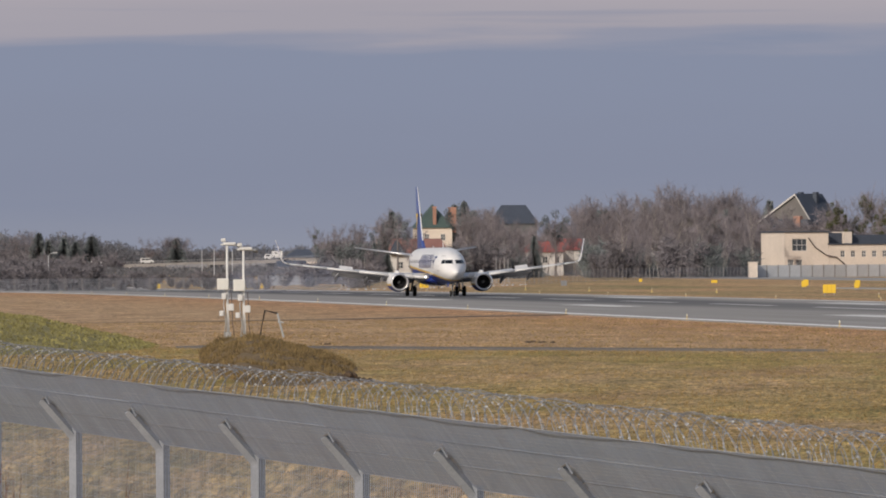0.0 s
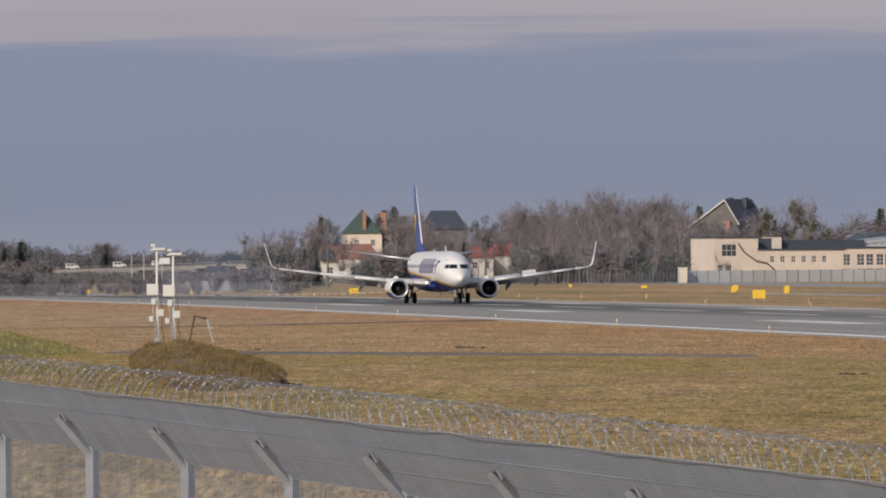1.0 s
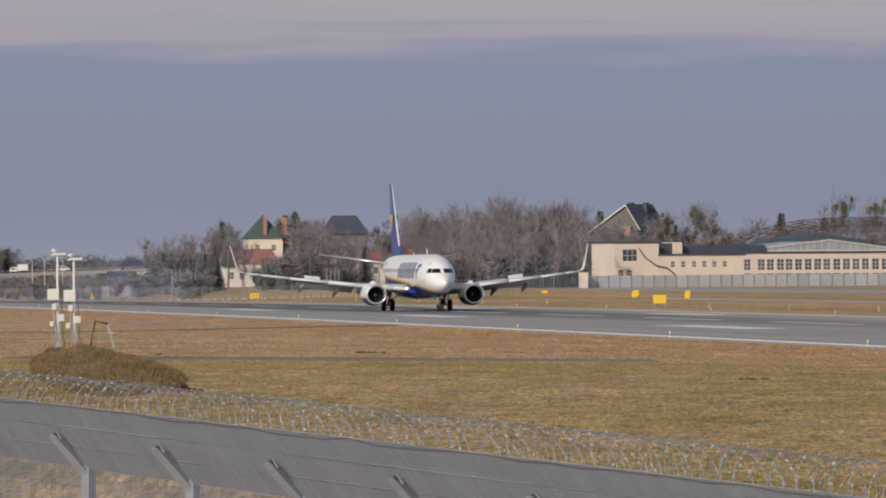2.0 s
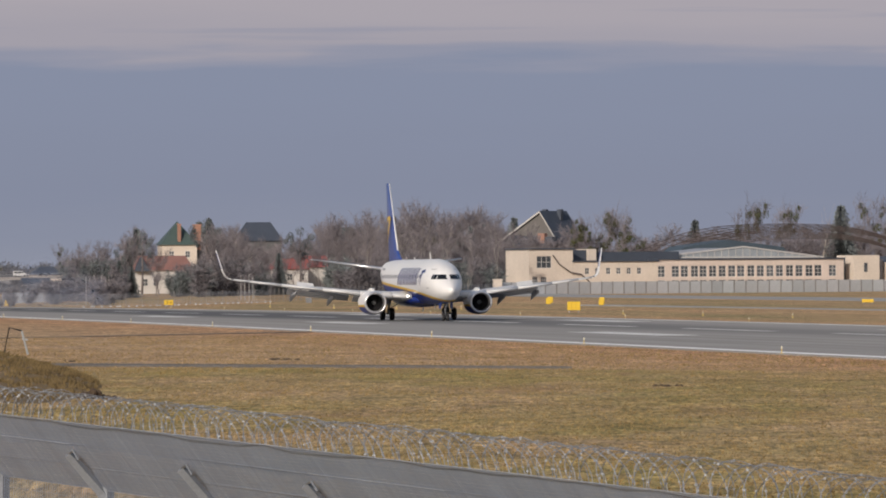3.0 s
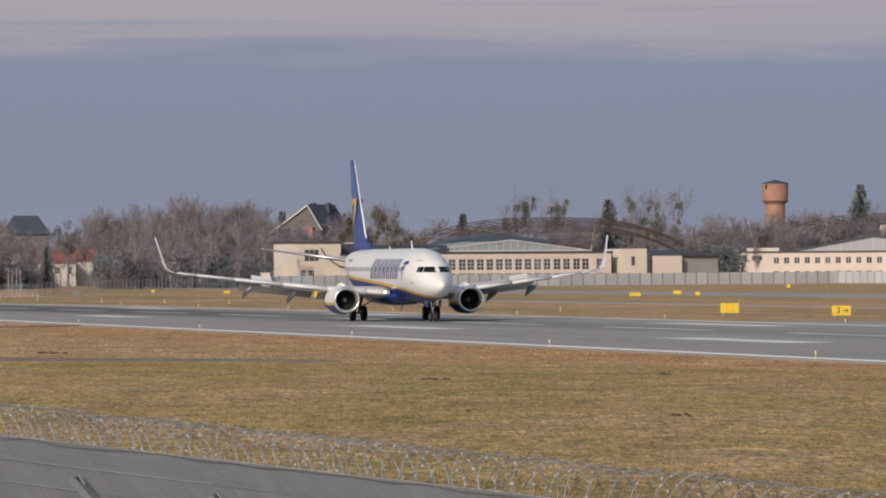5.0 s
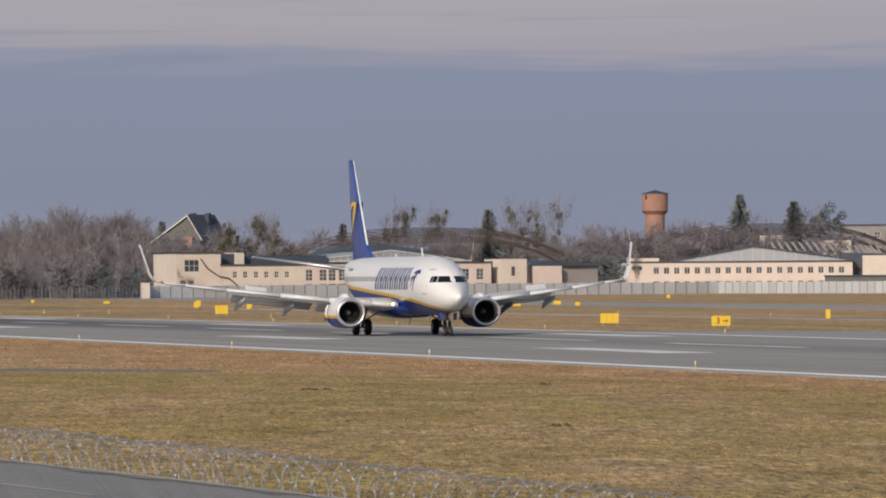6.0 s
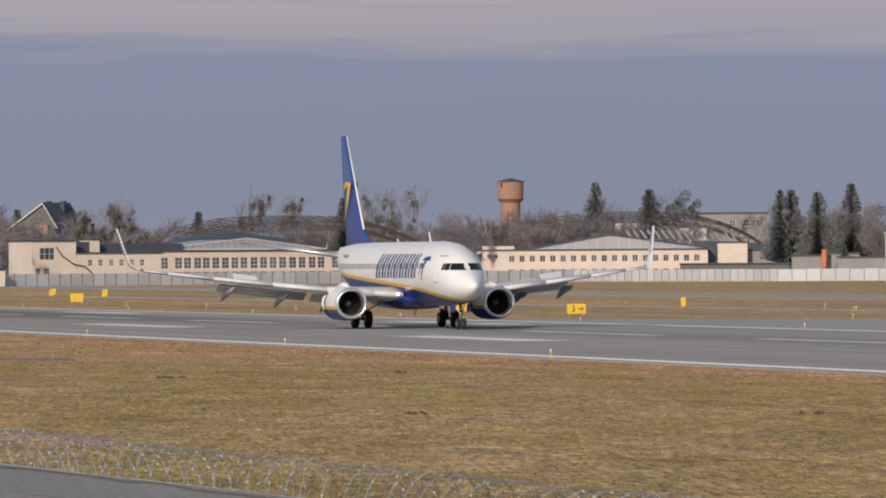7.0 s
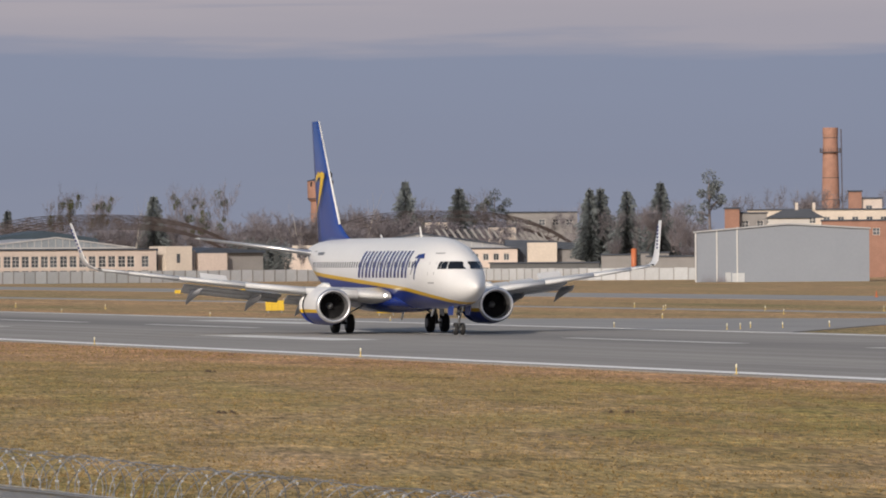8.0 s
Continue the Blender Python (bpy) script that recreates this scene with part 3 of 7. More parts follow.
    # wings
    span = [(1.6, 6.6, -2.2, 2.12, 1.2), (3.2, 5.1, -2.0, 2.25, .92), (5.8, 3.15, -1.75, 2.48, .58), (9.0, 1.5, -2.45, 2.83, .44), (12.5, -.3, -3.2, 3.24, .34), (15.2, -1.68, -3.85, 3.58, .26), (16.6, -2.4, -4.15, 3.76, .2)]
    for side in (1, -1):
        bm = B()
        skin(bm, [wing_ring(bm, side * y, le, te, z, th, 0.02) for y, le, te, z, th in span])
        wing = part("wing", bm, M_WING, plane, "light grey swept wing", True)
        bm = B()
        for (y, le, te, z, th), (y2, le2, te2, z2, th2) in zip(span[1:], span[2:]):
            pr = []
            for yy, l_, zz, tt in ((y, le, z, th), (y2, le2, z2, th2)):
                pr.append([bm.verts.new((l_ + dx, side * yy, zz + dz * tt)) for dx, dz in ((-.20, .36), (-.05, .27), (.06, 0), (.05, -.13), (-.05, -.29), (-.22, -.34))])
            skin(bm, pr)
        part("slat", bm, M_SLAT, wing, "polished leading-edge slat", True)
        bm = B()
        wl_ = [(16.6, -2.4, -4.15, 3.76, .2), (17.0, -2.7, -4.3, 3.86, .15), (17.27, -3.05, -4.45, 4.08, .11), (17.45, -3.45, -4.65, 4.5, .09), (17.95, -4.6, -5.2, 6.5, .05)]
        rings = []
        for i, (y, le, te, z, th) in enumerate(wl_):
            k = (0, .35, .75, 1, 1)[i]
            ring = wing_ring(bm, 0, le, te, 0, th)
            for v in ring:
                d = v.co.z
                v.co.y, v.co.z = side * (y - k * d), z + (1 - k) * d
            rings.append(ring)
        skin(bm, rings)
        winglet = part("winglet", bm, M_PAINT, wing, "white blended winglet", True)
        for i in range(7):
            u = (i + .5) / 7
            bm = B()
            zc, yc, xc = 4.75 + 1.45 * u, 17.45 + .5 * (.25 + 1.45 * u) / 2, -3.95 - 1.05 * u
            box(bm, xc - .09, xc + .09, side * yc - .08, side * yc + .08, zc - .06, zc + .06)
            part("writing_bar", bm, M_NAVY, winglet, "plain blue bar of small writing")
        # flaps let down behind the trailing edge, in two spans and two slots each
        for y0, y1, x0, x1, z0, z1 in ((2.3, 5.7, -1.9, -1.75, 2.02, 2.30), (6.1, 11.6, -1.85, -3.0, 2.36, 2.98)):
            for k, (ang, off, ch) in enumerate(((16, 0.0, 0.85), (30, 0.8, 0.5))):
                bm = B()
                ca, sa = math.cos(radians(ang)), math.sin(radians(ang))
                drop = off * math.sin(radians(16))
                back = off * math.cos(radians(16))
                rr = []
                for y, x, z in ((y0, x0, z0), (y1, x1, z1)):
                    rr.append([bm.verts.new((x + .1 - back - u * ch * ca + v * sa * .5, side * y, z - .12 - drop - u * ch * sa + v)) for u, v in ((0, 0), (.15, .09), (.5, .08), (1, 0), (.5, -.04), (.12, -.07))])
                skin(bm, rr)
                part("flap", bm, M_WING, wing, "lowered trailing-edge flap", True)
        for y, x, z in ((4.9, -.2, 2.05), (7.9, -.3, 2.38), (11.2, -1.3, 2.78)):
            bm = B()
            pts = [(x + 1.2, side * y, z - .12), (x + .5, side * y, z - .3), (x - .8, side * y, z - .38), (x - 2.0, side * y, z - .66), (x - 3.1, side * y, z - 1.05)]
            tube(bm, pts, [.03, .17, .24, .19, .03], 8)
            # darker grey than the wing: the shadow under it is put into the colour
            part("flap_fairing", bm, M_HANGROOF, wing, "pointed flap track fairing, greyed for the wing's shadow", True)
        # raised spoilers
        for y0, y1, ang in ((2.6, 4.4, 14), (6.1, 7.5, 10), (7.6, 9.1, 10), (9.4, 10.9, 34)):
            bm = B()
            def tez(y):
                for a_, b_ in zip(span, span[1:]):
                    if a_[0] <= y <= b_[0]:
                        k = (y - a_[0]) / (b_[0] - a_[0])
                        return a_[2] + (b_[2] - a_[2]) * k, a_[3] + (b_[3] - a_[3]) * k
            rr = []
            for y in (y0, y1):
                te, z = tez(y)
                hx, hz = te + 1.25, z + .16
                ex, ez = hx - .62 * math.cos(radians(ang)), hz + .62 * math.sin(radians(ang))
                rr.append([bm.verts.new((px, side * y, pz)) for px, pz in ((hx, hz), (ex, ez), (ex - .04, ez - .02), (hx - .05, hz - .03))])
            skin(bm, rr)
            part("spoiler", bm, M_WING, wing, "raised spoiler panel")
        # landing light in the wing root
        bm = B()
        disc(bm, (6.66, side * 1.98, 2.2), .085, (1, 0, 0), 12)
        part("landing_light", bm, M_LAMP, wing, "lit landing light in the wing root")
        bm = B()
        box(bm, -.35, .15, -.06, .06, -.04, .05)
        bmesh.ops.translate(bm, verts=bm.verts, vec=(-2.6, side * 16.75, 3.84))
        part("navigation_light", bm, M_GLASS, wing, "wing tip light cover")
        # engine
        ey, ez = side * 4.83, 1.62
        nac = None
        bm = B()
        lathe(bm, [(5.82, 1.045), (5.2, 1.12), (4.4, 1.16), (3.5, 1.15), (3.25, 1.14)], ey, ez, 40, .96)
        nac = part("engine", bm, engine_material(), plane, "white engine cowling with yellow and blue lower band", True)
        bm = B()
        lathe(bm, [(5.82, 1.046), (5.98, .99), (6.02, .92), (5.96, .85), (5.75, .80), (5.3, .78)], ey, ez, 40, .96)
        part("inlet_lip", bm, M_CHROME, nac, "polished metal inlet lip", True)
        bm = B()
        lathe(bm, [(5.3, .78), (4.7, .79), (4.65, .2)], ey, ez, 32, .96)
        part("inlet_duct", bm, M_DARK, nac, "dark inlet duct", True)
        for k in range(24):
            bm = B()
            a_ = k * math.tau / 24
            pts = []
            for r, tw in ((.2, .10), (.78, .16)):
                for s_ in (-1, 1):
                    aa = a_ + s_ * (.10 if r > .5 else .12)
                    pts.append(bm.verts.new((4.86 + s_ * tw * .5, ey + r * math.cos(aa), ez + .96 * r * math.sin(aa))))
            bm.faces.new((pts[0], pts[1], pts[3], pts[2]))
            part("fan_blade", bm, M_FAN, nac)
        bm = B()
        lathe(bm, [(5.25, .01), (5.1, .12), (4.8, .22)], ey, ez, 16)
        part("spinner", bm, M_DULL, nac, "grey fan spinner", True)
        # translating sleeve of the reverser, slid back, and the dark cascade between
        bm = B()
        lathe(bm, [(3.3, 1.06), (2.3, 1.04)], ey, ez, 32, .96)
        part("reverser_cascade", bm, M_DARK, nac, "dark open reverser gap", True)
        bm = B()
        lathe(bm, [(2.62, 1.08), (2.61, 1.14), (2.0, 1.11), (1.2, .93), (1.22, .9), (2.9, 1.04)], ey, ez, 40, .96)
        sleeve = part("reverser_sleeve", bm, engine_material(), nac, "white reverser sleeve slid back", True)
        SLEEVES.append(sleeve)
        bm = B()
        lathe(bm, [(2.4, .7), (1.0, .62), (.1, .42), (.1, .38)], ey, ez + .05, 24)
        part("exhaust_nozzle", bm, M_DULL, nac, "bare metal exhaust nozzle", True)
        bm = B()
        rr = []
        for x, z0, z1, w in ((5.0, 2.68, 2.76, .05), (4.0, 2.66, 2.95, .2), (2.8, 2.2, 2.75, .24), (1.4, 2.0, 2.5, .22), (0, 2.05, 2.3, .1)):
            rr.append([bm.verts.new((x, ey + s_ * w, z)) for s_, z in ((-1, z0), (1, z0), (1, z1), (-1, z1))])
        skin(bm, rr)
        part("pylon", bm, M_PAINT, nac, "white engine pylon", True)
        # tailplane
        bm = B()
        skin(bm, [wing_ring(bm, side * y, le, te, z, th) for y, le, te, z, th in ((.5, -14.3, -18.4, 4.6, .42), (3.5, -16.2, -19.1, 5.06, .28), (7.1, -18.6, -20.1, 5.6, .14))])
        tp = part("tailplane", bm, M_WING, plane, "grey horizontal tailplane", True)
        bm = B()
        tube(bm, [(-14.25, side * .9, 4.66), (-16.15, side * 3.5, 5.06), (-18.55, side * 7.1, 5.6)], [.11, .09, .06], 6)
        part("leading_edge", bm, M_CHROME, tp, "bright metal leading edge", True)
    # fin
    fin_rows = [(5.2, -8.2, -17.3, .30), (5.75, -10.3, -17.4, .36), (6.4, -11.9, -17.5, .38), (8.5, -13.7, -18.0, .32), (12.68, -17.0, -18.85, .17)]
    bm = B()
    rings = []
    for z, le, te, th in fin_rows:
        ring = wing_ring(bm, 0, le, te, 0, th)
        for v in ring:
            v.co.y, v.co.z = v.co.z * 1.2, z
        rings.append(ring)
    skin(bm, rings)
    fin = part("fin", bm, M_BLUE, plane, "tall blue tail fin", True)
    bm = B()
    tube(bm, [(-11.95, 0, 6.4), (-13.7, 0, 8.5), (-16.98, 0, 12.66)], [.075, .07, .055], 6)
    part("leading_edge", bm, M_PAINT, fin, "pale bare leading edge", True)
    for side in (1, -1):
        # tail emblem as a plain yellow shape of a head, a neck and a leaning body
        bm = B()
        def q(pts):
            out = []
            for x, z in pts:
                x, z = -16.1 + (x + 17.15) * .95, 7.0 + (z - 6.1) * .62
                out.append(bm.verts.new((x, side * (.05 + .2 * min(1, max(0, (x + 18.1) / 2.2)) ** .7), z)))
            bm.faces.new(out)
        q([(-15.7, 10.05), (-16.3, 10.3), (-16.9, 10.2), (-17.1, 9.85), (-16.6, 9.65), (-15.9, 9.6)])
        q([(-16.9, 10.1), (-17.6, 10.35), (-18.4, 9.9), (-18.6, 9.3), (-18.1, 9.45), (-17.5, 9.75), (-17.0, 9.75)])
        q([(-16.0, 9.7), (-16.8, 9.7), (-17.0, 9.0), (-17.6, 7.4), (-18.2, 6.1), (-17.2, 7.4), (-16.3, 8.8)])
        part("tail_emblem", bm, M_YELLOW, fin, "yellow tail emblem as a plain shape")
    # landing gear
    def wheel(x, y, r, w, parent_ob):
        bm = B()
        rings = []
        for dy, rr in ((-w / 2, r * .6), (-w / 2, r * .86), (-w * .38, r * .97), (0, r), (w * .38, r * .97), (w / 2, r * .86), (w / 2, r * .6)):
            rings.append([bm.verts.new((x + rr * math.cos(k * math.tau / 24), y + dy, r + rr * math.sin(k * math.tau / 24))) for k in range(24)])
        skin(bm, rings)
        wh = part("wheel", bm, M_TYRE, parent_ob, "black aircraft tyre", True)
        bm = B()
        rings = []
        for dy, rr in ((-w * .51, r * .2), (-w * .53, r * .46), (w * .53, r * .46), (w * .51, r * .2)):
            rings.append([bm.verts.new((x + rr * math.cos(k * math.tau / 16), y + dy, r + rr * math.sin(k * math.tau / 16))) for k in range(16)])
        skin(bm, rings)
        part("rim", bm, M_DULL, wh, "grey wheel rim", True)
    for side in (1, -1):
        bm = B()
        tube(bm, [(0, side * 2.86, .5), (.05, side * 2.7, 1.3), (.1, side * 2.5, 2.1)], [.09, .11, .13], 10)
        tube(bm, [(0, side * 2.3, .565), (0, side * 3.4, .565)], .07, 8)
        tube(bm, [(-.1, side * 2.75, 1.0), (.3, side * 1.5, 1.7)], .05, 6)
        tube(bm, [(.15, side * 2.86, .62), (.35, side * 2.8, .95), (.15, side * 2.7, 1.3)], .035, 6)
        gear = part("main_gear", bm, M_DULL, plane, "main landing gear leg", True)
        wheel(0, side * 2.43, .565, .40, gear)
        wheel(0, side * 3.29, .565, .40, gear)
        bm = B()
        box(bm, -.4, .45, -.03, .03, .95, 2.0)
        bmesh.ops.translate(bm, verts=bm.verts, vec=(0, side * 3.12, 0))
        part("gear_door", bm, M_PAINT, gear, "white gear door")
    bm = B()
    tube(bm, [(15.6, 0, .35), (15.6, 0, .95), (15.45, 0, 1.7)], [.06, .08, .1], 10)
    tube(bm, [(15.6, -.36, .345), (15.6, .36, .345)], .05, 8)
    tube(bm, [(15.6, 0, .8), (16.6, 0, 1.6)], .05, 6)
    ng = part("nose_gear", bm, M_DULL, plane, "nose landing gear leg", True)
    wheel(15.6, .2, .345, .2, ng)
    wheel(15.6, -.2, .345, .2, ng)
    for side in (1, -1):
        bm = B()
        prism(bm, [(16.3, 1.65), (15.1, 1.55), (15.15, 1.1), (16.1, 1.1)], side * .48, side * .52)
        part("gear_door", bm, M_BLUE, ng, "blue nose gear door")
    bm = B()
    disc(bm, (15.75, 0, 1.15), .09, (1, 0, 0), 12)
    part("taxi_light", bm, M_GLASS, ng, "taxi light")
    return plane


def engine_material():
    m = bpy.data.materials.get("engine_cowl_paint")
    if m:
        return m
    m = mat("engine_cowl_paint", (0.74, 0.74, 0.745), 0.3, vary=0.05, scale=0.8)
    n, l = m.node_tree.nodes, m.node_tree.links
    b = n["Principled BSDF"]
    src = b.inputs["Base Color"].links[0].from_socket
    co, sep = n.new("ShaderNodeTexCoord"), n.new("ShaderNodeSeparateXYZ")
    l.new(co.outputs["Object"], sep.inputs[0])
    prev = src
    for edge, c in ((1.42, (0.70, 0.43, 0.012)), (1.22, (0.012, 0.035, 0.25))):
        cmp_, mx = n.new("ShaderNodeMath"), n.new("ShaderNodeMix")
        cmp_.operation, cmp_.inputs[1].default_value = "LESS_THAN", edge
        l.new(sep.outputs[2], cmp_.inputs[0])
        mx.data_type = "RGBA"
        l.new(cmp_.outputs[0], mx.inputs[0]), l.new(prev, mx.inputs[6])
        mx.inputs[7].default_value = (*c, 1)
        prev = mx.outputs[2]
    l.new(prev, b.inputs["Base Color"])
    return m


AIRLINER = build_airliner()


# ---- far side of the airfield: wall, buildings, houses ----
def rows_between(a_, b_):
    a_, b_ = Vector(a_), Vector(b_)
    d = b_ - a_
    return a_, b_, d.length, math.degrees(math.atan2(d.y, d.x))


def build_wall():
    wall = base("perimeter_wall", Matrix(), "long pale precast concrete perimeter wall", "wall", kind="structure")
    bm = B()
    box(bm, 0, 2.92, -.06, .06, -1.0, 2.42)
    box(bm, .15, 2.77, -.10, -.06, .2, 1.1)
    box(bm, .15, 2.77, -.10, -.06, 1.25, 2.25)
    panel = mesh_of(bm, M_CONCRETE)
    bm = B()
    box(bm, -.08, .08, -.14, .1, -1.0, 2.48)
    post = mesh_of(bm, M_GABLE)
    for p, q in (((239.2, 1328.6), (290, 1358)), ((290, 1358), (374, 1401)), ((374, 1401), (395, 1322)), ((395, 1322), (440, 1292))):
        a_, b_, ln, ang = rows_between(p, q)
        n = round(ln / 3.0)
        for i in range(n):
            c = a_ + (b_ - a_) * (i / n)
            for me, nm, dz in ((panel, "panel", random.uniform(-.05, .05)), (post, "post", 0)):
                o = new(nm, me)
                o.parent = wall
                o.matrix_basis = pose(c.x, c.y, dz, 0, 0, ang + random.uniform(-.3, .3))
    bm = B()
    box(bm, -.8, .8, -.7, .7, -1, 2.9)
    box(bm, -.9, .9, -.8, .8, 2.9, 3.1)
    o = part("end_pillar", bm, M_PLASTER2, wall, "cream rendered pillar at the wall's end")
    o.matrix_basis = pose(238.5, 1327, 0)


build_wall()


def build_far_fence():
    fence = base("far_fence", Matrix(), "low wire mesh fence on thin posts across the field", "fence", kind="structure")
    wires = B()
    for p, q in (((40, 1118), (112, 1142)), ((112, 1142), (170, 1165)), ((170, 1165), (238, 1326))):
        a_, b_, ln, ang = rows_between(p, q)
        d = (b_ - a_) / ln
        n = int(ln / 3)
        for i in range(n):
            c = a_ + d * (i * ln / n)
            z = ground_height(c.x, c.y)
            bm = B()
            tube(bm, [(0, 0, -.3), (0, 0, 2.3)], .04, 5)
            o = part("post", bm, M_GABLE, fence)
            o.matrix_basis = pose(c.x, c.y, z)
        for i in range(int(ln / .13)):
            c = a_ + d * (i * .13)
            z = ground_height(c.x, c.y)
            w = d * .009
            wires.faces.new([wires.verts.new(v) for v in ((c.x - w.x, c.y - w.y, z), (c.x + w.x, c.y + w.y, z), (c.x + w.x, c.y + w.y, z + 2.1), (c.x - w.x, c.y - w.y, z + 2.1))])
        for k in range(8):
            zz = .1 + k * .28
            for i in range(0, int(ln), 10):
                c, e_ = a_ + d * i, a_ + d * min(i + 10, ln)
                z0, z1 = ground_height(c.x, c.y) + zz, ground_height(e_.x, e_.y) + zz
                wires.faces.new([wires.verts.new(v) for v in ((c.x, c.y, z0), (e_.x, e_.y, z1), (e_.x, e_.y, z1 + .022), (c.x, c.y, z0 + .022))])
    part("mesh", wires, M_WIRE, fence, "thin wire mesh")


build_far_fence()


def marker_stones():
    """A row of whitewashed stones at the foot of the far fence."""
    first = None
    rng = random.Random(27)
    for i in range(30):
        a_ = 6.75 + .054 * i + rng.uniform(-.02, .02)
        r = 1146 + 18 * (a_ - 6.75)
        x, y = math.sin(radians(a_)) * r, math.cos(radians(a_)) * r
        m = pose(x, y, ground_height(x, y), 0, 0, rng.uniform(0, 90))
        if first is None:
            bm = B()
            box(bm, -.15, .15, -.14, .14, -.3, .2, bevel=.05)
            first = thing("marker_stone", bm, M_CONCRETE, "small whitewashed stone at the foot of the fence", "stone", "row of white stones")
            first.matrix_world = m
        else:
            copy_thing(first, m)


marker_stones()


def window(parent, x, z, w, h, y=-.0, bars=(1, 1)):
    """A window set in a wall that faces -y: reveal, frame, panes."""
    bm = B()
    t = .09
    loops = []
    for inset, yy in ((0, y + .02), (0, y - .05), (t, y - .05), (t, y + .02)):
        loops.append([bm.verts.new((x + a_ * w + (inset if a_ == 0 else -inset), yy, z + b_ * h + (inset if b_ == 0 else -inset))) for a_, b_ in ((0, 0), (1, 0), (1, 1), (0, 1))])
    for p, q in zip(loops, loops[1:] + loops[:1]):
        for i in range(4):
            bm.faces.new((p[i], p[(i + 1) % 4], q[(i + 1) % 4], q[i]))
    win = part("window", bm, M_FRAME, parent)
    for i in range(1, bars[0] + 1):
        c = x + w * i / (bars[0] + 1)
        bm = B()
        box(bm, c - .04, c + .04, y - .045, y + .02, z + t, z + h - t)
        part("glazing_bar", bm, M_FRAME, win)
    for i in range(1, bars[1] + 1):
        c = z + h * i / (bars[1] + 1)
        bm = B()
        box(bm, x + t, x + w - t, y - .044, y + .02, c - .04, c + .04)
        part("glazing_bar", bm, M_FRAME, win)
    bm = B()
    box(bm, x + .02, x + w - .02, y - .02, y + .03, z + .02, z + h - .02)
    part("pane", bm, M_PANE, win)
    bm = B()
    box(bm, x - .08, x + w + .08, y - .14, y, z - .08, z - .004)
    part("sill", bm, M_WHITEWALL, win)


def wall_with_holes(x0, x1, z0, z1, y, thick, holes):
    """A wall facing -y with rectangular openings (x, z, w, h)."""
    bm = B()
    xs = sorted({x0, x1} | {v for h in holes for v in (h[0], h[0] + h[2])})
    for a_, b_ in zip(xs, xs[1:]):
        cuts = sorted([(h[1], h[1] + h[3]) for h in holes if h[0] < (a_ + b_) / 2 < h[0] + h[2]])
        z = z0
        for c0, c1 in cuts:
            if c0 > z:
                box(bm, a_, b_, y, y + thick, z, c0)
            z = c1
        if z < z1:
            box(bm, a_, b_, y, y + thick, z, z1)
    bmesh.ops.remove_doubles(bm, verts=bm.verts, dist=1e-4)
    return bm


def facade(parent, x0, x1, z1, depth, material, holes, y=0.0, bars=(1, 1), z0=-1.5):
    part("front_wall", wall_with_holes(x0, x1, z0, z1, y, .35, holes), material, parent)
    for h in holes:
        window(parent, *h, y=y + .16, bars=bars)
    for a0, a1, b0, b1, nm in ((x0, x0 + .35, y + .353, y + depth, "side_wall"), (x1 - .35, x1, y + .353, y + depth, "side_wall"), (x0 + .353, x1 - .353, y + depth - .35, y + depth, "rear_wall")):
        bm = B()
        box(bm, a0, a1, b0, b1, z0, z1 - .003)
        part(nm, bm, material, parent)
    bm = B()
    box(bm, x0 - .25, x1 + .25, y - .3, y + depth + .2, z1 + .003, z1 + .28)
    part("roof_edge", bm, M_ROOFDARK, parent, "dark flat roof edge")


def block(name, parent, x0, x1, y0, y1, z0, z1, material, label=""):
    bm = B()
    box(bm, x0, x1, y0, y1, z0, z1)
    return part(name, bm, material, parent, label)


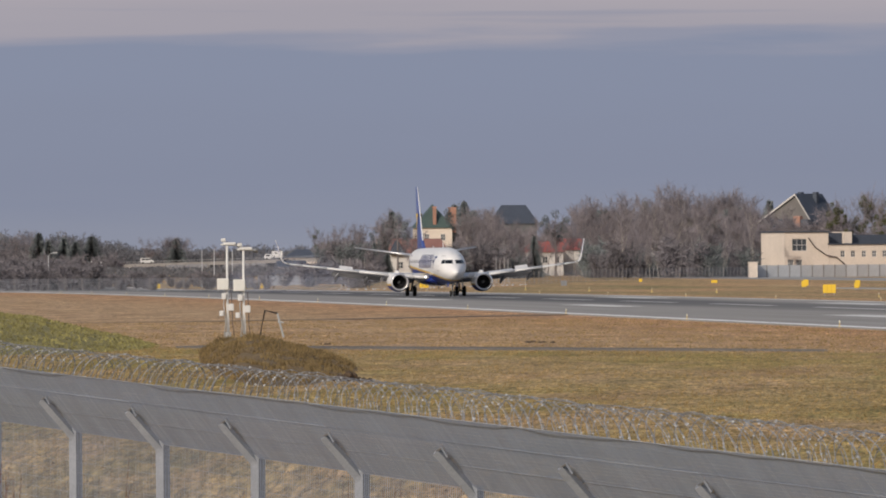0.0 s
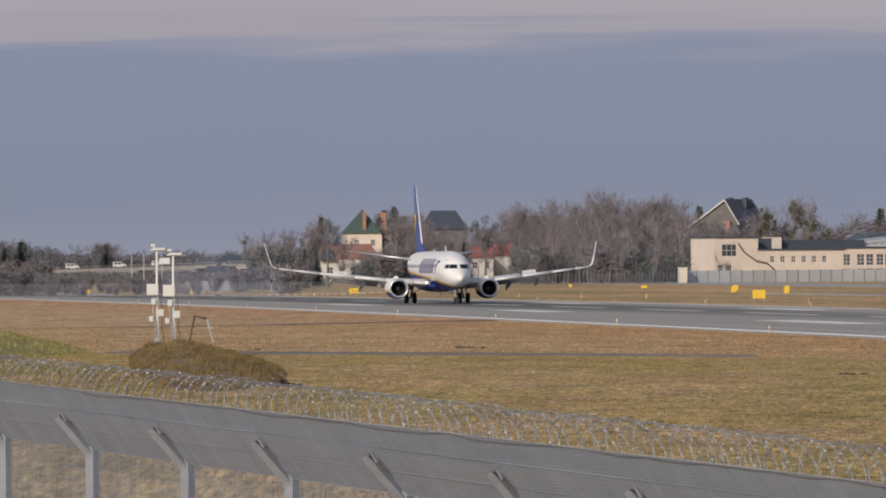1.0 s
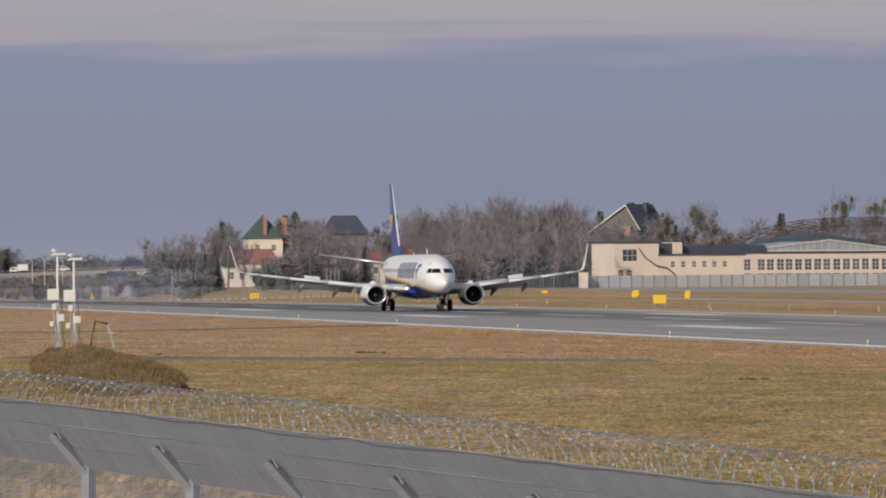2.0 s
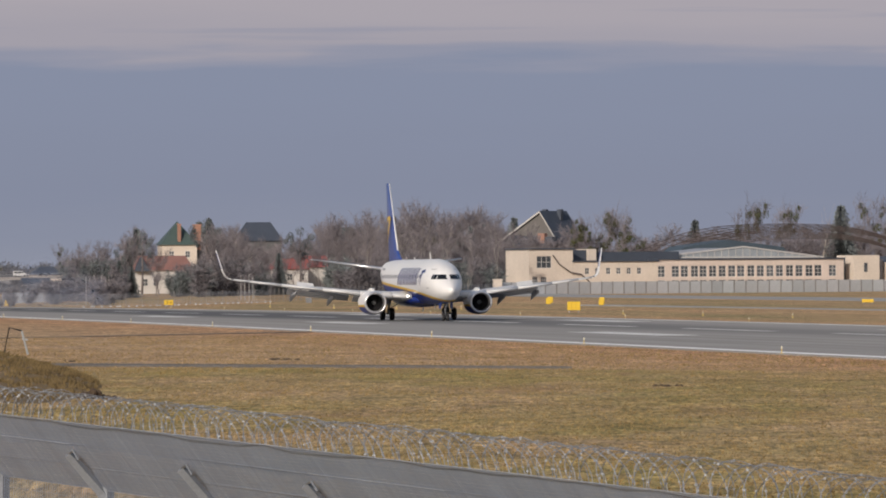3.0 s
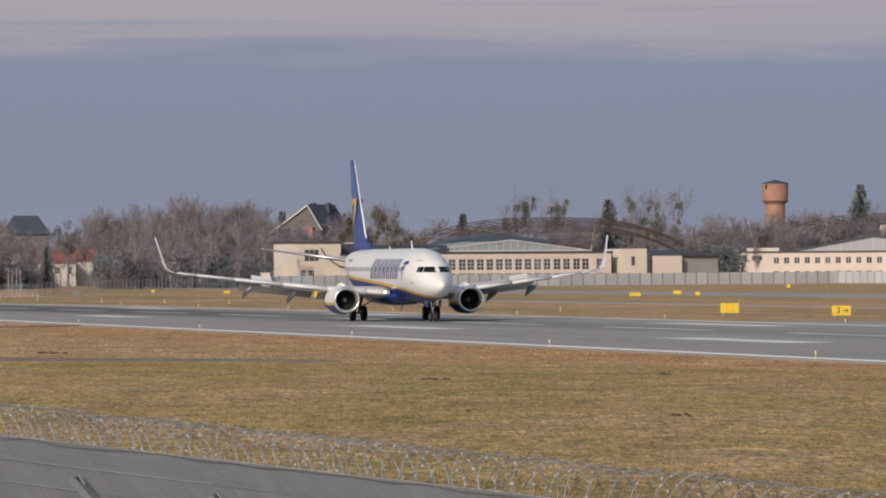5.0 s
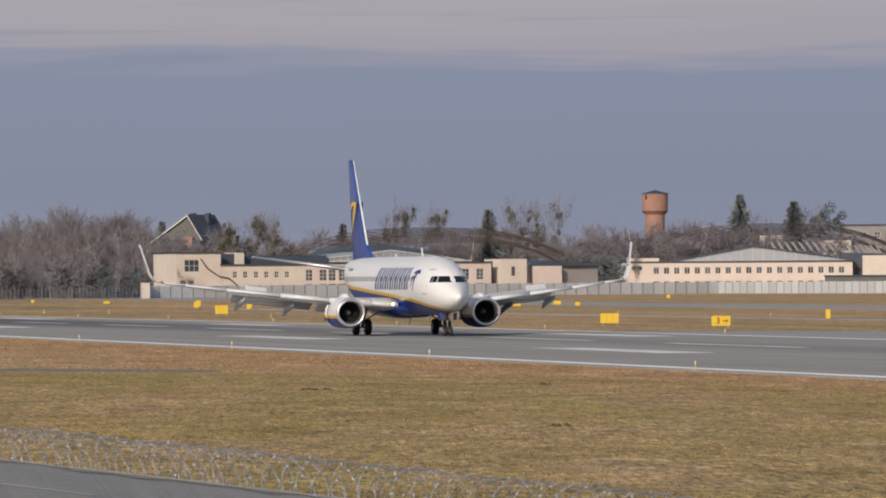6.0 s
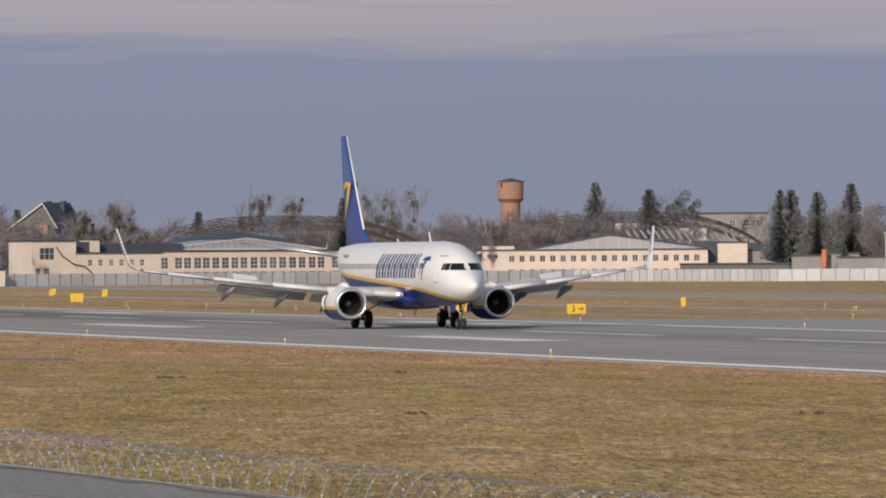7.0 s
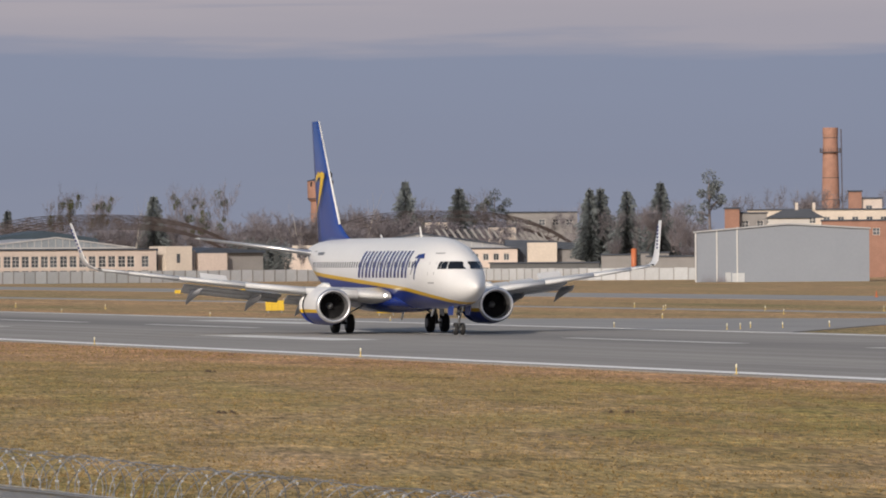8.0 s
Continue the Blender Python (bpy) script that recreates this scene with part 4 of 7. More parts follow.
def terminal_building():
    b = base("service_building", pose(255.8, 1386.6, 0, 0, 0, 13.1), "long cream-pink service building with rows of windows", "building")
    k = .1286
    facade(b, 0, 9.8, 9.0, 12, M_PLASTER2, [(1.7, 5.2, 3.3, 2.5), (.7, 2.0, 1.3, 1.5), (2.6, 2.0, 1.3, 1.5)], bars=(2, 1))
    holes = [(9.8 + (x - 942) * k - .5, 3.9, 1.0, 1.35) for x in (967, 985, 1004, 1022, 1040, 1058)]
    facade(b, 9.85, 29.0, 6.45, 13, M_PLASTER2, holes, y=.05)
    cols = (1097, 1122, 1138, 1156, 1171, 1188, 1205, 1222, 1238, 1256, 1273, 1290, 1307, 1325, 1342, 1360, 1376, 1402)
    holes = [((x - 866) * k - .85, 3.2, 1.7, 2.35) for x in cols] + [((x - 866) * k - .85, .9, 1.7, 1.7) for x in cols]
    facade(b, 29.05, 71.5, 6.75, 16, M_PLASTER, holes, bars=(1, 2))
    # raised dark roof block with a pale pillar
    block("roof_house", b, 9.85, 14.6, 4, 12, 6.75, 8.9, M_ROOFDARK, "dark recessed upper storey")
    block("roof_pillar", b, 14.65, 16.4, 3, 9, 6.75, 9.1, M_PLASTER2, "cream stair head")
    block("roof_house", b, 16.45, 36, 5, 12, 6.75, 8.5, M_ROOFDARK, "dark recessed upper storey")
    # outside stair and pipe down the taller block
    bm = B()
    tube(bm, [(5.2, -.3, 7.9), (6.6, -.3, 6.0), (9.2, -.3, 4.3)], .12, 6)
    tube(bm, [(9.2, -.3, 4.3), (11.5, -.3, 3.9), (13.8, -.3, 2.0)], .14, 6)
    part("stair_rail", bm, M_RUST, b, "brown rusty stair rail", True)
    # low glazed gable over the hall
    x0, xa, x1 = 30.0, 51.3, 69.0
    bm = B()
    prism(bm, [(x0, 7.05), (x1, 7.05), (xa, 9.25)], 6.0, 6.1)
    part("gable_glazing", bm, mat("blue_grey_gable_glass", (0.30, 0.33, 0.36), 0.4, vary=0.2, scale=0.3), b, "blue-grey glazed roof gable")
    for i in range(25):
        x = x0 + (x1 - x0) * i / 24
        h = 7.05 + 2.2 * ((x - x0) / (xa - x0) if x < xa else (x1 - x) / (x1 - xa))
        block("mullion", b, x - .06, x + .06, 5.9, 5.98, 7.04, max(7.1, h), M_WHITEWALL)
    for (xa0, za0), (xb0, zb0) in (((x0 - .6, 7.05), (xa, 9.3)), ((xa, 9.3), (x1 + .6, 7.05)), ((x0, 7.1), (x1, 7.1))):
        bm = B()
        prism(bm, [(xa0, za0), (xb0, zb0), (xb0, zb0 + .28), (xa0, za0 + .28)], 5.8, 6.3)
        part("gable_rail", bm, M_WHITEWALL, b, "white gable edge")
    bm = B()
    prism(bm, [(x0, 7.05), (x1, 7.05), (xa, 9.2)], 6.3, 30)
    part("hall_roof", bm, M_HANGROOF, b, "low grey hall roof")
    bm = B()
    prism(bm, [(46, 7.0), (75, 7.0), (73, 9.4), (60.5, 11.0), (50, 9.6)], 32, 40)
    part("rear_roof", bm, mat("blue_grey_roof", (0.06, 0.085, 0.11), 0.6, vary=0.15, scale=0.3), b, "blue-grey rear roof")
    block("annex", b, 73.8, 79.8, 0, 8, -1.5, 7.5, M_PLASTER2, "pale square annex")
    block("annex_window", b, 76.2, 77.0, -.02, .1, 4.0, 5.9, M_PANE)
    # solid block between the walls; the recess's shade is in its dark colour
    block("dark_gap", b, 71.5, 73.8, 4, 9, -1.5, 6.8, M_ROOFDARK, "dark block painted as the shade of a recess")
    block("annex", b, 80.2, 81.6, 2, 8, -1.5, 6.6, M_GABLE, "grey annex side")
    block("annex", b, 82.0, 88.5, 1, 8, -1.5, 6.0, M_PLASTER, "low pink annex")
    bm = B()
    prism(bm, [(81.6, 6.02), (98, 6.02), (98, 6.5), (86, 7.2)], 2, 12)
    part("annex_roof", bm, M_ROOFDARK, b, "dark lean-to roof")
    block("shed", b, 88.6, 98, 3, 10, -1.5, 6.0, M_GABLE, "dark grey shed")


def barracks_building():
    b = base("long_building", pose(364.3, 1455.1, 0, 0, 0, math.degrees(math.atan2(-13.6, 50.6))), "long pink rendered building with paired windows and grey roof", "building")
    k = .1227
    cols = [1040 + 18.2 * i for i in range(19)]
    holes = [((x - 960) * k - .62, 4.1, 1.24, 1.5) for x in cols if x < 1375] + [((x - 960) * k - .62, 1.0, 1.24, 1.6) for x in cols if x < 1375]
    holes += [(1.1, 4.9, 2.4, 1.0), (4.4, 4.9, 2.4, 1.0)]
    facade(b, 0, 52.4, 6.6, 18, M_PLASTER, holes, bars=(1, 0))
    block("parapet", b, 3.4, 10.4, .6, 1.2, 6.9, 7.6, M_PLASTER2)
    xa, x0, x1 = 31.0, 14.0, 52.2
    bm = B()
    prism(bm, [(x0, 6.9), (x1, 6.9), (xa, 9.9)], 5.0, 40)
    part("roof", bm, M_HANGROOF, b, "broad grey sheet roof")
    for i in range(13):
        x = x0 + 5 + (x1 - x0 - 10) * i / 12
        h = 6.95 + 3.0 * ((x - x0) / (xa - x0) if x < xa else (x1 - x) / (x1 - xa))
        block("mullion", b, x - .07, x + .07, 4.85, 4.97, 6.95, h, M_WHITEWALL)
    bm = B()
    prism(bm, [(x0 - .5, 6.9), (xa, 9.95), (x1 + .5, 6.9), (x1 + .5, 7.15), (xa, 10.25), (x0 - .5, 7.15)], 4.6, 5.2)
    part("gable_rail", bm, M_ROOFDARK, b, "dark gable edge")
    # saw-tooth roof lights behind
    for j in range(9):
        x = 36.0 + j * 1.55
        bm = B()
        prism(bm, [(x, 9.0), (x + .5, 9.0), (x - .9, 11.0), (x - 1.4, 11.0)], 22, 26)
        part("roof_light", bm, M_GABLE, b, "weathered saw-tooth roof light")
    for j in range(6):
        x = 53.0 + j * 1.2
        bm = B()
        prism(bm, [(x, 8.4), (x + .4, 8.4), (x - .8, 10.2), (x - 1.2, 10.2)], 24, 28)
        part("roof_light", bm, M_GABLE, b, "weathered saw-tooth roof light")
    bm = B()
    prism(bm, [(50, 6.0), (72, 6.0), (72, 7.2), (60, 8.3), (50, 8.6)], 14, 30)
    part("rear_roof", bm, M_ROOFDARK, b, "dark rear roof")
    block("annex", b, 54.6, 61.0, 0, 8, -1.5, 7.9, M_PLASTER2, "tall cream annex")
    # dark-coloured block stands in for shade in the gap beside the annex
    block("dark_gap", b, 52.4, 54.6, 4, 9, -1.5, 7.2, M_ROOFDARK, "dark block painted as the shade of a recess")
    block("shed", b, 61.2, 76, 3, 9, -1.5, 6.4, M_GABLE, "dark grey shed")
    bm = B()
    prism(bm, [(61.1, 6.42), (76.4, 6.42), (76.4, 6.8), (64, 7.5)], 2.6, 11)
    part("shed_roof", bm, M_ROOFDARK, b, "dark shed roof")
    for x0_, x1_, z in ((62, 68, 3.6), (69.5, 76, 4.4), (72, 84, 3.2)):
        bm = B()
        prism(bm, [(x0_, z), (x1_, z - .3), (x1_, z), (x0_ + 1.5, z + .9)], -2.5, 1.5)
        part("lean_to_roof", bm, M_GABLE, b, "low corrugated lean-to")


terminal_building()
barracks_building()


def hangar():
    a_, b_, ln, ang = rows_between((369.3, 1169.2), (398.7, 1159.6))
    ob = base("grey_hangar", pose(a_.x, a_.y, 0, 0, 0, ang), "plain grey sheet-metal hangar with low pitched roof", "hangar")
    outline = [(0, -.5), (ln, -.5), (ln, 9.25), (ln * .535, 10.15), (0, 8.75)]
    bm = B()
    prism(bm, outline, 0, 40)
    part("body", bm, M_HANGAR, ob, "plain grey metal cladding")
    # profiled sheets: fine upright ribs on the front
    n = int(ln / .5)
    bm = B()
    for i in range(1, n):
        x = ln * i / n
        top = 8.75 + 1.4 * x / (ln * .535) if x < ln * .535 else 9.25 + .9 * (ln - x) / (ln * .465)
        box(bm, x - .06, x + .06, -.05, 0, 0, top - .1)
    part("cladding_rib", bm, M_HANGAR, ob)
    for (xa, za), (xb, zb) in ((outline[4], outline[3]), (outline[3], outline[2])):
        bm = B()
        prism(bm, [(xa - (.3 if xa == 0 else 0), za + .01), (xb + (.3 if xb == ln else 0), zb + .01), (xb + (.3 if xb == ln else 0), zb + .28), (xa - (.3 if xa == 0 else 0), za + .28)], -.35, 40.4)
        part("roof_slope", bm, M_HANGROOF, ob, "light grey roof slope")
    for x in (0.05, 3.8, 7.4):
        block("downpipe", ob, x, x + .22, -.22, -.06, 0, 8.7 + .14 * x, M_WHITE, "pale vertical trim")
    for x, w, h in ((5.4, 1.0, 1.7), (6.6, 2.2, 1.6)):
        block("door", ob, x, x + w, -.14, -.06, -.2, h, M_CONCRETE, "light grey service door")
    for i in range(5):
        x = random.uniform(1.5, 9)
        bm = B()
        for k in range(22):
            p = Vector((x + random.gauss(0, .4), -1.2 + random.gauss(0, .3), 0))
            q = p + Vector((random.gauss(0, .15), 0, random.uniform(.6, 1.7)))
            bm.faces.new([bm.verts.new(v) for v in (p, p + Vector((.035, 0, 0)), q)])
        part("weed_clump", bm, M_TWIG, ob, "dry weeds at the foot of the wall")


hangar()


def house(name, m, label, w, d, eave, rise, roof, wall, hip=0.0, z0=-2, windows=(), chimneys=(), over=.5):
    """A house whose front faces -y; the ridge runs along x, hip: how far the ridge ends are drawn in."""
    ob = base(name, m, label, "house")
    bm = B()
    box(bm, -w / 2, w / 2, 0, d, z0, eave)
    part("wall", bm, wall, ob)
    bm = B()
    o = over
    lo = [bm.verts.new(v) for v in ((-w / 2 - o, -o, eave), (w / 2 + o, -o, eave), (w / 2 + o, d + o, eave), (-w / 2 - o, d + o, eave))]
    if hip >= w / 2:
        top = [bm.verts.new((0, d / 2, eave + rise))]
        for i in range(4):
            bm.faces.new((lo[i], lo[(i + 1) % 4], top[0]))
    else:
        l_, r_ = bm.verts.new((-w / 2 - o + hip, d / 2, eave + rise)), bm.verts.new((w / 2 + o - hip, d / 2, eave + rise))
        bm.faces.new((lo[0], lo[1], r_, l_)), bm.faces.new((lo[2], lo[3], l_, r_))
        bm.faces.new((lo[1], lo[2], r_)), bm.faces.new((lo[3], lo[0], l_))
    bm.faces.new(lo[::-1])
    part("roof", bm, roof, ob)
    for x, z, ww, hh in windows:
        window(ob, x - ww / 2, z, ww, hh, y=-.05)
    for x, y, z, ww, h in chimneys:
        bm = B()
        box(bm, x - ww / 2, x + ww / 2, y - ww / 2, y + ww / 2, z, z + h)
        box(bm, x - ww / 2 - .12, x + ww / 2 + .12, y - ww / 2 - .12, y + ww / 2 + .12, z + h, z + h + .25)
        part("chimney", bm, M_BRICK, ob, "red brick chimney")
    return ob


def gable_house():
    ob = base("large_house", pose(293.0, 1573, 0, 0, 0, -44), "large house with steep dark roof and grey gable", "house")
    bm = B()
    prism(bm, [(-11.5, -2), (4.6, -2), (4.6, 11.7), (0, 18.2), (-11.5, 11.2)], 0, 10.5)
    part("wall", bm, mat("weathered_grey_cladding", (0.13, 0.124, 0.122), 0.8, vary=0.15, scale=0.4), ob, "grey clad gable wall")
    for ex, ez in ((-12.2, 10.8), (5.2, 10.9)):
        bm = B()
        prism(bm, [(ex, ez), (0, 18.25), (0, 18.65), (ex * 1.02, ez + .1)], -.5, 11.0)
        part("roof_slope", bm, M_ROOFDARK, ob, "dark slate roof slope")
        bm = B()
        prism(bm, [(ex, ez - .1), (0, 18.2), (0, 18.6), (ex * 1.02, ez + .1)], -.62, -.51)
        part("barge_board", bm, M_WHITEWALL, ob, "pale barge board")
    for x, y in ((-1.6, 3), (.6, 6)):
        block("chimney", ob, x, x + 1.1, y, y + 1.0, 16.5, 19.0, M_ROOFDARK, "short brick chimney")
    block("end_wall", ob, 1.6, 4.5, -.03, .0, 8.8, 11.2, M_PLASTER, "cream wall strip")
    # lower wing in front
    low = part("front_wing", B_wing(), M_GABLEDARK, ob, "lower grey front wing")
    for s in (-1, 1):
        bm = B()
        prism(bm, [(-5.5 + s * 3.7, 8.8), (-5.5, 12.7), (-5.5, 13.05), (-5.5 + s * 3.95, 8.9)], -5.4, 3)
        part("roof_slope", bm, M_ROOFDARK, ob, "dark slate roof slope")
    bm = B()
    prism(bm, [(-4.8, 10.6), (5.6, 10.6), (5.0, 12.6), (-4.2, 12.8)], -3.0, 0)
    part("porch_roof", bm, M_ROOFDARK, ob, "dark slate porch roof")
    block("porch_wall", ob, -4.5, 5.4, -2.6, -.05, -2, 10.6, M_GABLEDARK, "grey porch wall")
    block("chimney", ob, 1.3, 3.1, -3.2, -2.0, 11.0, 13.4, M_BRICK, "red brick chimney")


def B_wing():
    bm = B()
    prism(bm, [(-8.9, -2), (-2.1, -2), (-2.1, 9.0), (-5.5, 12.6), (-8.9, 9.0)], -5, -.1)
    return bm


gable_house()
house("green_roof_house", pose(223.4, 1685, 0), "cream house with green hipped tin roof", 8.6, 9, 11.7, 5.9, M_ROOFGREEN, M_PLASTER2, 9, chimneys=((4.6, 2, 10.5, 1.8, 6.0), (0, .5, 12.5, .8, 4.2)), windows=((-2, 8.6, 1.2, 1.6), (2, 8.6, 1.2, 1.6)))
house("brown_roof_house", pose(206.5, 1586, 0), "whitewashed house with brown tiled roof", 13.5, 9, 5.4, 3.4, M_ROOFBROWN, M_WHITEWALL, 1.5, windows=((-4.4, 1.8, 1.5, 1.7), (-1.8, 1.8, 1.3, 1.7), (1.2, 1.8, 1.3, 1.7), (4.2, 1.8, 1.3, 1.7)))
bm = B()
prism(bm, [(-7.0, 5.2), (-3.2, 5.2), (-5.2, 8.6)], -1.6, 2)
h_ = thing("porch_gable", bm, M_ROOFDARK, "small dark tiled porch gable on the house", "roof")
h_.matrix_world = pose(206.5, 1586, 0)
house("red_roof_house", pose(235.6, 1583, 0), "white house with bright red roof", 8.6, 8, 5.45, 2.6, M_ROOFRED, M_WHITEWALL, 2.4, windows=((-2.6, 2.9, 1.8, 1.6), (0, 2.9, 1.3, 1.6), (2.8, 2.9, 1.2, 1.6)))
house("red_roof_house", pose(242.5, 1590, 0), "white house with dull red roof", 7.6, 9, 5.9, 2.7, M_ROOFRED, M_WHITEWALL, 1.0, windows=((-2, 2.9, 1.3, 1.6),))
house("dark_roof_house", pose(250.5, 1732, 0), "house with dark hipped roof behind trees", 10.5, 10, 12.8, 4.8, M_ROOFDARK, M_GABLEDARK, 2.6)
house("cream_house", pose(266, 1690, 0), "cream house mostly hidden by bare trees", 8, 8, 12.5, 3.4, M_ROOFGREEN, M_PLASTER2, 2.5, windows=((-1.5, 9.5, 1.2, 1.5), (1.5, 9.5, 1.2, 1.5)))
house("cream_house", pose(289.5, 1660, 0), "cream house mostly hidden by bare trees", 9, 8, 10.0, 3.4, M_ROOFBROWN, M_PLASTER2, 2.5)


# brick works, sheds and roofs beyond the hangar
def works(name, x0, x1, y, depth, z1, material, label, rz=-18):
    ob = base(name, pose(x0, y, 0, 0, 0, rz), label, "building")
    ln = (x1 - x0) / math.cos(radians(rz))
    n = int(ln / 3.2)
    holes = [(1.0 + i * 3.2, z1 - 3.0, 1.5, 1.5) for i in range(n) if 1.0 + i * 3.2 + 2 < ln and z1 > 6]
    facade(ob, 0, ln, z1, depth, material, holes)
    return ob


works("brick_block", 451.8, 454.8, 1409, 8, 14.8, M_BRICK, "red brick block with dark side")
works("dark_block", 454.9, 461, 1410, 8, 13.8, M_GABLE, "dark grey block with flat roof")
w_ = works("white_roof_house", 435.7, 443.7, 1330, 8, 12.2, M_WHITEWALL, "white upper house with grey pitched roof")
bm = B()
prism(bm, [(-.6, 12.3), (11.5, 12.3), (8.6, 13.9), (3.0, 13.9)], -.5, 9)
part("roof", bm, M_ROOFDARK, w_, "dark pitched roof")
for x in (5.5, 9.0):
    block("vent", w_, x, x + .6, 3, 3.6, 13.9, 15.4, M_PLASTER2, "roof vent pipe")
works("works_building", 478, 520, 1474, 14, 14.9, M_PLASTER2, "pale works building with stepped roof")
works("works_tower", 500.6, 503.4, 1470, 6, 19.0, M_BRICK, "brick stair tower on the works")
works("works_block", 503.6, 508, 1470, 6, 17.4, M_PLASTER, "small block on the works roof")
works("brick_works", 462, 500, 1374, 12, 11.9, M_BRICK, "long red brick works wall")
works("grey_shed", 412.4, 422, 1338, 8, 4.6, M_GABLE, "grey concrete shed behind the wall")
works("small_shed", 410, 416, 1362, 6, 5.0, M_GABLE, "dull grey shed behind the wall")
works("small_shed", 418.5, 424, 1362, 6, 5.4, M_GABLE, "dull grey shed behind the wall")
works("dark_shed", 398, 420, 1404, 8, 3.4, M_GABLEDARK, "dark grey shed with flat roof")
bm = B()
tube(bm, [(404, 1319.5, -.5), (404, 1319.5, 6.3)], .55, 12)
thing("orange_tank", bm, M_ORANGE, "upright orange tank behind the wall", "tank", smooth=True)
works("rubble_building", 446, 462, 1558, 10, 15.2, M_GABLE, "low grey ruin with broken roofline", -14)
works("cream_block", 404.5, 408, 1500, 6, 10.6, M_PLASTER2, "cream wall behind the long building", -14)
works("cream_block", 411, 416, 1503, 6, 12.8, M_PLASTER2, "cream wall behind the long building", -14)
works("cream_block", 425, 431, 1500, 6, 11.6, M_PLASTER2, "cream wall behind the long building", -14)


def water_tower():
    ob = base("water_tower", pose(448.4, 1743.3, 0), "round red brick water tower with wide tank", "water tower")

    def ring_stack(profile, m, nm, lab):
        bm = B()
        rings = [[bm.verts.new((r * math.cos(k * math.tau / 28), r * math.sin(k * math.tau / 28), z)) for k in range(28)] for z, r in profile]
        skin(bm, rings)
        return part(nm, bm, m, ob, lab, False)
    ring_stack([(-2, 2.75), (19.6, 2.5)], M_BRICK, "shaft", "red brick shaft")
    ring_stack([(19.6, 2.55), (20.3, 3.3), (25.0, 3.4)], M_BRICK, "tank", "wide brick tank")
    ring_stack([(25.0, 3.5), (25.15, 3.45), (25.9, .5), (26.0, .1)], M_ROOFDARK, "cap", "dark conical cap")
    ring_stack([(20.3, 3.3), (20.5, 3.42), (20.55, 3.3)], M_ROOFDARK, "cornice", "dark cornice")
    for i in (2.2, 6.6, 8.9):
        a_ = i * math.tau / 10
        bm = B()
        box(bm, -.22, .22, -.1, .1, 23.6, 24.8)
        # solid block, no hole: the opening's darkness is only its colour
        o = part("opening", bm, M_DARK, ob)
        o.matrix_basis = pose(3.42 * math.sin(a_), 3.42 * math.cos(a_), 0, 0, 0, -math.degrees(a_))


def smokestack():
    ob = base("brick_chimney_stack", pose(607.8, 1800, 0), "tall red brick chimney stack with gallery and ladder", "chimney")
    bm = B()
    rings = []
    for i in range(29):
        z = -2 + i * 1.5
        r = 2.9 - .95 * (z / 40)
        if i in (27, 28):
            r += .15
        rings.append([bm.verts.new((r * math.cos(k * math.tau / 24), r * math.sin(k * math.tau / 24), min(z, 39.9))) for k in range(24)])
    skin(bm, rings)
    st = part("stack", bm, M_BRICK, ob, "tapered red brick stack", False)
    for z in (8, 14, 20, 26, 37):
        bm = B()
        r = 2.9 - .95 * (z / 40) + .06
        rings = [[bm.verts.new((q * math.cos(k * math.tau / 24), q * math.sin(k * math.tau / 24), zz)) for k in range(24)] for q, zz in ((r - .1, z), (r, z), (r, z + .2), (r - .1, z + .2))]
        skin(bm, rings)
        part("iron_band", bm, M_RUST, st)
    bm = B()
    r = 2.15
    rings = [[bm.verts.new((q * math.cos(k * math.tau / 24), q * math.sin(k * math.tau / 24), zz)) for k in range(24)] for q, zz in ((r - .1, 33.0), (r + .75, 33.0), (r + .75, 33.25), (r - .1, 33.25))]
    skin(bm, rings)
    for k in range(24):
        a_ = k * math.tau / 24
        tube(bm, [((r + .7) * math.cos(a_), (r + .7) * math.sin(a_), 33.2), ((r + .7) * math.cos(a_), (r + .7) * math.sin(a_), 34.3)], .05, 4)
    part("gallery", bm, M_RUST, ob, "dark iron gallery")
    bm = B()
    for dx in (-.3, .3):
        tube(bm, [(3.3, -1 + dx, 0), (2.75, -1 + dx, 39.5)], .07, 4)
    for i in range(60):
        z = 1 + i * .64
        x = 3.3 - .55 * z / 39.5
        box(bm, x - .04, x + .04, -1.3, -.7, z, z + .08)
    part("ladder", bm, M_RUST, ob, "dark caged ladder")


water_tower()
smokestack()


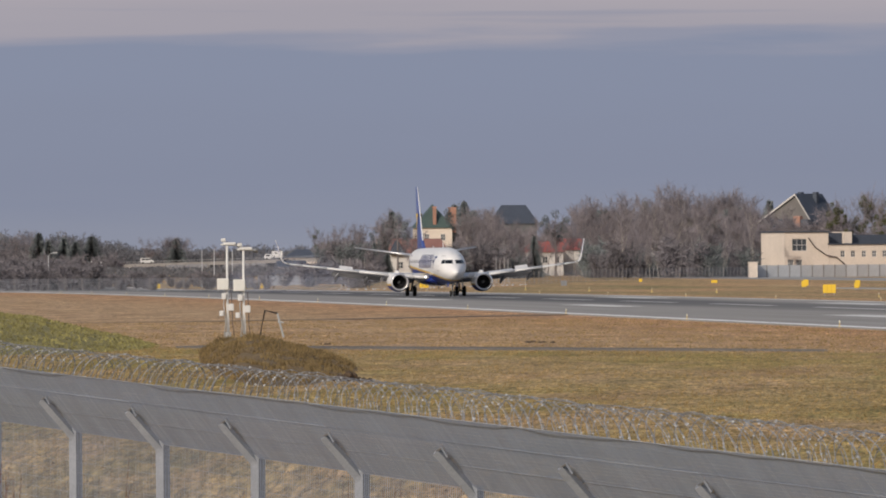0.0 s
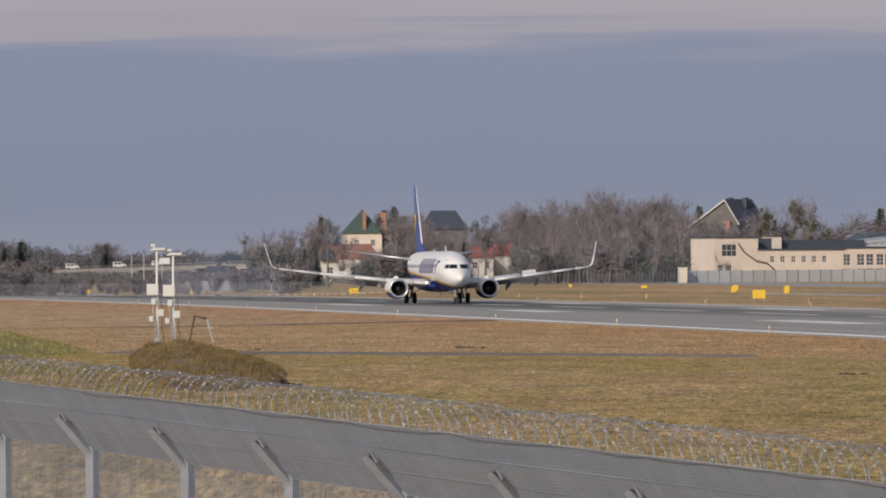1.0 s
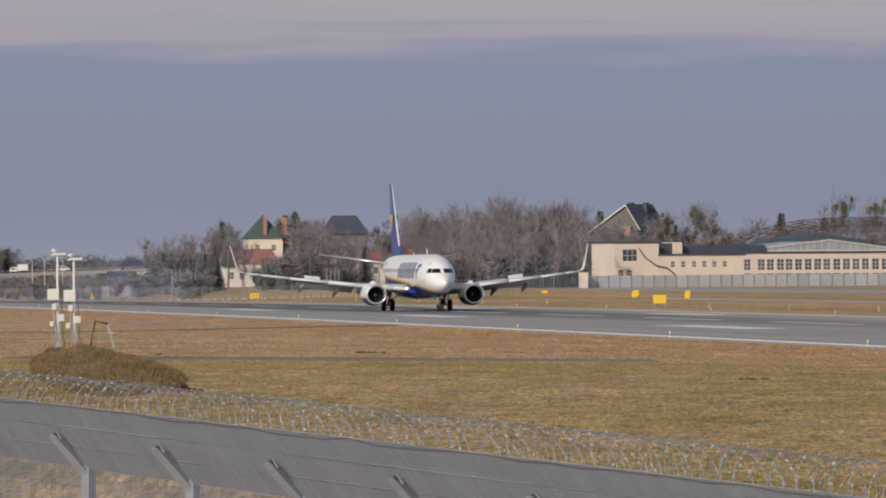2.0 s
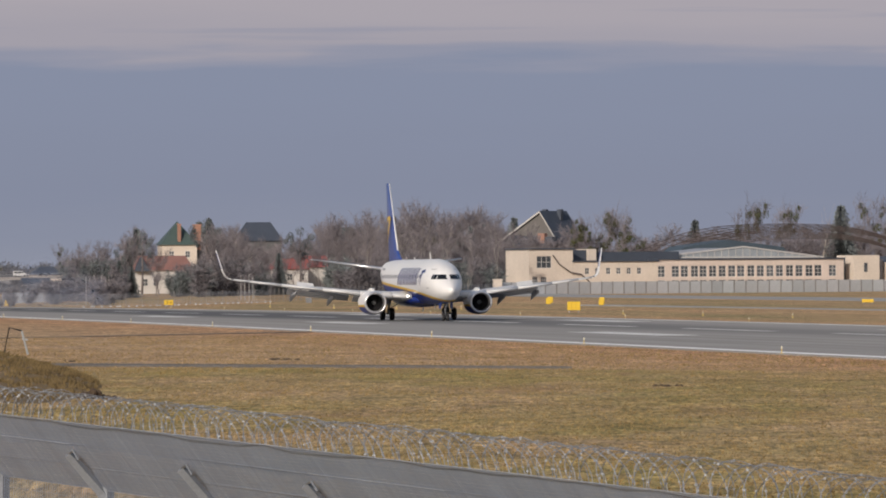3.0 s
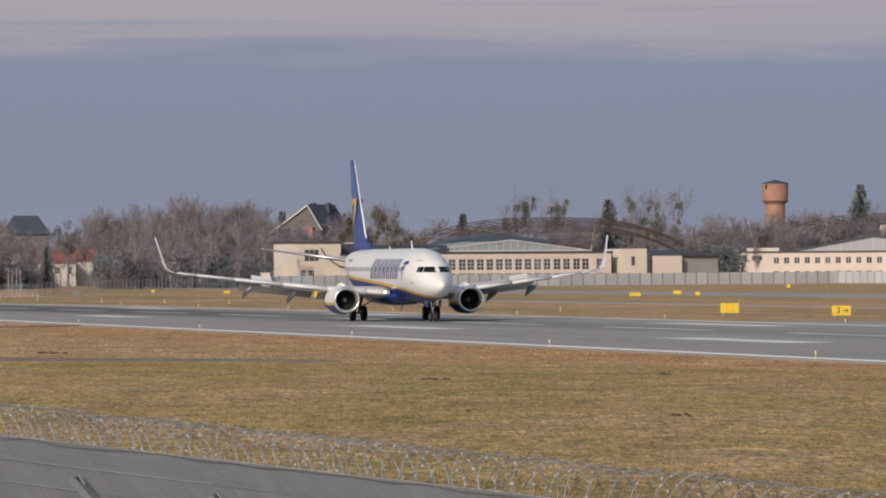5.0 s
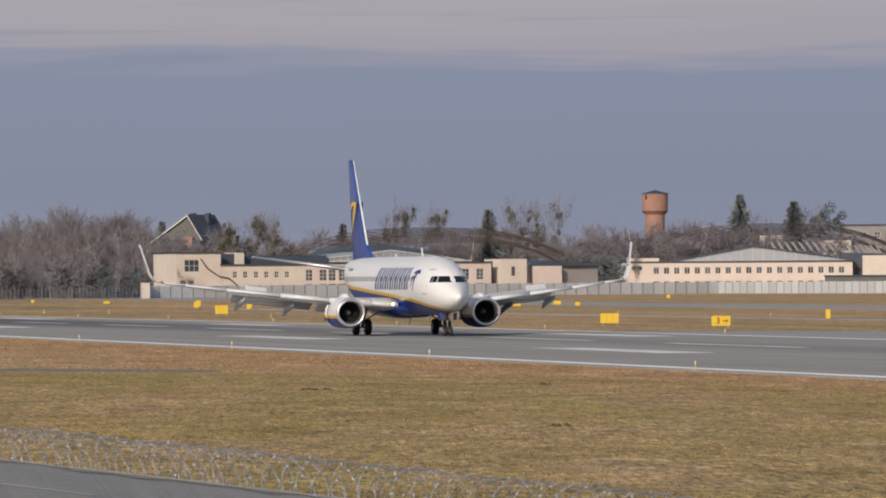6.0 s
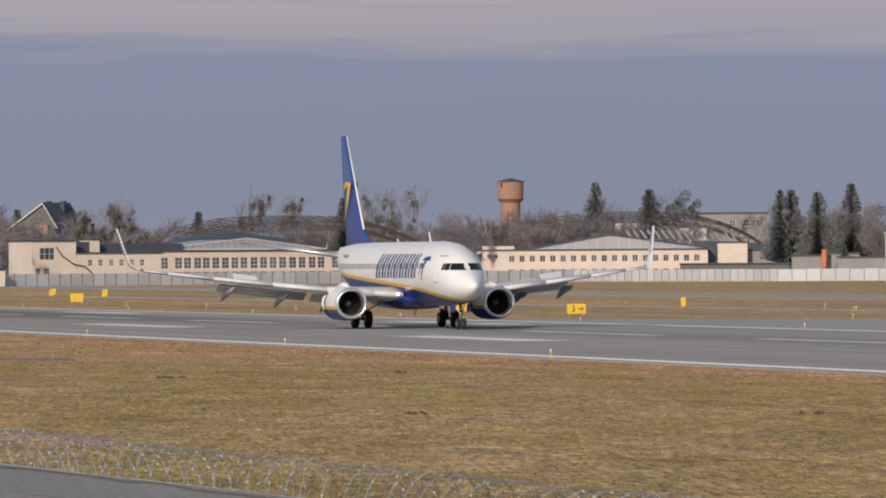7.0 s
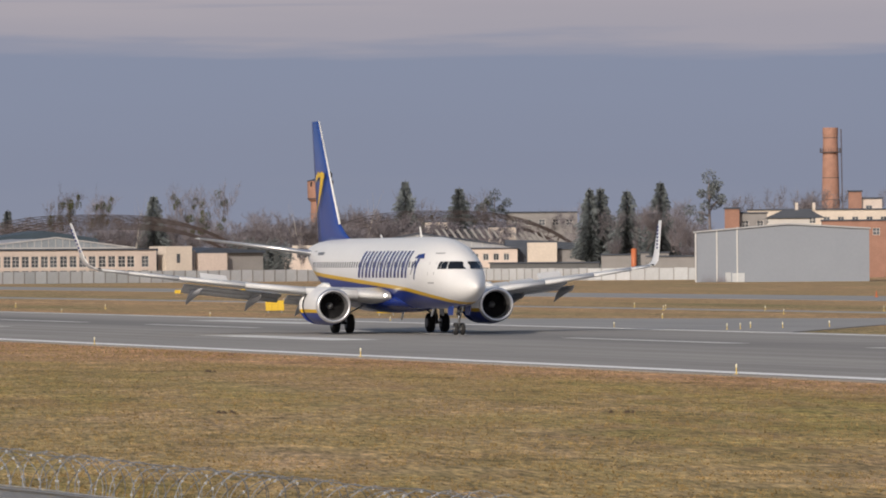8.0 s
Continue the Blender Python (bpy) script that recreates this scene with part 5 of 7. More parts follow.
def truss_hangar(m, label, span, rise, bays, step):
    """The bare rusty ribs of an arched hangar without its skin."""
    ob = base("hangar_frame", m, label, "hangar frame")
    for j in range(bays):
        bm = B()
        pts, low = [], []
        for i in range(25):
            u = i / 24
            z = rise * (1 - abs(2 * u - 1) ** 2.9)
            off, k = j * 2.4 - bays * 1.2, 1 - .035 * j
            pts.append((span * (u - .5) * k + off, j * step, z * k + 1.2))
            low.append((span * (u - .5) * .97 * k + off, j * step, max(0, z * k - .5)))
        tube(bm, pts, .07, 4)
        tube(bm, low, .07, 4)
        for i in range(24):
            tube(bm, [low[i], pts[i + 1]], .035, 3)
            tube(bm, [pts[i], low[i]], .035, 3)
        part("rib", bm, M_RUST, ob, "rusty lattice rib")
    for i in range(1, 24):
        u = i / 24
        z = rise * (1 - abs(2 * u - 1) ** 2.9) + 1.2
        bm = B()
        k = 1 - .035 * (bays - 1)
        off = (bays - 1) * 2.4
        tube(bm, [(span * (u - .5) - bays * 1.2, 0, z), (span * (u - .5) * k + off - bays * 1.2, (bays - 1) * step, (z - 1.2) * k + 1.2)], .06, 4)
        part("purlin", bm, M_RUST, ob)
    for s in (-1, 1):
        for j in range(bays):
            bm = B()
            x = s * span / 2 * (1 - .035 * j) + j * 2.4 - bays * 1.2
            tube(bm, [(x, j * step, -9), (x, j * step, 1.2)], .2, 4)
            part("column", bm, M_RUST, ob)


truss_hangar(pose(332, 1462, 6.0, 0, 0, -2), "rusty bare ribs of an arched hangar roof", 66, 7.3, 6, 7.0)
truss_hangar(pose(424, 1512, 7.0, 0, 0, -4), "rusty bare ribs of a second arched hangar roof", 62, 7.2, 6, 7.0)


# ---- overpass and traffic at the far end ----
FAR = 1.83  # the overpass lies well beyond the houses


def deck_z(x):
    return 4.32 + (2.62 - 4.32) * FAR + (x - 99.8 * FAR) * 0.0256


def deck_pose(x, lane, speed):
    return pose(x, 1446.6 * FAR - (x - 99.8 * FAR) * .0934 + lane, deck_z(x) + .05, 0, -1.5 if speed > 0 else 1.5, -5.3 if speed > 0 else 174.7)


def overpass():
    ob = base("overpass", Matrix(), "long low concrete road overpass on piers", "bridge", kind="structure")
    x0, x1 = 112.0 * FAR, 210.0 * FAR
    a_, b_ = (x0, deck_z(x0)), (x1, deck_z(x1))
    bm = B()
    ya, yb = 1446.6 * FAR - (x0 - 99.8 * FAR) * .0934, 1446.6 * FAR - (x1 - 99.8 * FAR) * .0934
    rings = []
    for (x, z), y in ((a_, ya), (b_, yb)):
        rings.append([bm.verts.new((x, yy, zz)) for yy, zz in ((y - 4, z - 1.1), (y + 6, z - 1.1), (y + 6, z), (y - 4, z))])
    skin(bm, rings)
    part("deck", bm, M_GABLE, ob, "concrete bridge deck")
    for dy in (-4.1, 6.1):
        bm = B()
        rings = []
        for (x, z), y in ((a_, ya), (b_, yb)):
            rings.append([bm.verts.new((x, y + dy + e_, zz)) for e_, zz in ((-.1, z - .25), (.1, z - .25), (.1, z + .12), (-.1, z + .12))])
        skin(bm, rings)
        part("edge_beam", bm, M_GABLE, ob, "grey edge beam")
        for i in range(83):
            x = x0 + 1 + i * 2.15
            y = ya - (x - x0) * .0934 + dy
            bm = B()
            tube(bm, [(x, y, deck_z(x) + .1), (x, y, deck_z(x) + 1.0)], .05, 4)
            part("rail_post", bm, M_GALV, ob)
        bm = B()
        tube(bm, [(x0, ya + dy, deck_z(x0) + 1), (x1, yb + dy, deck_z(x1) + 1)], .05, 4)
        part("rail", bm, M_GALV, ob)
    for x in (213, 232, 247, 262, 278, 293, 308, 320, 340, 360, 378):
        for dy in (-2, 4):
            bm = B()
            box(bm, x - .5, x + .5, -.5, .5, -9.0, deck_z(x) - 1.1)
            o = part("pier", bm, M_CONCRETE, ob, "concrete pier")
            o.matrix_basis = pose(0, ya - (x - x0) * .0934 + dy, 0)


def vehicle(name, label, cargo):
    ob = base(name, Matrix(), label, "van")
    bm = B()
    prof = [(-2.6, .45), (2.5, .45), (2.6, 1.1), (1.7, 1.35), (1.1, 2.2), (-2.6, 2.3)] if not cargo else [(-.2, .5), (2.6, .5), (2.7, 1.3), (2.2, 2.3), (-.2, 2.3)]
    prism(bm, prof, -1, 1)
    bmesh.ops.bevel(bm, geom=bm.edges[:], offset=.1, segments=1, affect="EDGES")
    part("body", bm, M_WHITE, ob)
    if cargo:
        bm = B()
        box(bm, -4.4, -.35, -1.2, 1.2, .8, 3.3, bevel=.06)
        part("cargo_box", bm, M_WHITE, ob, "white cargo box")
    for s in (-1, 1):
        for x0, x1 in (((-2.2, -.9), (-.7, .6), (.75, 1.3)) if not cargo else ((.6, 2.0),)):
            bm = B()
            box(bm, x0, x1, s * 1.02 - .02, s * 1.02 + .02, 1.4, 2.0)
            part("side_window", bm, M_GLASS, ob)
        for x in ((-1.7, 1.7) if not cargo else (-3.2, 1.7)):
            bm = B()
            rings = [[bm.verts.new((x + r * math.cos(k * math.tau / 14), s * y, .4 + r * math.sin(k * math.tau / 14))) for k in range(14)] for y, r in ((.8, .3), (.8, .4), (1.02, .4), (1.03, .2))]
            skin(bm, rings)
            part("wheel", bm, M_TYRE, ob)
    for s in (-1, 1):
        bm = B()
        disc(bm, (2.72, s * .7, .85), .14, (1, 0, 0), 10)
        part("headlight", bm, M_LAMP, ob, "lit headlight")
    return ob


overpass()
OVERPASS_TRAFFIC = [
    (vehicle("white_van", "white minibus with dark windows on the overpass", False), 120.4 * FAR, 17.2, 4.0),
    (vehicle("white_van", "white panel van on the overpass", False), 130.7 * FAR, 16.4, 4.0),
    (vehicle("box_truck", "white box truck on the overpass", True), 156.4 * FAR, -16.2, 0.2),
]
for x, y, w, z1, lab in ((141.6, 1494, 4.0, 1.9, "small white house under the overpass"), (146.0, 1494, 4.4, 2.0, "small white house under the overpass"), (152.5, 1472, 5.2, 2.2, "small white block under the overpass"), (157.5, 1475, 3.0, 2.2, "small white block under the overpass")):
    house("small_house", pose(x * 1.7, y * 1.7, -3.2), lab, w * 1.7, 7, z1 + 2.4, 1.3, M_GABLE, M_WHITEWALL, .8, windows=((-.9, 1.2, .8, .9), (.9, 1.2, .8, .9)))
bm = B()
box(bm, 148.3, 158.5, 1392, 1392.4, -2.5, .95)
thing("low_wall", bm, M_POST, "low pale concrete wall at the far end", "wall")
house("brown_house", pose(306, 2702, 0), "house with wide dark hipped roof", 13, 12, 4.6, 3.4, M_ROOFDARK, M_PLASTER2, 4.5)
house("small_house", pose(279, 2500, -3), "low pink house with pale gable", 10, 8, 4.2, 2.4, M_ROOFDARK, M_PLASTER, .2)


def street_lamp(x, y, h, arm):
    ob = base("street_lamp", pose(x, y, -2), "thin grey street lamp post", "lamp post", "far lamp posts")
    bm = B()
    tube(bm, [(0, 0, 0), (0, 0, h), (arm * .5, 0, h + .5), (arm, 0, h + .6)], [.11, .07, .06, .05], 5)
    part("post", bm, M_CONCRETE, ob)
    if arm:
        bm = B()
        box(bm, arm - .3, arm + .5, -.15, .15, h + .5, h + .68)
        part("head", bm, M_WHITE, ob)


for x, y, h, arm in ((102.3, 1346, 7.2, 1.2), (88, 1340, 7, 0), (112.5, 1345, 5.4, 0), (133, 1352, 7.5, 0), (135.4, 1352, 7.8, 0), (139, 1352, 7.6, 0)):
    street_lamp(x, y, h, arm)
# pale slender poles in a row before the houses
for i, (x, h) in enumerate([(x0 + dx, hh) for x0, n_ in ((148.5, 7), (177.0, 4)) for dx, hh in zip((0, .7, 1.5, 2.2, 2.9, 3.6, 4.2), (7.2, 6.8, 7.4, 7.0, 7.3, 6.9, 7.2))][:11]):
    bm = B()
    tube(bm, [(0, 0, -1), (0, 0, h - 2.2)], [.055, .045], 5)
    thing("pole", bm, M_GALV, "slender pale pole in the grass", "pole", "row of poles").matrix_world = pose(x, 1250, -.8)


# ---- trees ----
def grow(bm, tw, p, d, length, r, depth, rng, spread, up, twig_len, twig_n, twig_w):
    """A limb and its branches; thin twigs go to the second mesh."""
    pts, q, rad = [p.copy()], p.copy(), [r]
    dd = d.copy()
    for i in range(3):
        dd = (dd + Vector((rng.gauss(0, .12), rng.gauss(0, .12), up * .12 + rng.gauss(0, .06)))).normalized()
        q = q + dd * (length / 3)
        pts.append(q.copy())
        rad.append(max(.012, r * (1 - .22 * (i + 1))))
    tube(bm, pts, rad, 5 if r > .12 else 3, False)
    if depth == 0:
        for i in range(twig_n):
            b0 = pts[rng.randint(1, 3)]
            v = (dd + Vector((rng.gauss(0, .7), rng.gauss(0, .7), rng.gauss(.15, .5)))).normalized()
            e_ = b0 + v * twig_len * rng.uniform(.5, 1.3)
            s = v.cross(Vector((rng.gauss(0, 1), rng.gauss(0, 1), rng.gauss(0, 1)))).normalized() * twig_w
            tw.append((b0 - s, b0 + s, e_))
        return
    for i in range(rng.randint(3, 4)):
        b0 = pts[rng.randint(1, 3)] if i else pts[3]
        az_ = rng.uniform(0, math.tau)
        side = Vector((math.cos(az_), math.sin(az_), 0))
        v = (dd * (1 - spread) + side * spread + Vector((0, 0, up * .25))).normalized()
        grow(bm, tw, b0, v, length * rng.uniform(.6, .82), rad[3] * .8, depth - 1, rng, spread, up, twig_len, twig_n, twig_w)


def tri_mesh(tris, material):
    me = bpy.data.meshes.new("leaves")
    me.from_pydata([tuple(v) for t in tris for v in t], [], [(3 * i, 3 * i + 1, 3 * i + 2) for i in range(len(tris))])
    me.materials.append(material)
    return me


def clump(tris, c, r, n, rng, size):
    for i in range(n):
        v = Vector((rng.gauss(0, 1), rng.gauss(0, 1), rng.gauss(0, 1))).normalized() * r * rng.uniform(.3, 1) ** .5
        a_ = c + v
        s = Vector((rng.gauss(0, 1), rng.gauss(0, 1), rng.gauss(0, 1))).normalized() * size
        t = Vector((rng.gauss(0, 1), rng.gauss(0, 1), rng.gauss(0, 1))).normalized() * size
        tris.append((a_, a_ + s, a_ + t))


def bare_tree(seed, name, label, bark, h=16.0, slim=.42, mistle=0, twigs=M_TWIG, depth=4, trunk=.26, twig_n=10):
    """A leafless tree 16 m high, with fine twigs and, on some, round mistletoe clumps."""
    rng = random.Random(seed)
    ob = base(name, Matrix(), label, "tree", "bare trees")
    bm, tw = B(), []
    grow(bm, tw, Vector((0, 0, -.5)), Vector((0, 0, 1)), h * .36, trunk, depth, rng, slim, .9, h * .085, twig_n, .03)
    # bring to the wanted height
    top = max(max(v.co.z for v in bm.verts), max((t[2].z for t in tw), default=0))
    k = h / top
    bmesh.ops.scale(bm, vec=(k, k, k), verts=bm.verts)
    tips = [v.co.copy() for v in bm.verts if v.co.z > h * .45]
    part("trunk", bm, bark, ob, "", True)
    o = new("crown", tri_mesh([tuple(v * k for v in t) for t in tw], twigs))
    o.parent = ob
    if mistle:
        tris = []
        for i in range(mistle):
            c = rng.choice(tips) + Vector((0, 0, -.1))
            clump(tris, c, rng.uniform(.35, .75), 90, rng, .22)
        o = tagged(new("mistletoe", tri_mesh(tris, M_MISTLE)), "round olive mistletoe clumps")
        o.parent = ob
    return ob


def conifer(seed, h=16.0, label="dark green spruce with drooping branches", wide=.25):
    rng = random.Random(seed)
    ob = base("conifer", Matrix(), label, "tree", "conifers")
    bm = B()
    tube(bm, [(0, 0, -.5), (0, 0, h * .5), (0, 0, h)], [.24, .14, .02], 6)
    part("trunk", bm, M_TRUNK, ob, "", True)
    tris = []
    z = h * .06
    while z < h * .97:
        u = z / h
        reach = h * wide * ((1 - u) ** .85) * rng.uniform(.8, 1.12) + .15
        n_ = max(5, int(11 * (1 - u) + 4))
        a0 = rng.uniform(0, math.tau)
        for i in range(n_):
            a_ = a0 + (i + rng.uniform(-.3, .3)) * math.tau / n_
            r = reach * rng.uniform(.6, 1.12)
            out, side = Vector((math.cos(a_), math.sin(a_), 0)), Vector((-math.sin(a_), math.cos(a_), 0))
            root = Vector((0, 0, z))
            tip = out * r + Vector((0, 0, z - r * .34 + (.25 if u > .7 else 0)))
            m_ = int(8 + r * 6)
            for j in range(m_):
                f = (j + rng.random()) / m_
                c = root.lerp(tip, f) + Vector((0, 0, .10 * r * math.sin(f * 3.1)))
                w = (.20 * r * (1 - f) + .12) * rng.uniform(.6, 1.2)
                for s_ in (-1, 1):
                    e_ = c + side * s_ * w + out * rng.uniform(.05, .35) + Vector((0, 0, rng.uniform(-.5, -.02)))
                    tris.append((c + out * -.1, c + out * .12 + Vector((0, 0, .06)), e_))
        z += h * .027 * (1.15 - .5 * u)
    for i in range(24):
        q = Vector((rng.gauss(0, .07), rng.gauss(0, .07), h * rng.uniform(.9, 1.0)))
        tris.append((q, q + Vector((rng.gauss(0, .12), rng.gauss(0, .12), -.35)), q + Vector((rng.gauss(0, .12), rng.gauss(0, .12), -.3))))
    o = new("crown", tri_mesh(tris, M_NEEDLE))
    o.parent = ob
    return ob


def pine(seed, h=16.0):
    rng = random.Random(seed)
    ob = base("pine_tree", Matrix(), "tall pine with bare trunk and clumped crown", "tree")
    bm = B()
    tube(bm, [(0, 0, -.5), (.2, 0, h * .4), (0, .2, h * .75), (.3, .1, h * .95)], [.3, .24, .15, .05], 6)
    tris = []
    for i in range(11):
        z = h * rng.uniform(.5, .95)
        a_ = rng.uniform(0, math.tau)
        r = rng.uniform(.8, 3.4)
        c = Vector((math.cos(a_) * r, math.sin(a_) * r, z + rng.uniform(.2, 1.2)))
        tube(bm, [(0, 0, z - .6), c], [.09, .03], 4)
        clump(tris, c, rng.uniform(.6, 1.25), 130, rng, .3)
    clump(tris, Vector((.2, .1, h * .95)), 1.2, 150, rng, .3)
    part("trunk", bm, M_TRUNK, ob, "", True)
    o = new("crown", tri_mesh(tris, M_NEEDLE))
    o.parent = ob
    return ob


def bush(seed, h=4.0, material=M_TWIGDRY, label="dense leafless brown thicket in winter"):
    rng = random.Random(seed)
    ob = base("bush", Matrix(), label, "bush", "thicket")
    bm, tris = B(), []
    for i in range(9):
        a_, r = rng.uniform(0, math.tau), rng.uniform(.2, 1.6)
        e_ = Vector((math.cos(a_) * r, math.sin(a_) * r, h * rng.uniform(.6, 1)))
        tube(bm, [(e_.x * .2, e_.y * .2, -.3), e_], [.05, .015], 3)
        for j in range(70):
            b0 = Vector((e_.x * .2, e_.y * .2, 0)).lerp(e_, rng.uniform(.15, 1))
            v = Vector((rng.gauss(0, .7), rng.gauss(0, .7), rng.gauss(.5, .5))).normalized()
            s = v.cross(Vector((rng.gauss(0, 1), rng.gauss(0, 1), 0.2))).normalized() * .045
            tris.append((b0 - s, b0 + s, b0 + v * rng.uniform(.5, 1.1)))
    part("stem", bm, M_TWIGDRY, ob)
    o = new("crown", tri_mesh(tris, material))
    o.parent = ob
    return ob


def place(ob, x, y, h, native, rng, widen=1.0, z0=-.5):
    k = (h - z0) / native
    m = Matrix.LocRotScale((x, y, z0), Euler((0, 0, rng.uniform(0, math.tau))), (k * widen, k * widen, k))
    return copy_thing(ob, m)


def plant_trees():
    rng = random.Random(11)
    lab = "leafless grey-brown tree with fine twigs"
    bare = [bare_tree(s, "bare_tree", lab, M_TRUNK, slim=sl) for s, sl in ((1, .40), (2, .46), (3, .36), (4, .42), (5, .5))]
    birch = [bare_tree(s, "birch_tree", "bare birch with pale white trunk", M_BIRCH, slim=.30, trunk=.3, twig_n=9) for s in (21, 22)]
    mist = [bare_tree(s, "mistletoe_tree", "bare tree dotted with mistletoe clumps", M_TRUNK, slim=.42, mistle=n, twig_n=5, depth=4) for s, n in ((31, 16), (32, 9), (33, 20))]
    dead = [bare_tree(s, "dead_tree", "pruned dead tree with bare pale limbs", M_BIRCH, slim=.5, twig_n=0, depth=2, trunk=.34) for s in (41,)]
    cone = [conifer(s, wide=w) for s, w in ((51, .25), (52, .22), (53, .28))]
    pines = [pine(61)]
    bushes = [bush(71), bush(72, label="dense dark thicket of bare shrubs"), bush(73, material=M_NEEDLE, label="dark evergreen shrub among bare trees")]
    kinds = {"bare": bare, "birch": birch, "mist": mist, "dead": dead, "conifer": cone, "pine": pines}
    protos = bare + birch + mist + dead + cone + pines + bushes
    # skyline of the main belt: azimuth from the bank and top as an angle
    sky = [(6.64, .30), (6.85, .27), (7.04, .29), (7.23, .40), (7.39, .38), (7.7, .43), (8.02, .43), (8.12, .34), (8.34, .33), (8.46, .38), (8.56, .43), (8.73, .50), (8.99, .60), (9.15, .53), (9.29, .63), (9.53, .61), (9.81, .56), (10.09, .57), (10.28, .47)]

    def top_at(a_, r):
        el = np.interp(a_, [s[0] for s in sky], [s[1] for s in sky])
        return EYE + math.tan(radians(float(el))) * r
    for row, (r, n, low) in enumerate(((1640, 66, 1.0), (1540, 70, .95), (1450, 52, .72))):
        for i in range(n):
            a_ = 6.62 + (10.26 - 6.62) * (i + rng.uniform(.1, .9)) / n
            rr = r + rng.uniform(-28, 28)
            if row > 0 and 7.12 < a_ < 7.74 or row == 0 and 7.36 < a_ < 7.74 or row > 0 and 8.30 < a_ < 8.82 and rng.random() < .9:
                continue
            if row == 0 and 8.1 < a_ < 8.36 and rng.random() < .8:
                continue
            h = top_at(a_, rr) * low * (rng.uniform(.9, 1.1) if rng.random() < .4 else rng.uniform(.58, .88)) * (.84 if 8.05 < a_ < 8.4 and row == 1 else 1)
            place(rng.choice(bare + birch if row else bare + bare + cone[:1]), math.sin(radians(a_)) * rr, math.cos(radians(a_)) * rr, h, 16, rng, rng.uniform(.85, 1.25))
    # thickets at the foot of the belt
    for i in range(190):
        a_ = rng.uniform(6.6, 10.2)
        rr = rng.uniform(1375, 1480)
        if 7.12 < a_ < 7.5 or 8.3 < a_ < 8.8:
            continue
        place(rng.choice(bushes), math.sin(radians(a_)) * rr, math.cos(radians(a_)) * rr, rng.uniform(3.5, 8), 4, rng, 1.1)
    for i in range(112):
        a_ = rng.uniform(10.3, 17.6)
        rr = rng.uniform(1530, 1680)
        place(rng.choice(bare), math.sin(radians(a_)) * rr, math.cos(radians(a_)) * rr, rng.uniform(11.5, 16.5), 16, rng, 1.75)
    for i in range(70):
        a_ = rng.uniform(3.4, 5.0)
        rr = rng.uniform(2500, 2640)
        place(rng.choice(bushes[:2]), math.sin(radians(a_)) * rr, math.cos(radians(a_)) * rr, rng.uniform(2, 7), 4, rng, 1.2, -5)
    # scrub behind the far fence and before the overpass
    for i in range(125):
        a_ = rng.uniform(3.4, 7.1)
        rr = rng.uniform(1240, 1480)
        place(rng.choice(bushes[:2]), math.sin(radians(a_)) * rr, math.cos(radians(a_)) * rr, rng.uniform(.6, 2.2) + (2.2 if a_ < 4.7 or a_ > 6.4 else 0), 4, rng, 1.7, -1.5)
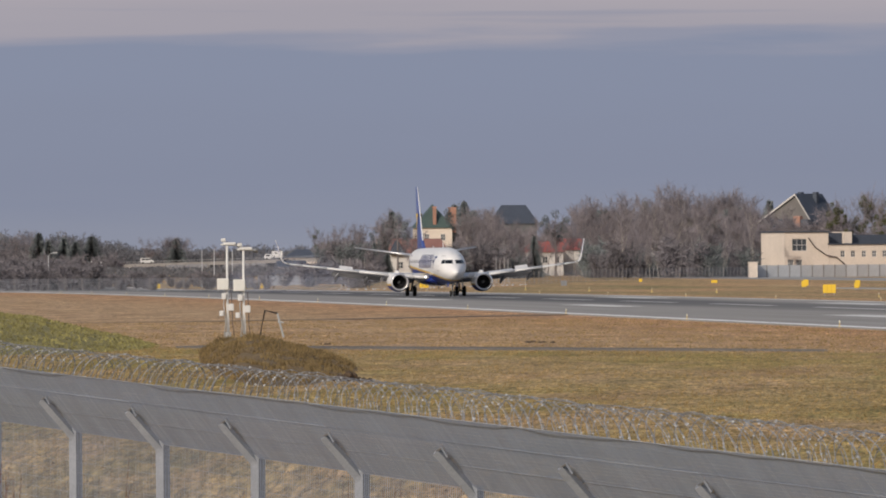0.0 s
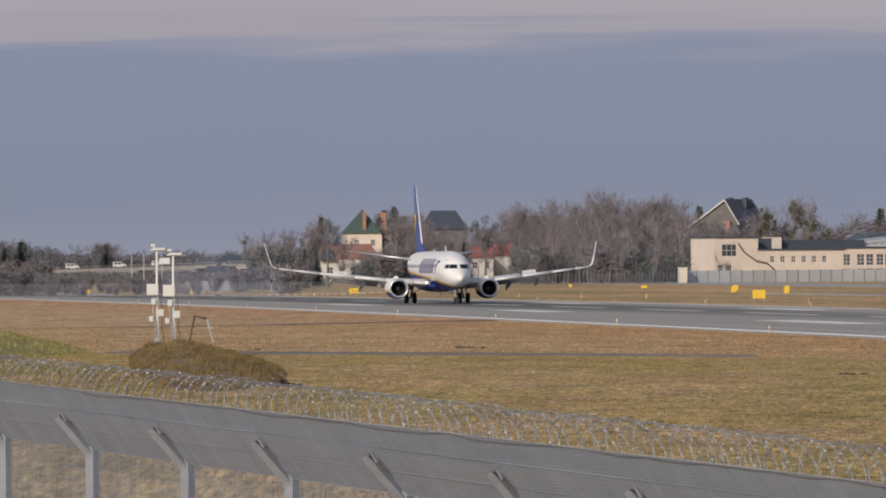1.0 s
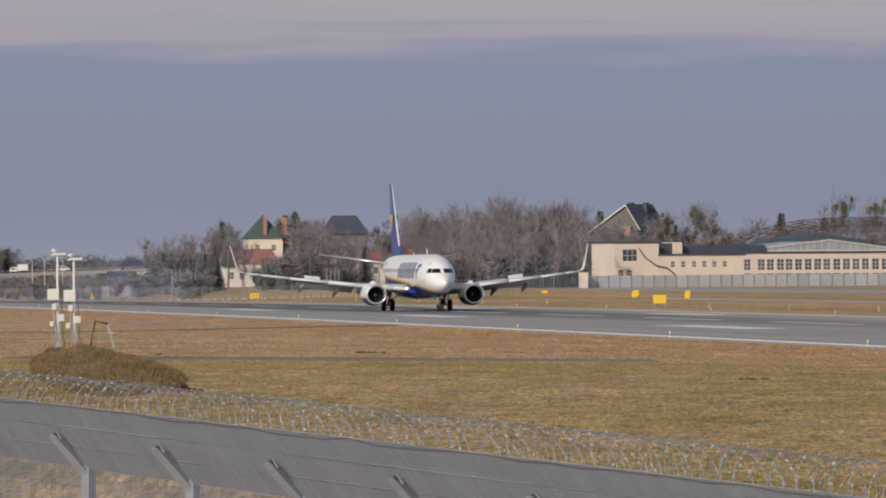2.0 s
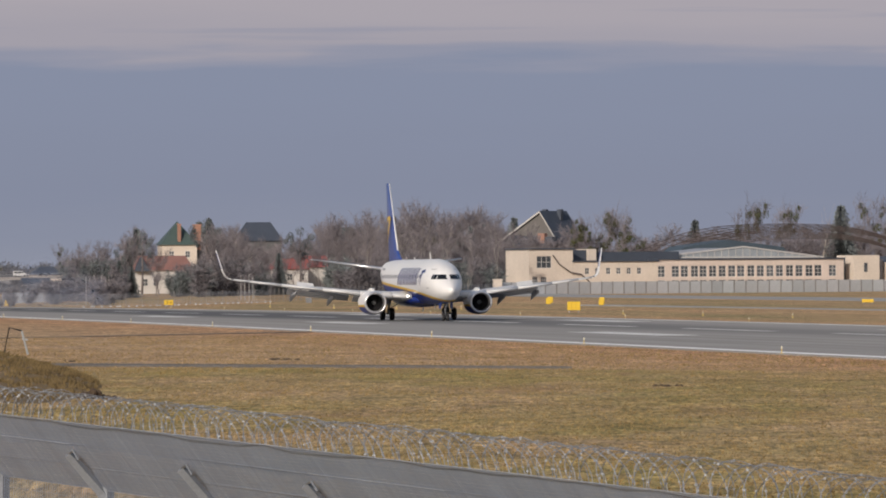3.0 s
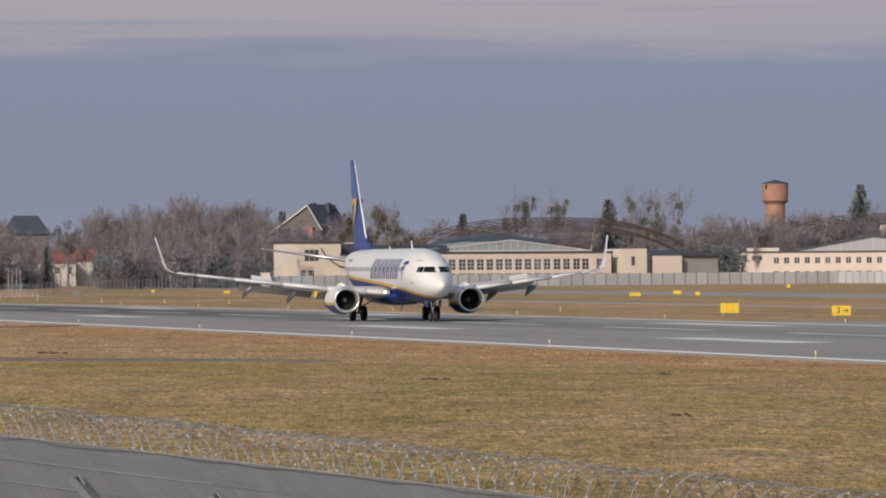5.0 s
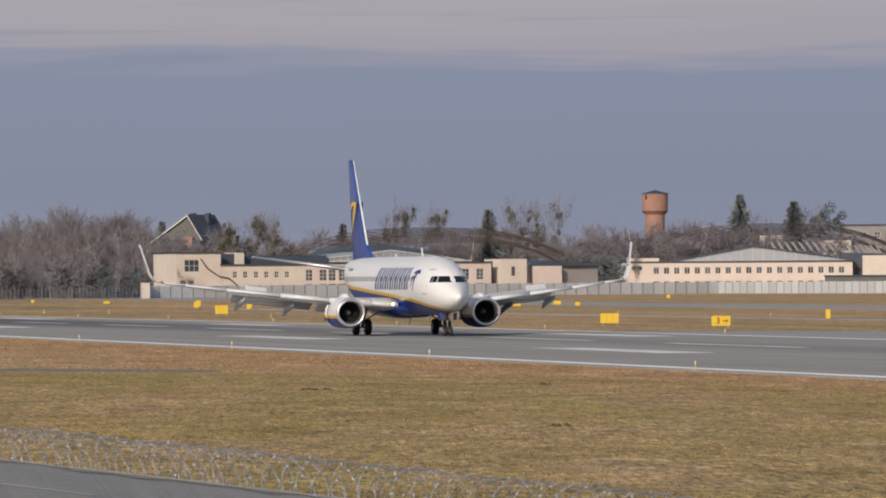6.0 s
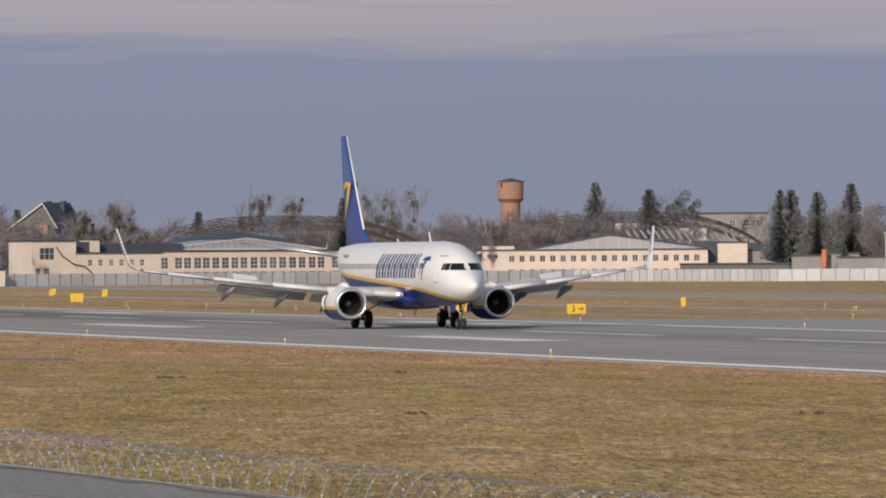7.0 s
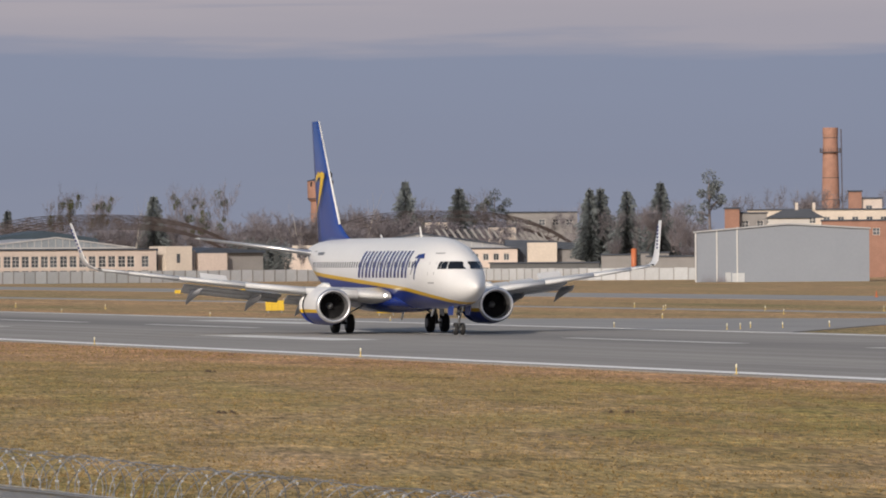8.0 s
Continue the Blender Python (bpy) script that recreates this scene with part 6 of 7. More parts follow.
    singles = [
        ("bare", 222, 1566, 13), ("bare", 226, 1572, 13.5), ("bare", 229, 1560, 12.5), ("bare", 219, 1580, 12), ("bare", 224, 1540, 11), ("bare", 231, 1548, 12),
        ("conifer", 173.5, 1420, 6.6), ("conifer", 176, 1423, 7.6), ("conifer", 178.2, 1419, 6.2), ("conifer", 171, 1426, 5.6), ("conifer", 202, 1600, 15.5), ("conifer", 199, 1590, 12.5), ("conifer", 232, 1712, 18), ("conifer", 235, 1716, 18.8), ("bare", 192, 1420, 8), ("bare", 184, 1424, 9), ("bare", 190.5, 1415, 7.5),
        ("conifer", 212, 1440, 9.0), ("conifer", 262, 1600, 17.5), ("conifer", 265, 1604, 16.5), ("conifer", 270, 1620, 15.5),
        ("conifer", 205, 2748, 15.5), ("conifer", 215, 2746, 13.6), ("conifer", 226, 2746, 14.2), ("conifer", 219, 2740, 12.0), ("conifer", 208.5, 2742, 12.5), ("bare", 202, 2750, 17.5), ("bare", 199, 2755, 17), ("bare", 192, 2750, 15), ("bare", 186, 2752, 15.5), ("bare", 250, 2760, 14), ("bare", 256, 2758, 15), ("bare", 264, 2757, 14), ("conifer", 261, 2756, 13), ("bare", 278, 2760, 12.5), ("pine", 189, 1488, 13.5), ("pine", 226, 1503, 14.5), ("pine", 185, 1492, 11), ("bare", 185, 1480, 14), ("bare", 193.5, 1492, 12.5), ("bare", 222, 1500, 14), ("bare", 230, 1500, 15), ("bare", 241, 1712, 15.5), ("bare", 249, 1710, 12), ("bare", 255, 1712, 12.5), ("bare", 261, 1714, 15), ("conifer", 246, 1705, 11), ("conifer", 258, 1704, 12),
        ("pine", 211, 1546, 16.5), ("conifer", 206, 1425, 7.3), ("conifer", 294, 1613, 17.8), ("conifer", 235, 1421, 7.1),
        ("birch", 228, 1375, 14.4), ("birch", 232, 1374, 13.6), ("birch", 240, 1369, 13.2), ("birch", 225.5, 1371, 9), ("birch", 246, 1370, 15.5), ("birch", 220, 1372, 14), ("birch", 235.5, 1372, 15),
        ("bare", 436, 1690, 18), ("bare", 446, 1700, 20), ("bare", 441, 1650, 17.5), ("bare", 451, 1690, 18),
        ("mist", 283, 1453, 20.0), ("mist", 288, 1452, 20.5), ("mist", 279, 1450, 18.5), ("mist", 292, 1471, 19.3), ("mist", 172, 1480, 12.6),
        ("mist", 330, 1525, 23.3), ("mist", 338, 1523, 22.6), ("dead", 343, 1501, 19.4), ("conifer", 352, 1520, 19.5), ("mist", 356, 1509, 23.6), ("mist", 362, 1507, 24.2),
        ("conifer", 328, 1566, 16.6), ("bare", 323, 1567, 15.4), ("bare", 332, 1565, 14.0), ("bare", 384, 1553, 17.4), ("bare", 390, 1552, 16.4),
        ("bare", 399, 1529, 17.1), ("dead", 403, 1528, 20.3), ("dead", 389, 1531, 17.8), ("birch", 369, 1454, 12.2),
        ("conifer", 415, 1535, 22.9), ("conifer", 427, 1532, 21.2), ("mist", 427, 1563, 22.6), ("mist", 439, 1559, 22.5), ("pine", 443, 1558, 20.5),
        ("conifer", 430, 1437, 19.8), ("conifer", 432.5, 1437, 20.0), ("conifer", 434.8, 1425, 19.3), ("conifer", 439, 1414, 21.0),
        ("bare", 431, 1400, 17), ("bare", 437, 1396, 18), ("bare", 444, 1404, 17), ("bare", 427, 1410, 16), ("bare", 432, 1457, 18.4), ("bare", 447, 1453, 17.7), ("pine", 440, 1382, 22.3), ("bare", 525, 1617, 21.2), ("bare", 548, 1662, 23.8), ("bare", 553, 1660, 23.0),
        ("bare", 556, 1659, 23.0), ("bare", 618, 1797, 24.5), ("bare", 614, 1798, 23.7), ("bare", 478, 1527, 18.3), ("conifer", 416, 1345, 7.5),
    ]
    for kind, x, y, h in singles:
        place(rng.choice(kinds[kind]), x, y, h, 16, rng, (1.7 if y > 2500 else 1.0) * {"conifer": 1.35, "mist": .8, "dead": .8, "birch": .8}.get(kind, 1.0))
    for i in range(9):
        place(rng.choice(bushes[:2]), 437 + i * 2.0, 1700 + rng.uniform(-20, 20), rng.uniform(13, 17), 4, rng, .5)
    for i in range(7):
        place(rng.choice(bushes[:2]), 217 + i * 2.3, 1590 + rng.uniform(-15, 15), rng.uniform(10.5, 13.0), 4, rng, .6)
    for i in range(5):
        place(bushes[2], 352 + i * 2.2, 1437, 8.5 + (i % 2), 4, rng, 1.0)
    # the first of each kind stands in the belt too
    for i, o in enumerate(protos):
        a_ = 8.8 + .09 * i
        o.matrix_basis = pose(math.sin(radians(a_)) * 1600, math.cos(radians(a_)) * 1600, -.5)



def far_woods():
    """Scrub under the overpass and woods behind it, too far off to tell one tree from another; their bluish colour
    holds the haze.
    """
    rng = random.Random(91)
    tris = []

    def belt(r0, r1, a0, a1, top, n, size):
        for i in range(n):
            a_ = rng.uniform(a0, a1)
            rr = rng.uniform(r0, r1)
            x, y = math.sin(radians(a_)) * rr, math.cos(radians(a_)) * rr
            t = top(a_) * (1 + .6 * noise.noise((x * .11, rr * .02, 3)) + .3 * noise.noise((x * .6, rr * .1, 8)))
            c = Vector((x, y, -1.4 + (t + 1.4) * rng.random() ** .8))
            v = Vector((rng.gauss(0, .6), rng.gauss(0, .6), rng.gauss(.6, .5))).normalized()
            s = v.cross(Vector((rng.gauss(0, 1), rng.gauss(0, 1), .2))).normalized() * size * .16
            tris.append((c - s, c + s, c + v * size * rng.uniform(.6, 1.3)))
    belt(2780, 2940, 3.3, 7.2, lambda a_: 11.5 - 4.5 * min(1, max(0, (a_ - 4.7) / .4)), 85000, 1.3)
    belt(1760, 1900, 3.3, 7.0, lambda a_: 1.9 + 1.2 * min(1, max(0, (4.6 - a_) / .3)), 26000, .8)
    # blue-grey base colour paints in the haze of the distance
    o = new("far_woods", tri_mesh(tris, mat("hazed_far_woods", (0.105, 0.108, 0.125), 0.9, vary=0.35, scale=0.05, per_island=0.35)))
    tagged(o, "dark bare woods and scrub round the overpass, coloured with bluish haze", "woods", kind="stuff")


plant_trees()
far_woods()


# ---- near fence: posts with outward arms, wire mesh, coiled razor wire ----
FD = (FENCE_B - FENCE_A).normalized()
FN = Vector((FD.y, -FD.x))  # towards the viewer's side


def fence_point(s, out, drop):
    """A place s metres along the fence, out metres to the near side of the mesh, drop metres under the coil's top."""
    p = FENCE_A + FD * s + FN * out
    return Vector((p.x, p.y, 2.66 - .0185 * s - drop))


def weave(name, cover, tone=1.0):
    """Wire cloth: its wires hide a share of what lies behind."""
    m = mat(name, (0.262 * tone, 0.325 * tone, 0.46 * tone), 0.75, vary=0.14, scale=1.2, fine=25)
    n, l = m.node_tree.nodes, m.node_tree.links
    n["Principled BSDF"].inputs["Alpha"].default_value = cover
    return m


M_WEAVE, M_WEAVE_LOW = weave("dense_wire_weave", .83), weave("open_wire_weave", .24, .7)


def build_near_fence():
    side = 1 if FN.x < 0 else -1
    O = lambda s, out, drop: fence_point(s, side * out, drop)
    fence = base("airfield_fence", Matrix(), "galvanised mesh fence with arms leaning towards the road", "fence", kind="structure")
    s0, s1 = -9.7, 62.0
    n = 13
    posts = [1.9 + 5.8 * (i - 2) for i in range(n)]
    for s in posts:
        bm = B()
        tube(bm, [O(s, -.95, 4.6), O(s, -.95, 1.55)], .13, 4)
        o = part("post", bm, M_POST, fence, "square concrete post")
        bm = B()
        tube(bm, [O(s, -.94, 1.78), O(s, -.88, 1.66), O(s, -.28, .99)], [.10, .10, .085], 4)
        part("arm", bm, M_POST, o, "grey concrete arm")
        bm = B()
        tube(bm, [O(s, -.28, .99), O(s + .2, -.30, .93), O(s + .4, -.33, 1.08)], .024, 5)
        part("bracket", bm, M_DULL, o, "small hooked bracket")
    # each bay of mesh is a part of its own
    pitch, wire = .10, .0026
    for a_, b_ in zip([s0] + posts, posts + [s1]):
        bm_v, bm_f = [], []

        def strand(p, q, r):
            d = (q - p).normalized()
            u = d.cross(Vector((0, 0, 1)) if abs(d.z) < .7 else Vector((FD.x, FD.y, 0))).normalized() * r
            v = d.cross(u).normalized() * r
            k = len(bm_v)
            for c in (p, q):
                bm_v.extend([tuple(c + u), tuple(c - u * .5 + v * .87), tuple(c - u * .5 - v * .87)])
            for i in range(3):
                bm_f.append((k + i, k + (i + 1) % 3, k + 3 + (i + 1) % 3, k + 3 + i))
        m_ = int((b_ - a_) / pitch)
        for i in range(m_):
            s = a_ + (b_ - a_) * i / m_
            w = wire * random.uniform(.99, 1.01)
            strand(O(s, -.95, 4.5), O(s, -.93, 1.62), w * 1.7)
            strand(O(s, -.93, 1.62), O(s, 0, .42), w * 1.1)
        for k in range(15):
            strand(O(a_, -.94, 4.4 - k * .2), O(b_, -.94, 4.4 - k * .2), wire * 1.1)
        for k in range(22):
            f = k / 21
            thick = wire * (2.6 if k in (0, 7, 14, 21) else .6)
            strand(O(a_, -.93 + .93 * f, 1.62 - 1.2 * f), O(b_, -.93 + .93 * f, 1.62 - 1.2 * f + random.uniform(-.01, .01)), thick)
        me = bpy.data.meshes.new("mesh_bay")
        me.from_pydata(bm_v, [], bm_f)
        me.materials.append(M_WIRE)
        o = tagged(new("mesh_bay", me), "dull galvanised wire mesh")
        o.parent = fence
        # the weave between the strands is finer than the eye can part
        for nm, mm, (o0, d0), (o1, d1) in (("upright_weave", M_WEAVE_LOW, (-.956, 4.5), (-.936, 1.63)), ("slanted_weave", M_WEAVE, (-.935, 1.612), (-.006, .428))):
            bm = B()
            cols = [(bm.verts.new(O(q, o0, d0)), bm.verts.new(O(q, o1, d1))) for q in np.linspace(a_ + .005, b_ - .005, 5)]
            for (p0, p1), (q0, q1) in zip(cols, cols[1:]):
                bm.faces.new((p0, q0, q1, p1))
            part(nm, bm, mm, o, "fine wire weave")
    # razor coil on the arm tips: two crossing helices with blades
    rng = random.Random(5)
    coil = base("razor_wire", Matrix(), "coiled razor wire along the top of the fence", "razor wire", kind="stuff")
    for hand_, phase in ((1, 0), (-1, 1.3)):
        v_, f_, bv, bf = [], [], [], []
        prev = None
        lay = .54 if hand_ > 0 else .60
        turns = (s1 - s0) / lay
        seg = 26
        for i in range(int(turns * seg)):
            ph = hand_ * i / seg * math.tau + phase
            s = s0 + lay * i / seg + .50 * noise.noise((i * .011, phase, 0)) + .10 * noise.noise((i * .1, phase, 4)) + .10 * hand_ * math.sin(ph)
            s += .48 * math.cos(math.pi * (s - 5) / 28) * math.sin(ph)
            wob = .09 * noise.noise((s * .35, 3.1, phase)) + .05 * noise.noise((s * 1.4, 7, 0))
            r = .44 * (1 + .12 * noise.noise((s * 1.7, phase, 2)))
            p = O(s, math.cos(ph) * r * .95 - .68, .46 - math.sin(ph) * r - wob)
            if prev is not None:
                d = (p - prev).normalized()
                u = d.cross(Vector((FD.x, FD.y, .1))).normalized() * .0064
                w = d.cross(u).normalized() * .0064
                k = len(v_)
                for c in (prev, p):
                    v_.extend([tuple(c + u), tuple(c - u * .5 + w * .87), tuple(c - u * .5 - w * .87)])
                for j in range(3):
                    f_.append((k + j, k + (j + 1) % 3, k + 3 + (j + 1) % 3, k + 3 + j))
                if i % 2:
                    c = prev.lerp(p, .5)
                    t = d * .026
                    o2 = (u * rng.choice((-1, 1)) + w * rng.uniform(-1, 1)).normalized() * .021
                    k = len(bv)
                    bv.extend([tuple(c - t), tuple(c + o2), tuple(c + t), tuple(c - o2)])
                    bf.append((k, k + 1, k + 2, k + 3))
            prev = p
        for nm, vv, ff, mm in (("coil", v_, f_, M_COIL), ("blades", bv, bf, M_BLADE)):
            me = bpy.data.meshes.new(nm)
            me.from_pydata(vv, [], ff)
            me.materials.append(mm)
            o = new(nm, me)
            o.parent = coil
    # line wires that carry the coil
    for out, drop in ((-.68, .02), (.0, .44), (-.68, .88)):
        bm = B()
        pts = [O(s0 + (s1 - s0) * i / 60, out, drop - .05 * noise.noise((i * .9, drop, 0))) for i in range(61)]
        tube(bm, pts, .007, 3)
        part("line_wire", bm, M_COIL, coil)


build_near_fence()


# dry stems on the near side of the fence
def stems():
    rng = random.Random(8)
    for s, out, drop, n in ((3.0, .8, 1.9, 5), (11.5, .8, 1.9, 3), (18, .7, 1.9, 4), (24.5, .9, 1.5, 6), (26, .8, 1.5, 5), (30, .9, 1.4, 4), (37, .8, 1.4, 5), (42, .8, 1.2, 4)):
        ob = base("dry_stem", Matrix(), "thin reddish dry shrub stems before the fence", "shrub", "dry shrubs")
        bm = B()
        for i in range(n):
            p = fence_point(s + rng.gauss(0, .5), (1 if FN.x < 0 else -1) * out, 4.5)
            q = p + Vector((rng.gauss(0, .12), rng.gauss(0, .2), 4.5 - drop + rng.uniform(-.5, .2)))
            m_ = p.lerp(q, .6) + Vector((rng.gauss(0, .05), 0, 0))
            tube(bm, [p, m_, q], [.012, .009, .003], 4)
            for j in range(3):
                b0 = p.lerp(q, rng.uniform(.55, .9))
                tube(bm, [b0, b0 + Vector((rng.gauss(0, .12), rng.gauss(0, .12), rng.uniform(.15, .35)))], [.006, .002], 3)
        part("stem", bm, mat("reddish_dry_stem", (0.13, 0.07, 0.055), 0.9, vary=0.2, scale=3), ob)


stems()


# ---- mound with the two sensor masts ----
def mound_height(x, y):
    across, along = (x - 29.6) * .996 - (y - 285) * .086, (x - 29.6) * .086 + (y - 285) * .996
    u = (across / (4.8 if across > 0 else 1.7)) ** 2 + (along / 56.0) ** 2
    z = .90 * max(0, 1 - u) ** 1.1
    return z * (1 + .38 * noise.noise((x * .9, y * .16, 1))) + .14 * noise.noise((x * 2.2, y * .5, 2)) * min(1, z * 3)


def build_mound():
    xs, ys = np.linspace(19.5, 39.5, 110), np.linspace(226, 344, 120)
    verts = [(x, y, mound_height(x, y) - .08 + min(0, ground_height(x, y))) for y in ys for x in xs]
    n = len(xs)
    faces = [(j * n + i, j * n + i + 1, (j + 1) * n + i + 1, (j + 1) * n + i) for j in range(len(ys) - 1) for i in range(n - 1)]
    me = bpy.data.meshes.new("mound")
    me.from_pydata(verts, [], faces)
    me.materials.append(mat("mound_turf", (0.14, 0.098, 0.048), 0.95, vary=0.55, scale=0.8, fine=10, bump=0.05))
    me.shade_smooth()
    tagged(new("mound", me), "low earth mound grown over with dry grass", "mound", kind="structure")
    # tall dry grass on it
    rng = random.Random(4)
    tris = []
    for i in range(70000):
        x, y = rng.uniform(20, 39), rng.uniform(228, 342)
        z = mound_height(x, y)
        if z < .12 or noise.noise((x * .9, y * .25, 5)) < -.25:
            continue
        hgt = rng.uniform(.05, .2) * (1.1 + 1.3 * noise.noise((x * 1.1, y * .3, 9)))
        p = Vector((x, y, z - .1))
        lean = Vector((rng.gauss(0, .08), rng.gauss(0, .08), 0))
        w = Vector((rng.uniform(.015, .04), 0, 0))
        tris.append((p - w, p + w, p + lean + Vector((0, 0, hgt))))
    o = new("mound_grass", tri_mesh(tris, mat("dry_tall_grass", (0.14, 0.099, 0.043), 0.9, vary=0.7, scale=0.35, per_island=0.45)))
    tagged(o, "tall dry grass on the mound", "grass", kind="stuff")


build_mound()


def field_tufts():
    """Rough tufts over the near half of the field."""
    rng = random.Random(14)
    tris = []
    for i in range(170000):
        y = rng.uniform(118, 480)
        x = y * math.tan(radians(rng.uniform(3.4, 19.4)))
        if x > 77:
            continue
        if noise.noise((x * .22, y * .1, 2)) < -.3:
            continue
        z = ground_height(x, y)
        hgt = rng.uniform(.02, .065)
        w = rng.uniform(.012, .045) * (1 if y < 300 else 1.6)
        p = Vector((x, y, z - .01))
        tris.append((p + Vector((-w, 0, 0)), p + Vector((w, 0, 0)), p + Vector((rng.gauss(0, .03), rng.gauss(0, .03), hgt))))
    o = new("grass_tufts", tri_mesh(tris, mat("grass_tuft", (0.24, 0.168, 0.07), 0.95, vary=0.3, scale=0.06, per_island=0.12)))
    tagged(o, "short dry grass tufts on the airfield", "grass", kind="stuff")
    # mole hills and bare earth patches
    for x, y, r in ((50, 345, .5), (50.8, 344, .45), (51.8, 255.3, .3), (52.6, 255, .28), (40, 344, .3), (63, 262, .22), (46, 190, .22), (56, 184, .2)):
        for k in range(4):
            bm = B()
            cx, cy, rr = x + rng.gauss(0, r), y + rng.gauss(0, r * 2), r * rng.uniform(.3, .6)
            ring = [[bm.verts.new((cx + rr * f * math.cos(a_ * math.tau / 10), cy + rr * f * math.sin(a_ * math.tau / 10) * 1.3, ground_height(cx, cy) + zz)) for a_ in range(10)] for f, zz in ((1, -.05), (.75, .03), (.3, .075), (.05, .085))]
            skin(bm, ring)
            thing("molehill", bm, bpy.data.materials.get("dark_earth") or mat("dark_earth", (0.07, 0.048, 0.032), 0.95, vary=0.35, scale=3, bump=0.03), "small dark earth heaps in the grass", "molehill", "molehills", smooth=True)


field_tufts()


def sensor_mast(x, y, z0, z1, label, s):
    ob = base("sensor_mast", pose(x, y, 0), label, "mast", "sensor masts")
    bm = B()
    tube(bm, [(0, 0, z0 - .3), (0, 0, z1)], [.062, .055], 8)
    part("pole", bm, M_WHITE, ob, "white steel pole", True)
    bm = B()
    box(bm, -.16, .16, -.16, .16, z0 - .25, z0 + .08)
    part("base_plate", bm, M_GALV, ob)
    bm = B()
    tube(bm, [(-.3, 0, z1 + .02), (.45, 0, z1 - .02)], .045, 6)
    part("cross_arm", bm, M_WHITE, ob)
    bm = B()
    box(bm, -.2, .42, -.11, .11, z1 - .02, z1 + .12, bevel=.03)
    part("sensor_head", bm, M_WHITE, ob, "white sensor housing")
    bm = B()
    lathe(bm, [(.46, .11), (.66, .14), (.67, .12), (.5, .08)], 0, z1 - .02, 14)
    part("sensor_hood", bm, M_DULL, ob, "dark sensor hood", True)
    bm = B()
    box(bm, -.28, -.06, -.09, .09, z1 + .15, z1 + .31, bevel=.03)
    part("small_sensor", bm, M_WHITE, ob)
    zc = z0 + 2.0 + s
    bm = B()
    box(bm, -.5, .05, -.32, -.09, zc, zc + .55, bevel=.03)
    part("cabinet", bm, mat("pale_grey_enamel", (0.62, 0.62, 0.60), 0.5, vary=0.08, scale=2), ob, "pale grey equipment cabinet")
    for dx, dz, w, h in ((-.18, -.45, .22, .3), (.16, -1.0, .26, .34), (-.3, -1.25, .2, .26)):
        bm = B()
        box(bm, dx - w / 2, dx + w / 2, -.26, -.07, zc + dz, zc + dz + h, bevel=.02)
        part("junction_box", bm, M_WHITE, ob, "small pale junction box")
    for k in range(3):
        bm = B()
        pts = [(-.12 + .14 * k, -.12, zc), (-.2 + .2 * k, -.15, zc - .7), (-.1 + .16 * k, -.14, z0 + .6), (-.18 + .24 * k, -.2, z0 - .1)]
        tube(bm, pts, .022, 5)
        part("cable", bm, (M_GALV, M_WHITE, M_RUST)[k], ob, ("grey cable", "white cable", "brown cable")[k], True)


sensor_mast(33.5, 328.3, .75, 5.0, "white sensor mast with grey cabinet on the mound", .1)
sensor_mast(33.45, 320.3, .7, 4.75, "shorter white sensor mast with cabinet and dark hood", .12)


def bent_frame():
    bm = B()
    tube(bm, [(33.75, 316.2, .7), (34.0, 316.2, 1.95), (34.58, 316.2, 1.80)], [.05, .05, .05], 6)
    ob = thing("bent_pipe_frame", bm, M_RUST, "bent rusty pipe frame on the mound", "frame", smooth=True)
    bm = B()
    tube(bm, [(34.58, 316.2, 1.80), (34.86, 316.2, .7)], .055, 6)
    tube(bm, [(34.6, 316.2, 1.42), (34.86, 316.2, 1.38)], .04, 5)
    part("pale_leg", bm, M_GALV, ob, "pale painted pipe leg")


bent_frame()


# ---- signs, lights and boxes along the runway ----
def text_mesh(words, size):
    cu = bpy.data.curves.new("letters", "FONT")
    cu.body, cu.size, cu.extrude, cu.align_x, cu.align_y = words, size, .01, "CENTER", "CENTER"
    ob = bpy.data.objects.new("letters", cu)
    me = bpy.data.meshes.new_from_object(ob)
    bpy.data.objects.remove(ob)
    bpy.data.curves.remove(cu)
    me.materials.clear()
    me.materials.append(M_BLACK)
    return me


def facing(x, y):
    """The turn that makes -y look towards the bank."""
    return -math.degrees(math.atan2(x, y))


